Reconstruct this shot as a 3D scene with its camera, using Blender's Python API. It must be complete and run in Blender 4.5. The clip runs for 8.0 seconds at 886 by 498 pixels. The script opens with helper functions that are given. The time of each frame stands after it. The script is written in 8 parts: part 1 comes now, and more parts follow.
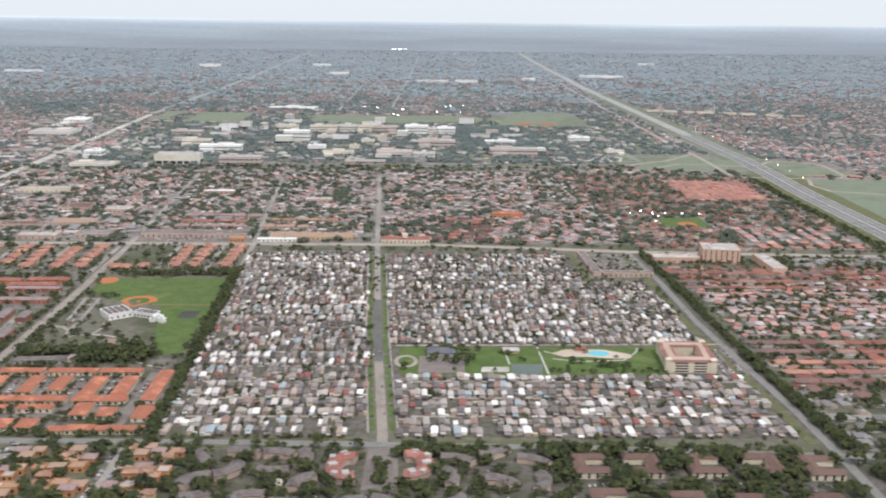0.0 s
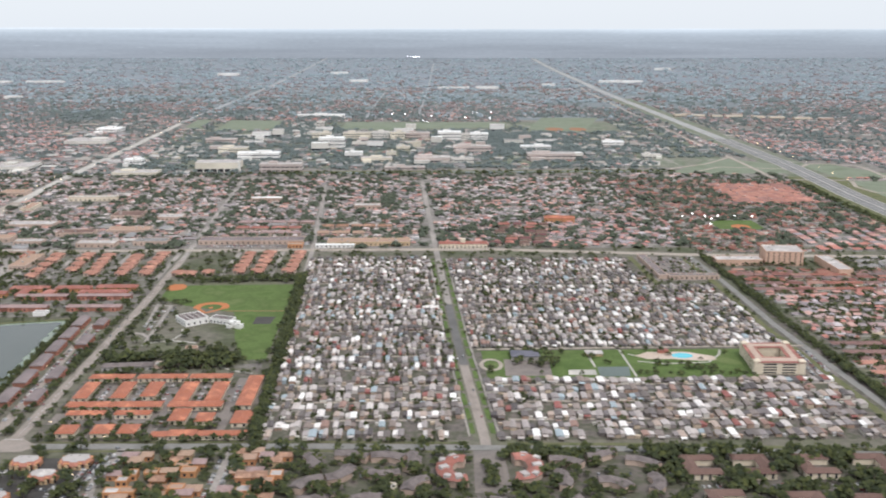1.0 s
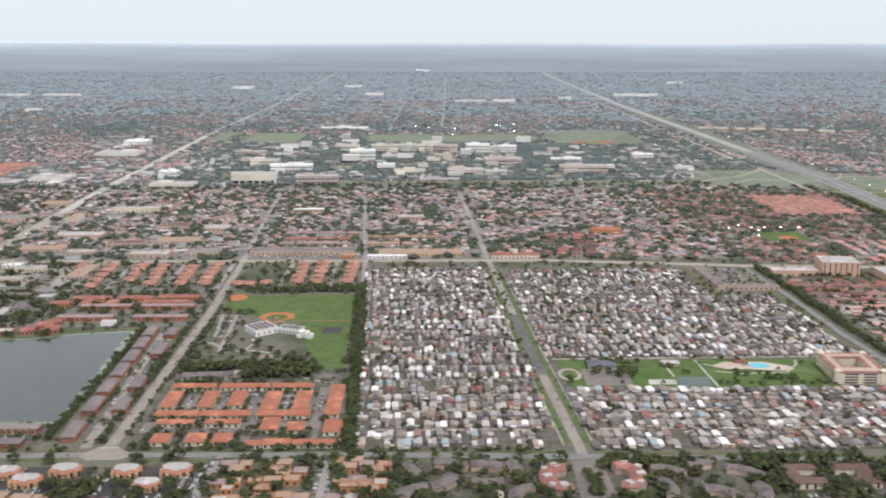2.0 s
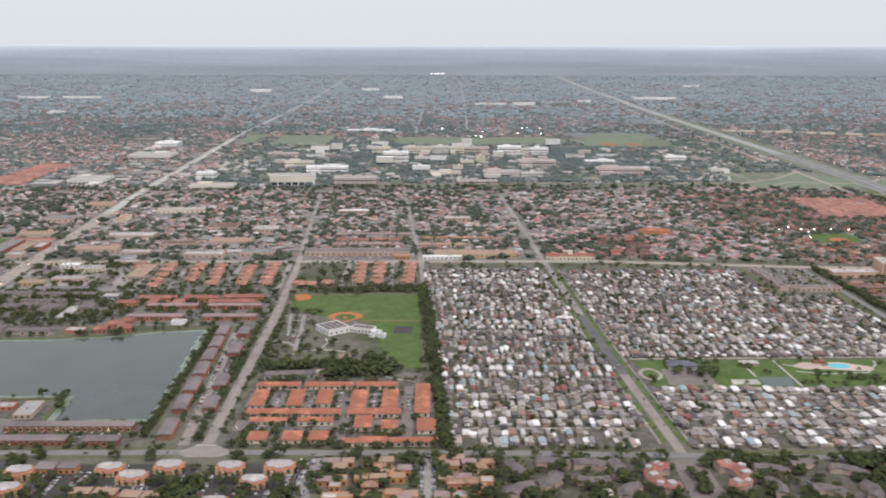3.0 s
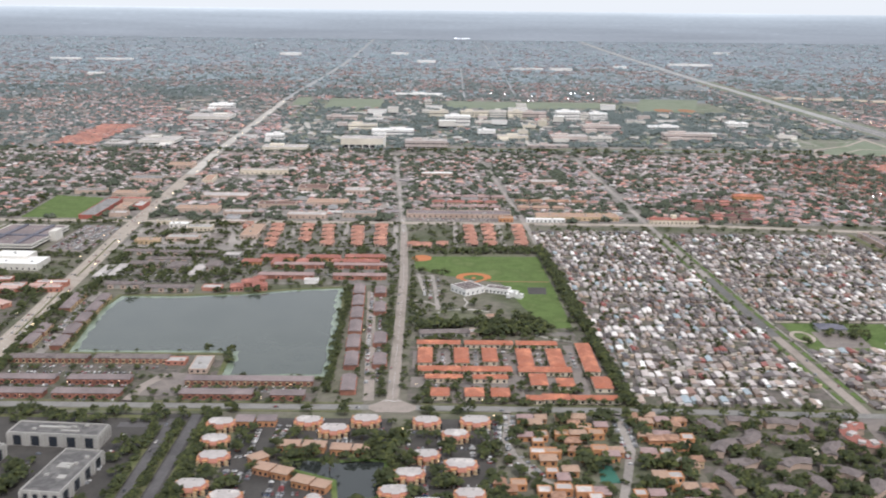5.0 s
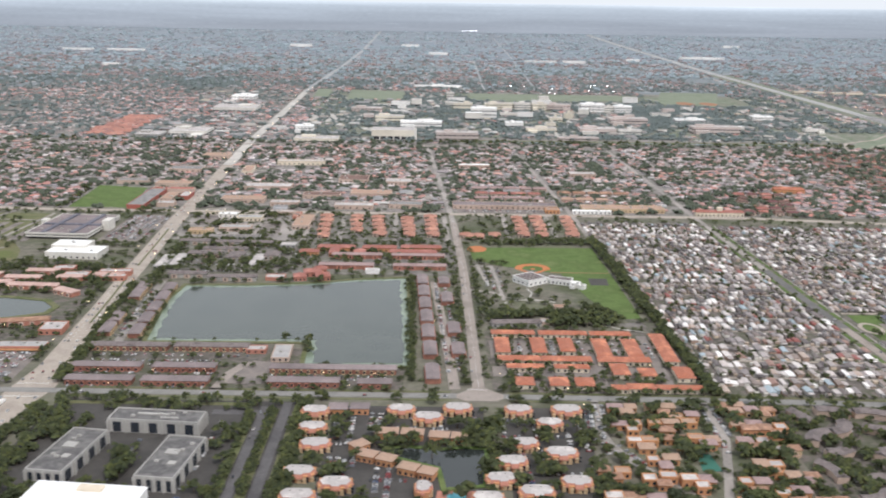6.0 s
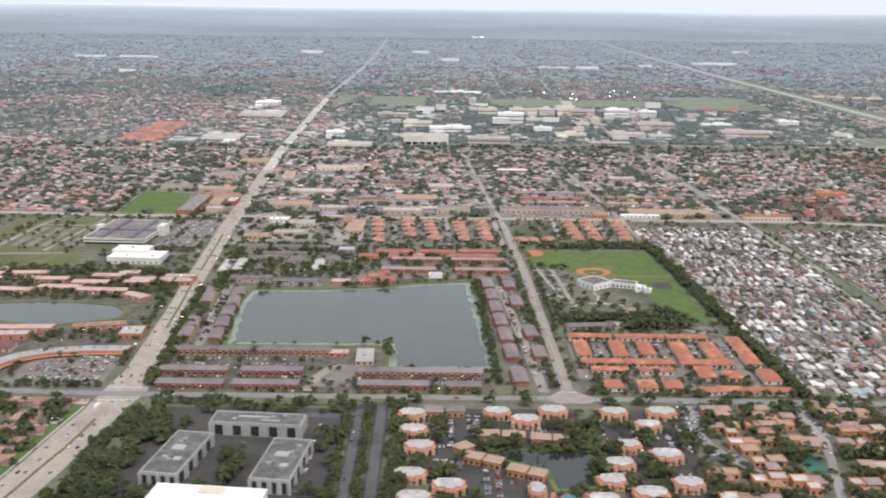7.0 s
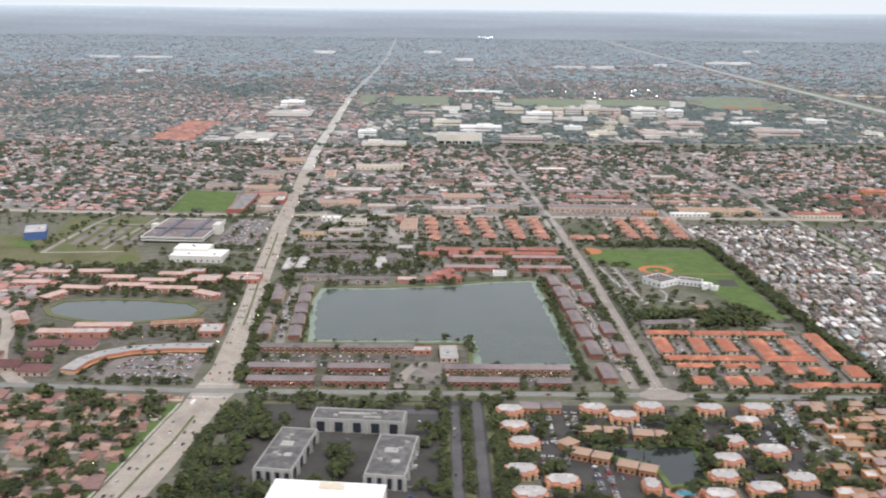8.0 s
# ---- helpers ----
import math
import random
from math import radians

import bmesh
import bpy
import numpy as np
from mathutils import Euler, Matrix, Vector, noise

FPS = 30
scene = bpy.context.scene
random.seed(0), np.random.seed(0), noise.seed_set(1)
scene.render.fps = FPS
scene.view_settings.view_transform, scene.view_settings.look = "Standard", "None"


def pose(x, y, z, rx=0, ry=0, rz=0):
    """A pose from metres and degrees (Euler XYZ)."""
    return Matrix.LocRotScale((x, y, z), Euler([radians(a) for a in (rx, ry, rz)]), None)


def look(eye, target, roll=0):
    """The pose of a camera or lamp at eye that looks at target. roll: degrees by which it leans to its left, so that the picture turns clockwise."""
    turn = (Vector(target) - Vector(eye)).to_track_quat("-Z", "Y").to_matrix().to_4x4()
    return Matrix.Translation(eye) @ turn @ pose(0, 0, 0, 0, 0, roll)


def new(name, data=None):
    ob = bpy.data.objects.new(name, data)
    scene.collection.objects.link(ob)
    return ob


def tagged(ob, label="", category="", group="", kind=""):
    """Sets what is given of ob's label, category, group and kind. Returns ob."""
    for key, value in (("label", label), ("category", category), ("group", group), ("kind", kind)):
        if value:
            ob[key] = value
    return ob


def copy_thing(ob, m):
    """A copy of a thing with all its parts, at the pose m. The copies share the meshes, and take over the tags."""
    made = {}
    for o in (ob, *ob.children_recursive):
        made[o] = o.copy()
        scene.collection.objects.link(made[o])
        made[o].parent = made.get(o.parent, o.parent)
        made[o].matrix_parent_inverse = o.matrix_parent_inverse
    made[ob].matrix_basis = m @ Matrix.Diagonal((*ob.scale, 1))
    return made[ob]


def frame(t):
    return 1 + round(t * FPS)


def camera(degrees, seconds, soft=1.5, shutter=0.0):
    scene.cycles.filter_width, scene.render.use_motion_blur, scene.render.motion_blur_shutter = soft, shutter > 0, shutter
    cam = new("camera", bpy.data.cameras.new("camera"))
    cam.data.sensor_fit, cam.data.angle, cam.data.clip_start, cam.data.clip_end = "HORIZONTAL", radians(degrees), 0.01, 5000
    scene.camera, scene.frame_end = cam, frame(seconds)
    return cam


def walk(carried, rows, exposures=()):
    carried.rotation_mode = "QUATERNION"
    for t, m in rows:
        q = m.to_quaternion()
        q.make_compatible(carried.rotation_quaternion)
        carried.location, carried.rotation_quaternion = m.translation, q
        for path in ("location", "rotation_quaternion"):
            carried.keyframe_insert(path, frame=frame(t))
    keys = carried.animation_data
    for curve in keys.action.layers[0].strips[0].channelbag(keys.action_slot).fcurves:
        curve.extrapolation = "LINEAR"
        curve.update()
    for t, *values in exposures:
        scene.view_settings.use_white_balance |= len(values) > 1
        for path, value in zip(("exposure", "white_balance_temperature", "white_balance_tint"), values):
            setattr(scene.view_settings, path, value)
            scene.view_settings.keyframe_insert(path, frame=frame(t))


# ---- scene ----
cam = camera(49.516, 8.0, soft=2.0, shutter=0.5)
PATH = [
    (0.0, look((392.56, -366.64, 169.38), (405.78, 119.18, 51.90), 0.659)),
    (0.5, look((373.27, -366.59, 168.33), (383.71, 119.55, 51.89), 0.243)),
    (1.0, look((354.09, -366.19, 167.42), (363.20, 120.57, 53.49), 0.021)),
    (1.5, look((334.93, -366.19, 166.47), (343.49, 121.50, 56.54), -0.007)),
    (3.0, look((277.53, -366.57, 163.22), (282.60, 122.23, 58.12), 0.099)),
    (3.5, look((258.65, -366.68, 162.32), (261.97, 121.46, 54.08), 0.104)),
    (4.0, look((239.90, -366.84, 161.36), (242.27, 120.46, 49.40), 0.262)),
    (4.5, look((221.43, -367.05, 160.41), (223.15, 118.97, 42.99), 0.421)),
    (6.0, look((166.07, -370.31, 158.67), (168.58, 113.64, 33.04), 0.899)),
    (6.5, look((147.31, -371.45, 158.05), (150.28, 113.07, 34.64), 0.838)),
    (7.0, look((128.43, -372.15, 157.38), (130.91, 112.60, 34.87), 0.742)),
    (7.5, look((109.59, -372.49, 156.65), (111.90, 112.47, 34.97), 0.675)),
    (8.0, look((90.92, -372.88, 155.68), (92.65, 111.92, 33.35), 0.629)),
]
walk(cam, PATH, [(0.0, 0.43, 6150, 13.2), (0.5, 0.27, 6150, 13.2), (1.0, 0.43, 6150, 13.2), (1.5, 0.44, 6150, 13.2), (3.0, 0.24, 6200, 14.7), (3.5, 0.22, 6190, 15.2), (4.5, 0.43, 6170, 15.2), (6.0, 0.51, 6160, 14.2), (8.0, 0.50, 6160, 14.2)])

# ---- light: a bright overcast sky with a veiled sun ----
world = bpy.data.worlds.new("overcast_sky")
scene.world = world
world.use_nodes = True
wt = world.node_tree
wt.nodes.clear()
sky = wt.nodes.new("ShaderNodeTexSky")
sky.sky_type = "NISHITA"
sky.sun_disc = False
sky.sun_elevation = radians(52)
sky.sun_rotation = radians(150)
sky.air_density = 1.0
sky.dust_density = 1.0
cloud = wt.nodes.new("ShaderNodeMix")
cloud.data_type = "RGBA"
cloud.inputs["Factor"].default_value = 0.9
dim = wt.nodes.new("ShaderNodeVectorMath")
dim.operation = "SCALE"
dim.inputs["Scale"].default_value = 0.1
cloud.inputs["B"].default_value = (0.834, 0.874, 0.88, 1)
sky_out = wt.nodes.new("ShaderNodeBackground")
sky_out.inputs["Strength"].default_value = 0.78
world_out = wt.nodes.new("ShaderNodeOutputWorld")
wt.links.new(sky.outputs["Color"], dim.inputs[0])
wt.links.new(dim.outputs["Vector"], cloud.inputs["A"])
wt.links.new(cloud.outputs["Result"], sky_out.inputs["Color"])
wt.links.new(sky_out.outputs["Background"], world_out.inputs["Surface"])

sun_data = bpy.data.lights.new("veiled_sun", "SUN")
sun_data.energy = 1.55
sun_data.angle = radians(14)
sun_data.color = (1.0, 0.93, 0.84)
sun = new("veiled_sun", sun_data)
sun.matrix_world = look((0, 0, 900), (0 - 300, 520, 0))

# ---- materials ----


def mat(name, cols, rough=0.85, vary="", scale=0.5, amount=0.35, bump=0.0, metal=0.0, big=0.03, spec=0.3, jitter=0.0, leafy=0.0):
    """A surface: one colour or a run of colours picked by object or by island, with grain and larger stains."""
    m = bpy.data.materials.new(name)
    m.use_nodes = True
    nt = m.node_tree
    nt.nodes.clear()
    out = nt.nodes.new("ShaderNodeOutputMaterial")
    bsdf = nt.nodes.new("ShaderNodeBsdfPrincipled")
    bsdf.inputs["Roughness"].default_value = rough
    bsdf.inputs["Metallic"].default_value = metal
    bsdf.inputs["Specular IOR Level"].default_value = spec
    nt.links.new(bsdf.outputs[0], out.inputs[0])
    geo = nt.nodes.new("ShaderNodeNewGeometry")
    fine = nt.nodes.new("ShaderNodeTexNoise")
    fine.inputs["Scale"].default_value = scale
    fine.inputs["Detail"].default_value = 4
    nt.links.new(geo.outputs["Position"], fine.inputs["Vector"])
    wide = nt.nodes.new("ShaderNodeTexNoise")
    wide.inputs["Scale"].default_value = big
    wide.inputs["Detail"].default_value = 3
    nt.links.new(geo.outputs["Position"], wide.inputs["Vector"])
    if isinstance(cols[0], (int, float)):
        cols = [cols]
    ramp = nt.nodes.new("ShaderNodeValToRGB")
    ramp.color_ramp.interpolation = "CONSTANT" if vary else "LINEAR"
    el = ramp.color_ramp.elements
    for i in range(len(cols)):
        p = i / len(cols) if vary else i / max(1, len(cols) - 1)
        e = el[i] if i < 2 else el.new(p)
        e.position = p
    for i, c in enumerate(cols):
        el[i].color = (*c, 1)
    if len(cols) == 1:
        el[1].color = (*cols[0], 1)
        el[1].position = 1
    if vary == "object":
        info = nt.nodes.new("ShaderNodeObjectInfo")
        nt.links.new(info.outputs["Random"], ramp.inputs[0])
    elif vary == "island":
        nt.links.new(geo.outputs["Random Per Island"], ramp.inputs[0])
    else:
        spread = nt.nodes.new("ShaderNodeMapRange")
        spread.inputs["From Min"].default_value = 0.33
        spread.inputs["From Max"].default_value = 0.67
        nt.links.new(wide.outputs["Fac"], spread.inputs["Value"])
        nt.links.new(spread.outputs["Result"], ramp.inputs[0])
    both = nt.nodes.new("ShaderNodeMath")
    both.operation = "ADD"
    nt.links.new(fine.outputs["Fac"], both.inputs[0])
    nt.links.new(wide.outputs["Fac"], both.inputs[1])
    rng = nt.nodes.new("ShaderNodeMapRange")
    rng.inputs["From Min"].default_value = 0.6
    rng.inputs["From Max"].default_value = 1.4
    rng.inputs["To Min"].default_value = 1 - amount
    rng.inputs["To Max"].default_value = 1 + amount
    nt.links.new(both.outputs[0], rng.inputs["Value"])
    mul = nt.nodes.new("ShaderNodeVectorMath")
    mul.operation = "SCALE"
    nt.links.new(ramp.outputs["Color"], mul.inputs[0])
    nt.links.new(rng.outputs["Result"], mul.inputs["Scale"])
    tint = mul.outputs["Vector"]
    if jitter:
        each = nt.nodes.new("ShaderNodeMapRange")
        each.inputs["To Min"].default_value, each.inputs["To Max"].default_value = 1 - jitter, 1 + jitter
        nt.links.new(geo.outputs["Random Per Island"], each.inputs["Value"])
        shift = nt.nodes.new("ShaderNodeVectorMath")
        shift.operation = "SCALE"
        nt.links.new(tint, shift.inputs[0])
        nt.links.new(each.outputs["Result"], shift.inputs["Scale"])
        tint = shift.outputs["Vector"]
    nt.links.new(tint, bsdf.inputs["Base Color"])
    if leafy:
        # leaves let part of the daylight through
        thin = nt.nodes.new("ShaderNodeBsdfTranslucent")
        pair = nt.nodes.new("ShaderNodeMixShader")
        pair.inputs["Fac"].default_value = leafy
        nt.links.new(tint, thin.inputs["Color"])
        nt.links.new(bsdf.outputs[0], pair.inputs[1])
        nt.links.new(thin.outputs[0], pair.inputs[2])
        nt.links.new(pair.outputs[0], out.inputs[0])
    if bump:
        b = nt.nodes.new("ShaderNodeBump")
        b.inputs["Strength"].default_value = bump
        b.inputs["Distance"].default_value = 0.3
        nt.links.new(fine.outputs["Fac"], b.inputs["Height"])
        nt.links.new(b.outputs["Normal"], bsdf.inputs["Normal"])
    return m


M_GROUND = mat("town_ground", [(0.1, 0.112, 0.062), (0.16, 0.148, 0.118), (0.115, 0.12, 0.075)], 0.95, scale=0.25, amount=0.4, big=0.022)
# base colour carries painted haze: paler and bluer than the near ground
M_FARLAND_HAZED = mat("hazed_far_ground", [(0.211, 0.243, 0.268), (0.238, 0.265, 0.288), (0.2, 0.233, 0.262), (0.245, 0.265, 0.285)], 0.95, scale=0.03, amount=0.24, big=0.004)
M_BELT = mat("town_yard_ground", [(0.159, 0.153, 0.123), (0.212, 0.188, 0.171), (0.254, 0.228, 0.214), (0.148, 0.148, 0.119), (0.233, 0.208, 0.195)], 0.95, scale=0.3, amount=0.35, big=0.05)
# half step of the same painted haze, between near and far ground
M_MIDLAND_HAZED = mat("hazed_outer_ground", [(0.177, 0.204, 0.208), (0.221, 0.236, 0.245), (0.166, 0.196, 0.2), (0.23, 0.243, 0.249)], 0.95, scale=0.05, amount=0.18, big=0.009)
M_GRASS = mat("lawn", [(0.09, 0.143, 0.036), (0.113, 0.163, 0.048), (0.081, 0.122, 0.0336), (0.117, 0.148, 0.052)], 0.95, scale=0.6, amount=0.28, big=0.05)
M_CAMPUS = mat("pale_campus_grass", [(0.18, 0.211, 0.14), (0.204, 0.232, 0.168), (0.168, 0.189, 0.133)], 0.95, scale=0.3, amount=0.2, big=0.03)
M_CAMPUS_YARD = mat("campus_yard_grass", [(0.15, 0.175, 0.115), (0.21, 0.205, 0.165), (0.135, 0.165, 0.105), (0.24, 0.23, 0.2)], 0.95, scale=0.2, amount=0.25, big=0.02)
M_DRY = mat("dry_grass", [(0.12, 0.12, 0.05), (0.15, 0.14, 0.075), (0.1, 0.115, 0.04)], 0.95, scale=0.5, amount=0.3, big=0.04)
M_VERGE = mat("roadside_grass", [(0.106, 0.127, 0.0475), (0.148, 0.147, 0.076), (0.0954, 0.108, 0.0427)], 0.95, scale=0.7, amount=0.3, big=0.08)
M_CLAY = mat("infield_clay", [(0.5, 0.19, 0.075), (0.42, 0.16, 0.07)], 0.9, scale=0.8, amount=0.15)
M_BARE = mat("bare_brown_soil", [(0.338, 0.172, 0.099), (0.286, 0.161, 0.0935)], 0.95, scale=0.8, amount=0.2)
M_ROAD = mat("worn_asphalt", [(0.337, 0.288, 0.244), (0.396, 0.344, 0.291), (0.297, 0.26, 0.222)], 0.85, scale=0.9, amount=0.22, big=0.07)
M_STREET = mat("grey_street_asphalt", [(0.274, 0.235, 0.205), (0.327, 0.281, 0.247), (0.241, 0.21, 0.186)], 0.85, scale=0.9, amount=0.22, big=0.07)
M_STREET_DARK = mat("dark_street_asphalt", [(0.207, 0.199, 0.185), (0.246, 0.237, 0.222), (0.185, 0.179, 0.168)], 0.85, scale=0.9, amount=0.22, big=0.07)
M_HIGHWAY = mat("highway_asphalt", [(0.183, 0.182, 0.18), (0.222, 0.218, 0.215), (0.168, 0.166, 0.167)], 0.85, scale=0.5, amount=0.2, big=0.05)
M_DARKROAD = mat("dark_asphalt", [(0.0569, 0.0527, 0.0491), (0.0762, 0.0703, 0.0644), (0.0493, 0.0457, 0.043)], 0.8, scale=0.8, amount=0.25, big=0.06)
M_PARKLANE = mat("dark_lane_asphalt", [(0.098, 0.093, 0.095), (0.122, 0.115, 0.116), (0.088, 0.083, 0.084)], 0.85, scale=0.8, amount=0.25, big=0.06)
M_PATCH = mat("new_asphalt", [(0.13, 0.125, 0.12), (0.155, 0.148, 0.142)], 0.85, scale=0.8, amount=0.2, big=0.06)
M_LOT = mat("grey_parking_asphalt", [(0.18, 0.157, 0.144), (0.233, 0.201, 0.18), (0.154, 0.137, 0.128)], 0.85, scale=0.8, amount=0.25, big=0.06)
M_PARK = mat("dark_park_ground", [(0.106, 0.098, 0.0808), (0.159, 0.137, 0.123), (0.0848, 0.0882, 0.057), (0.138, 0.118, 0.104)], 0.9, scale=0.5, amount=0.35, big=0.09)
M_YARD = mat("grey_yard_paving", [(0.17, 0.155, 0.14), (0.215, 0.195, 0.178), (0.135, 0.135, 0.1), (0.19, 0.172, 0.157)], 0.9, scale=0.5, amount=0.3, big=0.07)
M_LANE = mat("residential_asphalt", [(0.264, 0.241, 0.221), (0.344, 0.311, 0.282)], 0.9, scale=0.5, amount=0.25)
M_CONCRETE = mat("pale_concrete", [(0.42, 0.4, 0.36), (0.5, 0.47, 0.43)], 0.85, scale=0.8, amount=0.2, big=0.06)
M_DECK = mat("tan_pool_paving", [(0.5, 0.4, 0.32), (0.56, 0.47, 0.4)], 0.85, scale=0.8, amount=0.2)
M_LINE = mat("white_road_paint", (0.75, 0.74, 0.7), 0.7, amount=0.15)
M_COURT = mat("green_court_coating", (0.05, 0.16, 0.12), 0.8, amount=0.15)
M_COURT_GREY = mat("grey_green_court_coating", (0.14, 0.17, 0.16), 0.8, amount=0.15)
M_POOL = mat("pool_water", (0.1, 0.5, 0.6), 0.15, amount=0.1, spec=0.5)
M_SHALLOW = mat("shallow_green_water", [(0.17, 0.215, 0.15), (0.2, 0.245, 0.17), (0.12, 0.155, 0.12)], 0.2, amount=0.2, scale=0.3, spec=0.5)
M_WATER = mat("dark_lake_water", [(0.06, 0.072, 0.06), (0.07, 0.081, 0.068), (0.056, 0.067, 0.057)], 0.14, amount=0.1, scale=0.8, bump=0.03, spec=0.5)
M_PONDWATER = mat("dark_pond_water", (0.03, 0.035, 0.033), 0.1, amount=0.1, scale=0.8, bump=0.03, spec=0.5)

M_WALL_TAN = mat("tan_stucco", [(0.5, 0.37, 0.22), (0.56, 0.42, 0.27)], 0.9, scale=0.7, amount=0.2)
M_WALL_ORANGE = mat("orange_stucco", [(0.578, 0.292, 0.136), (0.497, 0.242, 0.131)], 0.9, scale=0.7, amount=0.25)
M_WALL_SALMON = mat("salmon_stucco", [(0.47, 0.215, 0.15), (0.414, 0.186, 0.139)], 0.9, scale=0.7, amount=0.2)
M_WALL_BRICK = mat("red_brown_brick", [(0.256, 0.115, 0.0862), (0.32, 0.157, 0.111)], 0.9, scale=0.8, amount=0.3)
M_WALL_WHITE = mat("white_painted_wall", [(0.76, 0.74, 0.71), (0.82, 0.8, 0.77)], 0.8, scale=0.5, amount=0.1)
M_WALL_GREY = mat("grey_concrete_wall", [(0.344, 0.335, 0.31), (0.404, 0.387, 0.361)], 0.85, scale=0.6, amount=0.2)
M_WALL_PINK = mat("pink_beige_wall", [(0.48, 0.36, 0.29), (0.53, 0.41, 0.34)], 0.85, scale=0.5, amount=0.15)
M_WALL_PEACH = mat("peach_stucco", [(0.58, 0.38, 0.28), (0.63, 0.43, 0.33)], 0.85, scale=0.5, amount=0.15)
M_WALL_CREAM = mat("cream_stucco", [(0.648, 0.562, 0.432), (0.702, 0.616, 0.497)], 0.85, scale=0.5, amount=0.15)
M_GLASS = mat("dark_window_glass", (0.03, 0.035, 0.045), 0.12, amount=0.1, spec=0.6)
M_ROOF_ORANGE = mat("orange_tile_roof", [(0.442, 0.158, 0.0914), (0.365, 0.142, 0.0914), (0.5, 0.2, 0.117)], 0.85, scale=1.4, amount=0.3, bump=0.2, big=0.16)
M_ROOF_CLAY = mat("clay_tile_roof", [(0.42, 0.205, 0.145), (0.35, 0.18, 0.135), (0.47, 0.245, 0.175)], 0.85, scale=1.4, amount=0.3, bump=0.2, big=0.16)
M_ROOF_RED = mat("faded_red_tile_roof", [(0.36, 0.142, 0.108), (0.3, 0.132, 0.108), (0.39, 0.172, 0.135)], 0.85, scale=1.2, amount=0.3, bump=0.2, big=0.12)
M_ROOF_BROWN = mat("brown_shingle_roof", [(0.15, 0.09, 0.075), (0.18, 0.115, 0.095)], 0.9, scale=1.2, amount=0.25, bump=0.2)
M_ROOF_GREY = mat("grey_shingle_roof", [(0.148, 0.124, 0.119), (0.196, 0.165, 0.157), (0.127, 0.108, 0.104)], 0.9, scale=1.0, amount=0.4, bump=0.3, big=0.2)
M_ROOF_TAN = mat("tan_tile_roof", [(0.42, 0.29, 0.21), (0.36, 0.24, 0.18)], 0.85, scale=1.2, amount=0.25, bump=0.2)
M_ROOF_MAUVE = mat("faded_mauve_shingle_roof", [(0.3, 0.21, 0.2), (0.35, 0.25, 0.235), (0.26, 0.185, 0.18)], 0.9, scale=1.2, amount=0.25, bump=0.2, big=0.07)
M_ROOF_SALMON = mat("salmon_tile_roof", [(0.482, 0.322, 0.277), (0.538, 0.38, 0.33), (0.426, 0.282, 0.248)], 0.9, scale=1.2, amount=0.25, bump=0.2, big=0.09)
M_ROOF_MAROON = mat("maroon_tile_roof", [(0.144, 0.0687, 0.0667), (0.179, 0.0889, 0.0847)], 0.85, scale=1.2, amount=0.25, bump=0.2)
M_ROOF_DARK = mat("purple_grey_shingle_roof", [(0.2, 0.166, 0.164), (0.245, 0.2, 0.196)], 0.9, scale=1.2, amount=0.25, bump=0.2, big=0.07)
M_ROOF_WHITE = mat("white_roof_coating", [(0.495, 0.459, 0.44), (0.423, 0.387, 0.37), (0.54, 0.504, 0.475)], 0.75, scale=1.2, amount=0.22, big=0.15)
M_ROOF_BRIGHT = mat("bright_white_membrane", [(0.85, 0.85, 0.83), (0.8, 0.8, 0.79)], 0.6, scale=0.5, amount=0.08)
M_ROOF_FLAT = mat("weathered_grey_roofing", [(0.2, 0.195, 0.19), (0.28, 0.265, 0.255), (0.17, 0.165, 0.165)], 0.9, scale=0.9, amount=0.35, big=0.15)
M_ROOF_STAINED = mat("stained_grey_roofing", [(0.129, 0.126, 0.121), (0.191, 0.183, 0.175), (0.0995, 0.0949, 0.0935), (0.167, 0.16, 0.156)], 0.9, scale=0.7, amount=0.28, big=0.12)
M_ROOF_RUST = mat("rust_stucco_roof", [(0.36, 0.2, 0.13), (0.3, 0.18, 0.125), (0.4, 0.24, 0.165)], 0.9, scale=0.8, amount=0.35, big=0.2)
M_ROOF_BLUE = mat("blue_grey_roofing", [(0.115, 0.117, 0.144), (0.155, 0.153, 0.182), (0.101, 0.102, 0.128)], 0.8, scale=0.5, amount=0.25, big=0.1)
M_BLUE = mat("blue_metal_cladding", (0.08, 0.14, 0.32), 0.6, amount=0.15)
M_RED = mat("red_roofing", [(0.4, 0.13, 0.1), (0.34, 0.12, 0.095)], 0.85, amount=0.25)
M_ROOF_PALE = mat("pale_grey_roofing", [(0.34, 0.325, 0.315), (0.4, 0.385, 0.37), (0.3, 0.29, 0.285)], 0.85, scale=0.9, amount=0.25, big=0.15)
M_CAMPUS_PALE = mat("pale_campus_wall", [(0.64, 0.61, 0.555), (0.7, 0.67, 0.615)], 0.85, scale=0.5, amount=0.12)
M_CAMPUS_CREAM = mat("cream_campus_wall", [(0.66, 0.605, 0.5), (0.71, 0.655, 0.55)], 0.85, scale=0.5, amount=0.12)
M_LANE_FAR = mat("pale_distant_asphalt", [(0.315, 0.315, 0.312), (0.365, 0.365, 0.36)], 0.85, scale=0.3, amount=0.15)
M_CAMPUS_PINK = mat("pink_grey_campus_wall", [(0.54, 0.46, 0.425), (0.59, 0.51, 0.47)], 0.85, scale=0.5, amount=0.12)

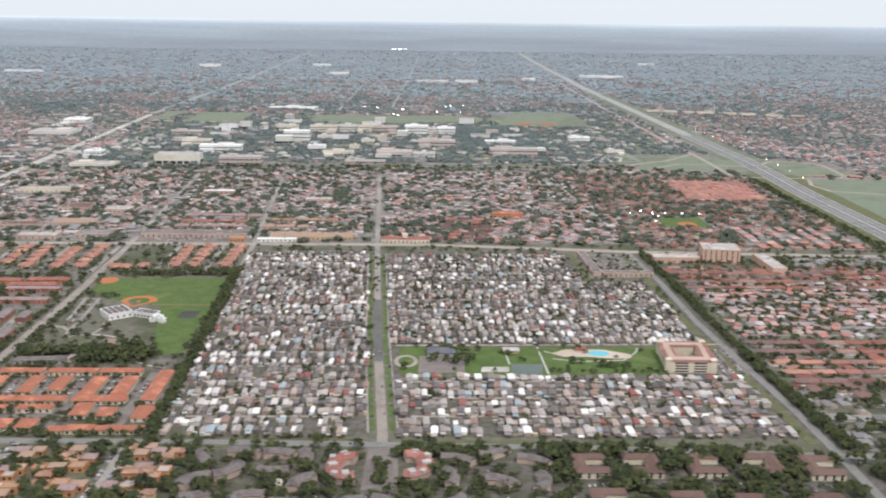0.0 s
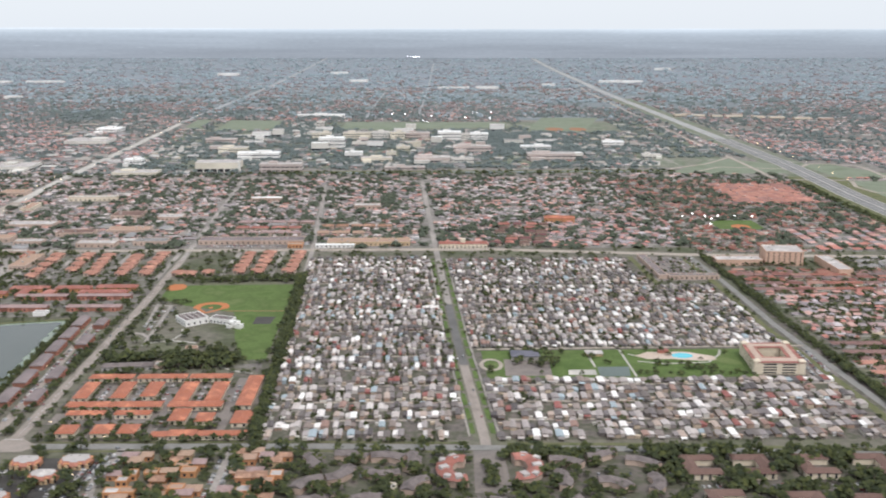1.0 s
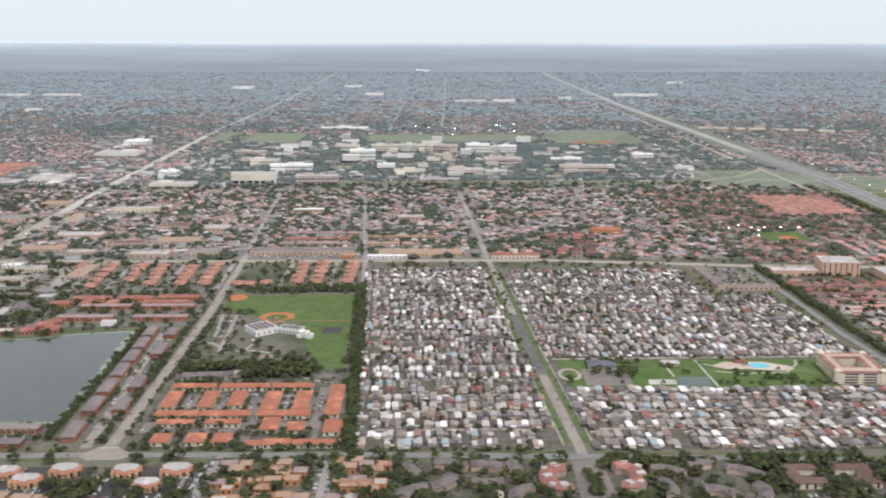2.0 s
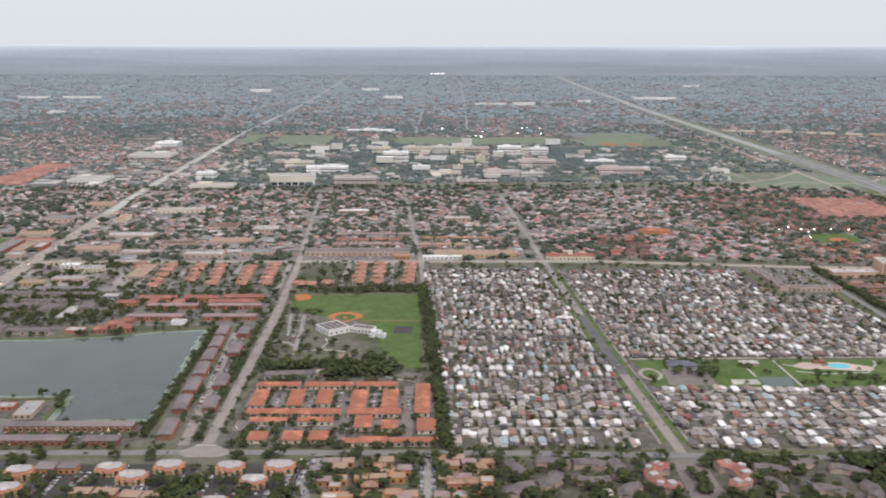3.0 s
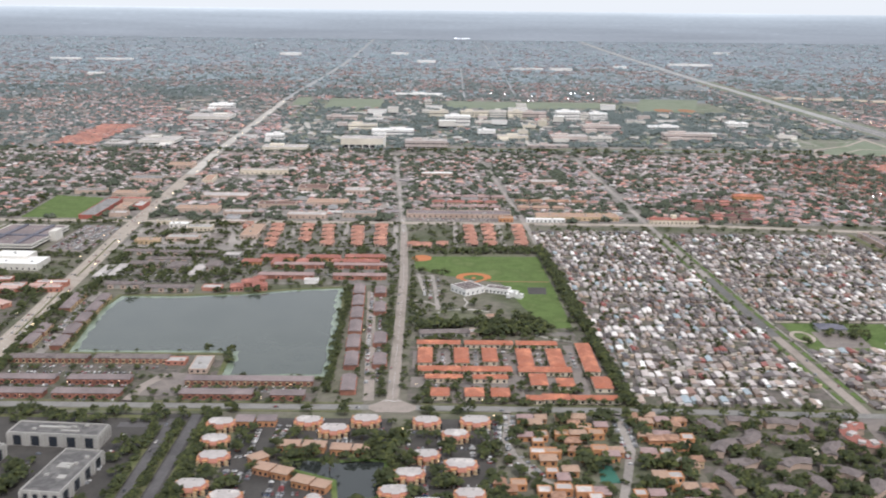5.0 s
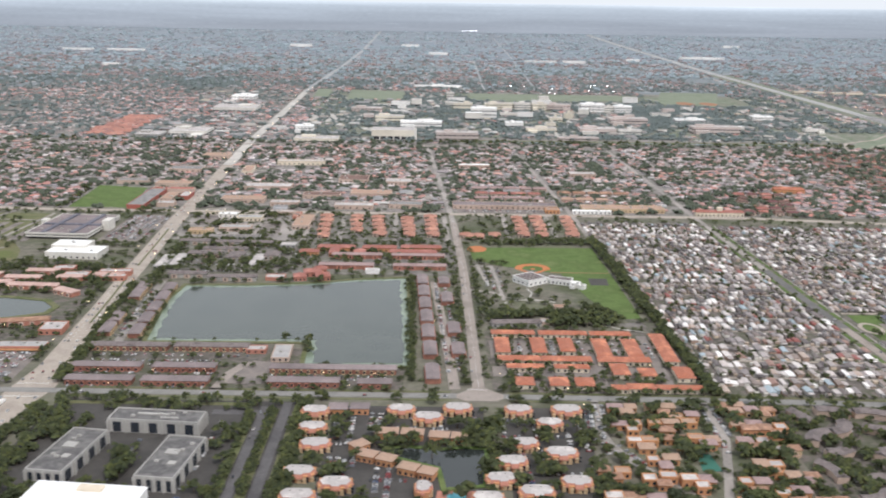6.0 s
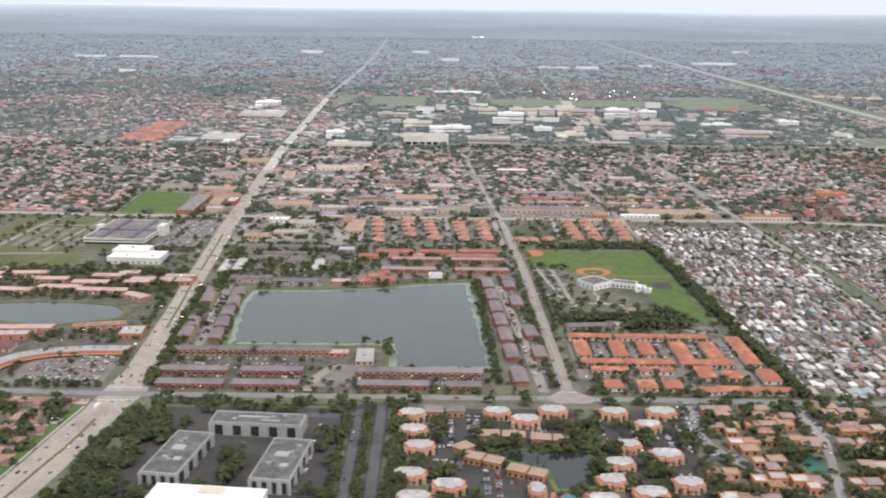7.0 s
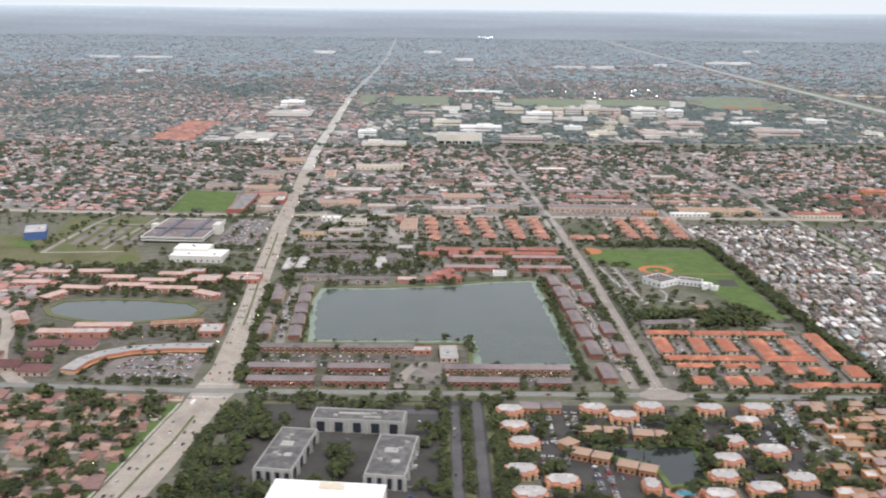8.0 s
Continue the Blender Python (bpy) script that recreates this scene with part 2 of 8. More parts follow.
HOME_COLS = [(0.31, 0.27, 0.252), (0.42, 0.37, 0.345), (0.14, 0.122, 0.116), (0.52, 0.46, 0.43), (0.225, 0.186, 0.168), (0.84, 0.79, 0.75), (0.28, 0.232, 0.205), (0.1, 0.085, 0.084), (0.35, 0.31, 0.295), (0.43, 0.34, 0.285), (0.18, 0.156, 0.152), (0.74, 0.69, 0.66), (0.3, 0.19, 0.155), (0.27, 0.238, 0.23), (0.28, 0.105, 0.09), (0.88, 0.85, 0.82), (0.16, 0.136, 0.124), (0.385, 0.34, 0.325), (0.34, 0.4, 0.43), (0.25, 0.198, 0.172), (0.6, 0.55, 0.52), (0.12, 0.105, 0.102), (0.5, 0.45, 0.425), (0.21, 0.18, 0.172), (0.15, 0.13, 0.124), (0.45, 0.4, 0.378)]
M_HOME_ROOF = mat("mobile_home_roof", HOME_COLS, 0.6, "object", 1.0, 0.2)
M_HOME_ROOFS = mat("mobile_home_roofs", HOME_COLS, 0.6, "island", 1.0, 0.2)
WALL_COLS = [(0.5, 0.47, 0.42), (0.6, 0.57, 0.52), (0.42, 0.34, 0.27), (0.45, 0.43, 0.42), (0.55, 0.45, 0.34), (0.38, 0.27, 0.21)]
M_HOME_WALL = mat("mobile_home_siding", WALL_COLS, 0.8, "object", 1.0, 0.2)
M_HOME_WALLS = mat("house_siding", WALL_COLS, 0.8, "island", 1.0, 0.2)
M_BELT_WALLS = mat("town_house_walls", [(0.46, 0.45, 0.44), (0.56, 0.55, 0.54), (0.4, 0.35, 0.33), (0.42, 0.42, 0.43), (0.5, 0.44, 0.41), (0.36, 0.29, 0.27)], 0.8, "island", 1.0, 0.2)
M_ROOFS_MIX = mat("mixed_house_roofs", [(0.392, 0.209, 0.178), (0.325, 0.278, 0.276), (0.421, 0.239, 0.204), (0.271, 0.239, 0.243), (0.448, 0.38, 0.364), (0.325, 0.191, 0.167), (0.609, 0.544, 0.523), (0.366, 0.253, 0.231), (0.312, 0.274, 0.269), (0.433, 0.209, 0.167), (0.392, 0.342, 0.332), (0.514, 0.311, 0.256), (0.542, 0.47, 0.448), (0.257, 0.229, 0.231), (0.299, 0.204, 0.186), (0.352, 0.318, 0.313)], 0.85, "island", 0.8, 0.25, big=0.02)
M_ROOFS_RED = mat("terracotta_house_roofs", [(0.444, 0.231, 0.2), (0.496, 0.281, 0.24), (0.365, 0.198, 0.18), (0.548, 0.345, 0.301), (0.392, 0.281, 0.275), (0.469, 0.211, 0.172), (0.326, 0.289, 0.301), (0.418, 0.308, 0.289), (0.548, 0.487, 0.494), (0.352, 0.18, 0.157), (0.3, 0.255, 0.262)], 0.85, "island", 0.8, 0.25)
M_ROOFS_DEEP = mat("deep_red_house_roofs", [(0.236, 0.0958, 0.0727), (0.288, 0.12, 0.0886), (0.192, 0.0879, 0.0727), (0.314, 0.152, 0.112), (0.219, 0.132, 0.117), (0.262, 0.104, 0.0806), (0.175, 0.132, 0.125), (0.349, 0.2, 0.161)], 0.85, "island", 0.8, 0.3)
M_ROOFS_CLAY = mat("clay_house_roofs", [(0.4, 0.185, 0.135), (0.35, 0.165, 0.13), (0.45, 0.225, 0.17), (0.3, 0.16, 0.135)], 0.85, "island", 0.8, 0.3)
M_ROOFS_PINK = mat("pink_house_roofs", [(0.343, 0.195, 0.16), (0.39, 0.242, 0.195), (0.273, 0.14, 0.121), (0.312, 0.172, 0.144), (0.25, 0.156, 0.14), (0.421, 0.281, 0.226)], 0.85, "island", 1.0, 0.3)
M_ROOFS_GREY = mat("grey_house_roofs", [(0.17, 0.16, 0.16), (0.22, 0.205, 0.2), (0.26, 0.245, 0.235), (0.14, 0.13, 0.135), (0.3, 0.28, 0.265)], 0.85, "island", 0.8, 0.25)
# outer roofs: reds and greys dulled, haze painted into the colour
M_ROOFS_OUTER_HAZED = mat("hazed_outer_roofs", [(0.27, 0.204, 0.196), (0.31, 0.211, 0.193), (0.242, 0.211, 0.209), (0.348, 0.235, 0.21), (0.29, 0.257, 0.25), (0.254, 0.204, 0.198), (0.445, 0.418, 0.396), (0.3, 0.211, 0.198), (0.261, 0.227, 0.221)], 0.9, "island", 0.5, 0.15)
# far roofs and walls carry painted haze; walls raised against shaded sides
M_ROOFS_FAR_HAZED = mat("hazed_far_roofs", [(0.257, 0.261, 0.281), (0.244, 0.255, 0.275), (0.289, 0.261, 0.272), (0.252, 0.259, 0.279), (0.281, 0.288, 0.304), (0.238, 0.251, 0.274), (0.266, 0.275, 0.291), (0.436, 0.436, 0.449), (0.276, 0.253, 0.266), (0.252, 0.265, 0.285)], 0.9, "island", 0.3, 0.06)
M_WALLS_FAR_HAZED = mat("hazed_far_walls", [(0.36, 0.378, 0.395), (0.4, 0.412, 0.424), (0.33, 0.35, 0.37), (0.38, 0.375, 0.385)], 0.9, "island", 0.3, 0.06)
M_BLOCKS = mat("campus_block_paint", [(0.38, 0.35, 0.31), (0.5, 0.48, 0.45), (0.3, 0.27, 0.24), (0.28, 0.275, 0.27), (0.4, 0.35, 0.28), (0.24, 0.22, 0.21)], 0.8, "island", 0.4, 0.2)

LEAF_COLS = [(0.142, 0.158, 0.06), (0.068, 0.084, 0.05), (0.0874, 0.104, 0.0507), (0.109, 0.128, 0.0555), (0.0784, 0.0941, 0.0496), (0.132, 0.147, 0.059), (0.0918, 0.106, 0.0555), (0.116, 0.13, 0.0637), (0.101, 0.116, 0.0555), (0.0818, 0.0974, 0.0507)]
M_LEAF = mat("green_foliage", LEAF_COLS, 0.9, "object", 1.6, 0.35, spec=0.15, jitter=0.4, leafy=0.4)
M_LEAVES = mat("mixed_green_foliage", [tuple(0.93 * v for v in c) for c in LEAF_COLS], 0.9, "island", 0.25, 0.4, spec=0.15, big=0.12, leafy=0.4)
# haze painted into far foliage, blue-grey and much paler than real leaves
M_LEAVES_FAR_HAZED = mat("hazed_far_foliage", [(0.389, 0.464, 0.502), (0.412, 0.483, 0.521), (0.374, 0.448, 0.488), (0.424, 0.495, 0.528)], 0.95, "island", 0.3, 0.06, spec=0.15, leafy=0.4)
# middle-distance foliage, greyed and lightened step by step to paint in haze
M_LEAVES_BELT_HAZED = mat("hazed_grey_green_foliage", [(0.13, 0.151, 0.112), (0.145, 0.168, 0.121), (0.117, 0.138, 0.105), (0.161, 0.183, 0.128)], 0.95, "island", 0.9, 0.25, spec=0.15, leafy=0.4)
M_LEAVES_MID_HAZED = mat("hazed_green_foliage", [(0.218, 0.259, 0.253), (0.236, 0.277, 0.267), (0.204, 0.243, 0.242), (0.254, 0.296, 0.278)], 0.95, "island", 0.6, 0.2, spec=0.15, leafy=0.4)
M_BARK = mat("grey_brown_bark", (0.16, 0.12, 0.085), 0.95, scale=3, amount=0.3)
M_CAR = mat("car_paint", [(0.55, 0.55, 0.55), (0.05, 0.05, 0.055), (0.3, 0.31, 0.32), (0.4, 0.4, 0.41), (0.25, 0.04, 0.04), (0.12, 0.13, 0.15), (0.75, 0.74, 0.72), (0.06, 0.1, 0.22), (0.3, 0.28, 0.25)], 0.4, "object", 1.0, 0.08, spec=0.4)
M_CARS = mat("parked_car_paint", [(0.5, 0.5, 0.5), (0.05, 0.05, 0.055), (0.25, 0.26, 0.27), (0.35, 0.35, 0.36), (0.25, 0.05, 0.05), (0.12, 0.13, 0.15), (0.7, 0.69, 0.67), (0.18, 0.17, 0.16)], 0.4, "island", 1.0, 0.08, spec=0.4)
M_TYRE = mat("black_rubber", (0.02, 0.02, 0.02), 0.9, amount=0.1)


def glow(name, colour, strength):
    m = bpy.data.materials.new(name)
    m.use_nodes = True
    b = m.node_tree.nodes["Principled BSDF"]
    b.inputs["Base Color"].default_value = (*colour, 1)
    b.inputs["Emission Color"].default_value = (*colour, 1)
    b.inputs["Emission Strength"].default_value = strength
    return m


M_FLOOD = glow("white_floodlight_glass", (1.0, 1.0, 1.0), 6)
M_WARM = glow("warm_lamp_glass", (1.0, 0.75, 0.4), 4)
M_METAL = mat("galvanised_steel", (0.4, 0.4, 0.4), 0.5, metal=0.6, amount=0.1)

# ---- building helpers ----


def join(*geos):
    """Several (verts, faces) as one."""
    vs, fs = [], []
    for v, f in geos:
        n = len(vs)
        vs += list(v)
        fs += [[i + n for i in q] for q in f]
    return vs, fs


def box(w, d, z0, z1, x=0.0, y=0.0, bottom=False):
    v = [(x + a * w / 2, y + b * d / 2, z) for z in (z0, z1) for a, b in ((-1, -1), (1, -1), (1, 1), (-1, 1))]
    f = [(0, 1, 5, 4), (1, 2, 6, 5), (2, 3, 7, 6), (3, 0, 4, 7), (4, 5, 6, 7)]
    return v, f + ([(3, 2, 1, 0)] if bottom else [])


def slab(points, z0, z1):
    """An upright prism on a plan outline, closed above and below."""
    n = len(points)
    area = sum(points[i][0] * points[(i + 1) % n][1] - points[(i + 1) % n][0] * points[i][1] for i in range(n))
    if area < 0:
        points = points[::-1]
    v = [(x, y, z0) for x, y in points] + [(x, y, z1) for x, y in points]
    f = [(i, (i + 1) % n, n + (i + 1) % n, n + i) for i in range(n)]
    return v, f + [tuple(range(n, 2 * n)), tuple(range(n - 1, -1, -1))]


def ring(points_out, points_in, z0, z1):
    """A closed band between two outlines of equal count, with walls inside and outside."""
    n = len(points_out)
    v = [(x, y, z0) for x, y in points_out] + [(x, y, z1) for x, y in points_out] + [(x, y, z0) for x, y in points_in] + [(x, y, z1) for x, y in points_in]
    f = []
    for i in range(n):
        j = (i + 1) % n
        f += [(i, j, n + j, n + i), (n + i, n + j, 3 * n + j, 3 * n + i), (2 * n + j, 2 * n + i, 3 * n + i, 3 * n + j)]
    return v, f


def hip(w, d, z, rise, eave=0.3, ends=1.0, x=0.0, y=0.0):
    """A hipped roof with a thin eaves board; ends 0 makes it a gable."""
    w, d = w + 2 * eave, d + 2 * eave
    along = w >= d
    r = (w if along else d) / 2 - ends * min(w, d) / 2
    r = max(r, 0.01)
    t = 0.16
    v = [(x + a * w / 2, y + b * d / 2, zz) for zz in (z - t, z) for a, b in ((-1, -1), (1, -1), (1, 1), (-1, 1))]
    v += [(x - r, y, z + rise), (x + r, y, z + rise)] if along else [(x, y - r, z + rise), (x, y + r, z + rise)]
    f = [(0, 1, 5, 4), (1, 2, 6, 5), (2, 3, 7, 6), (3, 0, 4, 7), (3, 2, 1, 0)]
    if along:
        f += [(4, 5, 9, 8), (6, 7, 8, 9), (5, 6, 9), (7, 4, 8)]
    else:
        f += [(4, 5, 8), (5, 6, 9, 8), (6, 7, 9), (7, 4, 8, 9)]
    return v, f


def circle(cx, cy, rx, ry, n=24, turn=0.0):
    return [(cx + rx * math.cos(turn + 2 * math.pi * i / n), cy + ry * math.sin(turn + 2 * math.pi * i / n)) for i in range(n)]


def make_mesh(name, geo, *mats):
    me = bpy.data.meshes.new(name)
    me.from_pydata(geo[0], [], geo[1])
    for m in mats:
        me.materials.append(m)
    return me


def part(name, geo, material, parent, label=""):
    ob = new(name, make_mesh(name, geo, material))
    ob.parent = parent
    return tagged(ob, label)


def share(name, mesh, parent, x=0.0, y=0.0, z=0.0, rz=0.0, label=""):
    ob = new(name, mesh)
    ob.parent = parent
    ob.matrix_basis = pose(x, y, z, 0, 0, rz)
    return tagged(ob, label)


def thing(name, x, y, rz, label, category, group=""):
    ob = new(name)
    ob.empty_display_size = 1.0
    ob.matrix_basis = pose(x, y, 0, 0, 0, rz)
    return tagged(ob, label, category, group)


def structure(name, geo, material, label, category):
    return tagged(new(name, make_mesh(name, geo, material)), label, category, kind="structure")


BLOCKED = []


def keep_off(x0, y0, x1, y1):
    BLOCKED.append(("box", min(x0, x1), min(y0, y1), max(x0, x1), max(y0, y1)))


def side_points(points, half):
    """The two edges of a strip along a polyline."""
    p = np.array(points, float)
    d = np.diff(p, axis=0)
    d /= np.linalg.norm(d, axis=1)[:, None]
    n = np.stack([-d[:, 1], d[:, 0]], 1)
    nn = np.vstack([n[:1], n[:-1] + n[1:], n[-1:]])
    nn /= np.linalg.norm(nn, axis=1)[:, None]
    k = np.concatenate([[1.0], 1.0 / np.maximum(0.4, (nn[1:-1] * n[:-1]).sum(1)), [1.0]])
    return p + nn * half * k[:, None], p - nn * half * k[:, None]


def strip(points, width, z, thick=0.0, offset=0.0):
    p = points
    if offset:
        p = side_points(points, abs(offset))[0 if offset > 0 else 1]
    a, b = side_points(p, width / 2)
    n = len(a)
    v = [(*q, z) for q in a] + [(*q, z) for q in b]
    f = [(n + i, n + i + 1, i + 1, i) for i in range(n - 1)]
    if thick:
        v += [(*q, z - thick) for q in a] + [(*q, z - thick) for q in b]
        f += [(i, i + 1, 2 * n + i + 1, 2 * n + i) for i in range(n - 1)]
        f += [(n + i + 1, n + i, 3 * n + i, 3 * n + i + 1) for i in range(n - 1)]
        f += [(0, 2 * n, 3 * n, n), (n - 1, 2 * n - 1, 4 * n - 1, 3 * n - 1)]
    return v, f


def ridge_strip(points, width, z, rise, eave=0.35):
    """A pitched roof that follows a bent row of houses."""
    a, b = side_points(points, width / 2 + eave)
    n = len(a)
    v = [(*q, z) for q in a] + [(*q, z + rise) for q in points] + [(*q, z) for q in b]
    f = [(n + i, n + i + 1, i + 1, i) for i in range(n - 1)] + [(2 * n + i, 2 * n + i + 1, n + i + 1, n + i) for i in range(n - 1)]
    return v, f + [(0, 2 * n, n), (2 * n - 1, 3 * n - 1, n - 1), tuple(range(n)) + tuple(range(3 * n - 1, 2 * n - 1, -1))]


def keep_off_line(points, half):
    for (x0, y0), (x1, y1) in zip(points, points[1:]):
        BLOCKED.append(("line", x0, y0, x1, y1, half))


def road(name, points, width, material, label, z=0.06, margin=1.5):
    keep_off_line(points, width / 2 + margin)
    return structure(name, strip(points, width, z, 0.06), material, label, "road")


def free(x, y, margin=0.0):
    """Where the plan is open, for arrays of places."""
    ok = np.ones(len(x), bool)
    for b in BLOCKED:
        if b[0] == "box":
            ok &= ~((x > b[1] - margin) & (x < b[3] + margin) & (y > b[2] - margin) & (y < b[4] + margin))
        else:
            _, x0, y0, x1, y1, h = b
            dx, dy = x1 - x0, y1 - y0
            s = np.clip(((x - x0) * dx + (y - y0) * dy) / (dx * dx + dy * dy), 0, 1)
            ok &= np.hypot(x - x0 - s * dx, y - y0 - s * dy) > h + margin
    return ok


def in_land(x, y):
    """The fan of land that the flight looks over, with a margin."""
    return (x > 60 - 0.5 * (y + 373)) & (x < 425 + 0.54 * (y + 367))


def scatter(name, template, x, y, rz, scale, mats, label, category, z=0.0, kind="stuff"):
    """Many copies of a small template in one mesh. template: verts, faces, material of each face."""
    tv, tf, tm = template
    tv = np.array(tv, np.float32)
    n, k = len(x), len(tv)
    if n == 0:
        return None
    scale = np.array(scale, np.float32)
    if scale.ndim == 1:
        scale = np.repeat(scale[:, None], 3, 1)
    c, s = np.cos(rz), np.sin(rz)
    p = tv[None] * scale[:, None, :]
    q = np.empty_like(p)
    q[..., 0] = p[..., 0] * c[:, None] - p[..., 1] * s[:, None] + x[:, None]
    q[..., 1] = p[..., 0] * s[:, None] + p[..., 1] * c[:, None] + y[:, None]
    q[..., 2] = p[..., 2] + z
    flat = np.concatenate([np.array(f) for f in tf])
    sizes = np.array([len(f) for f in tf])
    starts = np.concatenate([[0], np.cumsum(sizes)[:-1]])
    me = bpy.data.meshes.new(name)
    me.vertices.add(n * k)
    me.vertices.foreach_set("co", q.reshape(-1))
    me.loops.add(n * len(flat))
    me.loops.foreach_set("vertex_index", (flat[None] + (np.arange(n) * k)[:, None]).reshape(-1).astype(np.int32))
    me.polygons.add(n * len(tf))
    me.polygons.foreach_set("loop_start", (starts[None] + (np.arange(n) * len(flat))[:, None]).reshape(-1).astype(np.int32))
    me.polygons.foreach_set("material_index", np.tile(np.array(tm, np.int32), n))
    for m in mats:
        me.materials.append(m)
    me.update(calc_edges=True)
    return tagged(new(name, me), label, category, kind=kind)


# ---- templates for what nobody could count ----
def house_template(ridge=0.45, rise=0.4, eave=0.08):
    w = 0.5
    v, f = box(1, 1, 0, 1 - rise)
    f = f[:4]
    e = 0.5 + eave
    z = 1 - rise - 0.02
    n = len(v)
    v = v + [(-e, -e, z), (e, -e, z), (e, e, z), (-e, e, z), (-ridge * w, 0, 1), (ridge * w, 0, 1)]
    f = f + [(n, n + 1, n + 5, n + 4), (n + 2, n + 3, n + 4, n + 5), (n + 1, n + 2, n + 5), (n + 3, n, n + 4)]
    return v, f, [0] * 4 + [1] * 4


def flat_template():
    v, f = box(1, 1, 0, 1)
    a, g = box(0.3, 0.25, 1, 1.12, 0.15, -0.1)
    n = len(v)
    top, m = box(0.94, 0.94, 1.0, 1.015)
    v2 = v + top + a
    f2 = f + [tuple(i + n for i in q) for q in m] + [tuple(i + 2 * n for i in q) for q in g]
    return v2, f2, [0] * 5 + [1] * 5 + [0] * 5


OCT = (np.array([(1, 0, 0), (-1, 0, 0), (0, 1, 0), (0, -1, 0), (0, 0, 1), (0, 0, -1)], float), [(0, 2, 4), (2, 1, 4), (1, 3, 4), (3, 0, 4), (2, 0, 5), (1, 2, 5), (3, 1, 5), (0, 3, 5)])

CAP = (np.array([(1, 0, -0.3), (0, 1, -0.3), (-1, 0, -0.3), (0, -1, -0.3), (0, 0, 0.9)], float), [(0, 1, 4), (1, 2, 4), (2, 3, 4), (3, 0, 4)])


def crown(lobes, tufts, seed, solid=OCT, wide=0.62, mid=0.66, high=0.3, size=(0.12, 0.2), rough=0.35):
    """A crown of about unit radius: uneven lobes, each a cluster of small leaf tufts with gaps between them."""
    r = np.random.default_rng(seed)
    vs, fs = [], []
    for i in range(lobes):
        a = i * 2.4 + r.uniform(-0.5, 0.5)
        q = math.sqrt((i + 0.3) / lobes) * wide * r.uniform(0.8, 1.2)
        c = np.array([math.cos(a) * q, math.sin(a) * q, mid + high * (1 - 1.6 * (q / wide) ** 2) * r.uniform(0.4, 1.0)])
        big = r.uniform(0.26, 0.42)
        for k in range(tufts):
            h = r.uniform(-0.55, 1)
            b = k * 2.4 + r.uniform(-0.6, 0.6)
            w = math.sqrt(max(0.0, 1 - h * h))
            p0 = c + big * r.uniform(0.75, 1.1) * np.array([math.cos(b) * w, math.sin(b) * w, 0.8 * h])
            p = solid[0] * (1 + r.uniform(-rough, rough, (len(solid[0]), 1))) * r.uniform(*size) * np.array([1, 1, 0.7])
            t, u = r.uniform(0, 6.28), r.uniform(-0.6, 0.6)
            rot = np.array([[math.cos(t), -math.sin(t), 0], [math.sin(t), math.cos(t), 0], [0, 0, 1]]) @ np.array([[1, 0, 0], [0, math.cos(u), -math.sin(u)], [0, math.sin(u), math.cos(u)]])
            n = len(vs)
            vs += [tuple(v) for v in p @ rot.T + p0]
            fs += [tuple(j + n for j in g) for g in solid[1]]
    return vs, fs


def trunk(height, r0, r1, limbs=3, seed=1):
    """A tapered trunk with limbs that spread into the crown."""
    rr = np.random.default_rng(seed)

    def tube(a, b, ra, rb, n=5):
        v = [(a[0] + ra * math.cos(6.283 * i / n), a[1] + ra * math.sin(6.283 * i / n), a[2]) for i in range(n)]
        v += [(b[0] + rb * math.cos(6.283 * i / n), b[1] + rb * math.sin(6.283 * i / n), b[2]) for i in range(n)]
        return v, [(i, (i + 1) % n, n + (i + 1) % n, n + i) for i in range(n)]
    gs = [tube((0, 0, 0), (0.02, 0.01, height), r0, r1)]
    for i in range(limbs):
        a = 6.283 * i / limbs + rr.uniform(-0.5, 0.5)
        gs.append(tube((0.02, 0.01, height * 0.8), (0.4 * math.cos(a), 0.4 * math.sin(a), height * 1.6), r1 * 0.8, r1 * 0.3))
    return join(*gs)


def tree_template(lobes, tufts, seed, with_trunk=True, **kw):
    c = crown(lobes, tufts, seed, **kw)
    m = [0] * len(c[1])
    if with_trunk:
        t = trunk(0.4, 0.06, 0.04, 0)
        c, m = join(c, t), m + [1] * len(t[1])
    return c[0], c[1], m


# ---- the land: one sheet to the horizon ----
structure("ground", ([(-9000, -2500, 0), (9000, -2500, 0), (9000, 9500, 0), (-9000, 9500, 0)], [(0, 1, 2, 3)]), M_GROUND, "flat suburban ground of worn lawns, driveways and bare soil", "ground")

structure("town_ground", slab([(-1300, 352), (1900, 352), (2700, 1560), (-1700, 1560)], 0.0, 0.008), M_BELT, "yards and drives of the town beyond the street", "ground")
structure("outer_ground", slab([(-1500, 1400), (-600, 1330), (100, 1420), (700, 1340), (1500, 1450), (2600, 1380), (3400, 2560), (-2600, 2560)], 0.0, 0.02), M_MIDLAND_HAZED, "outer town ground with haze painted into its tones", "ground")
structure("far_ground", ([(-4000, 2500, 0.03), (-900, 2150, 0.03), (-200, 2320, 0.03), (400, 2180, 0.03), (1100, 2380, 0.03), (1900, 2150, 0.03), (4600, 2500, 0.03), (4600, 4700, 0.03), (-4000, 4700, 0.03)], [tuple(range(9))]), M_FARLAND_HAZED, "distant town ground painted pale and bluish as haze", "ground")

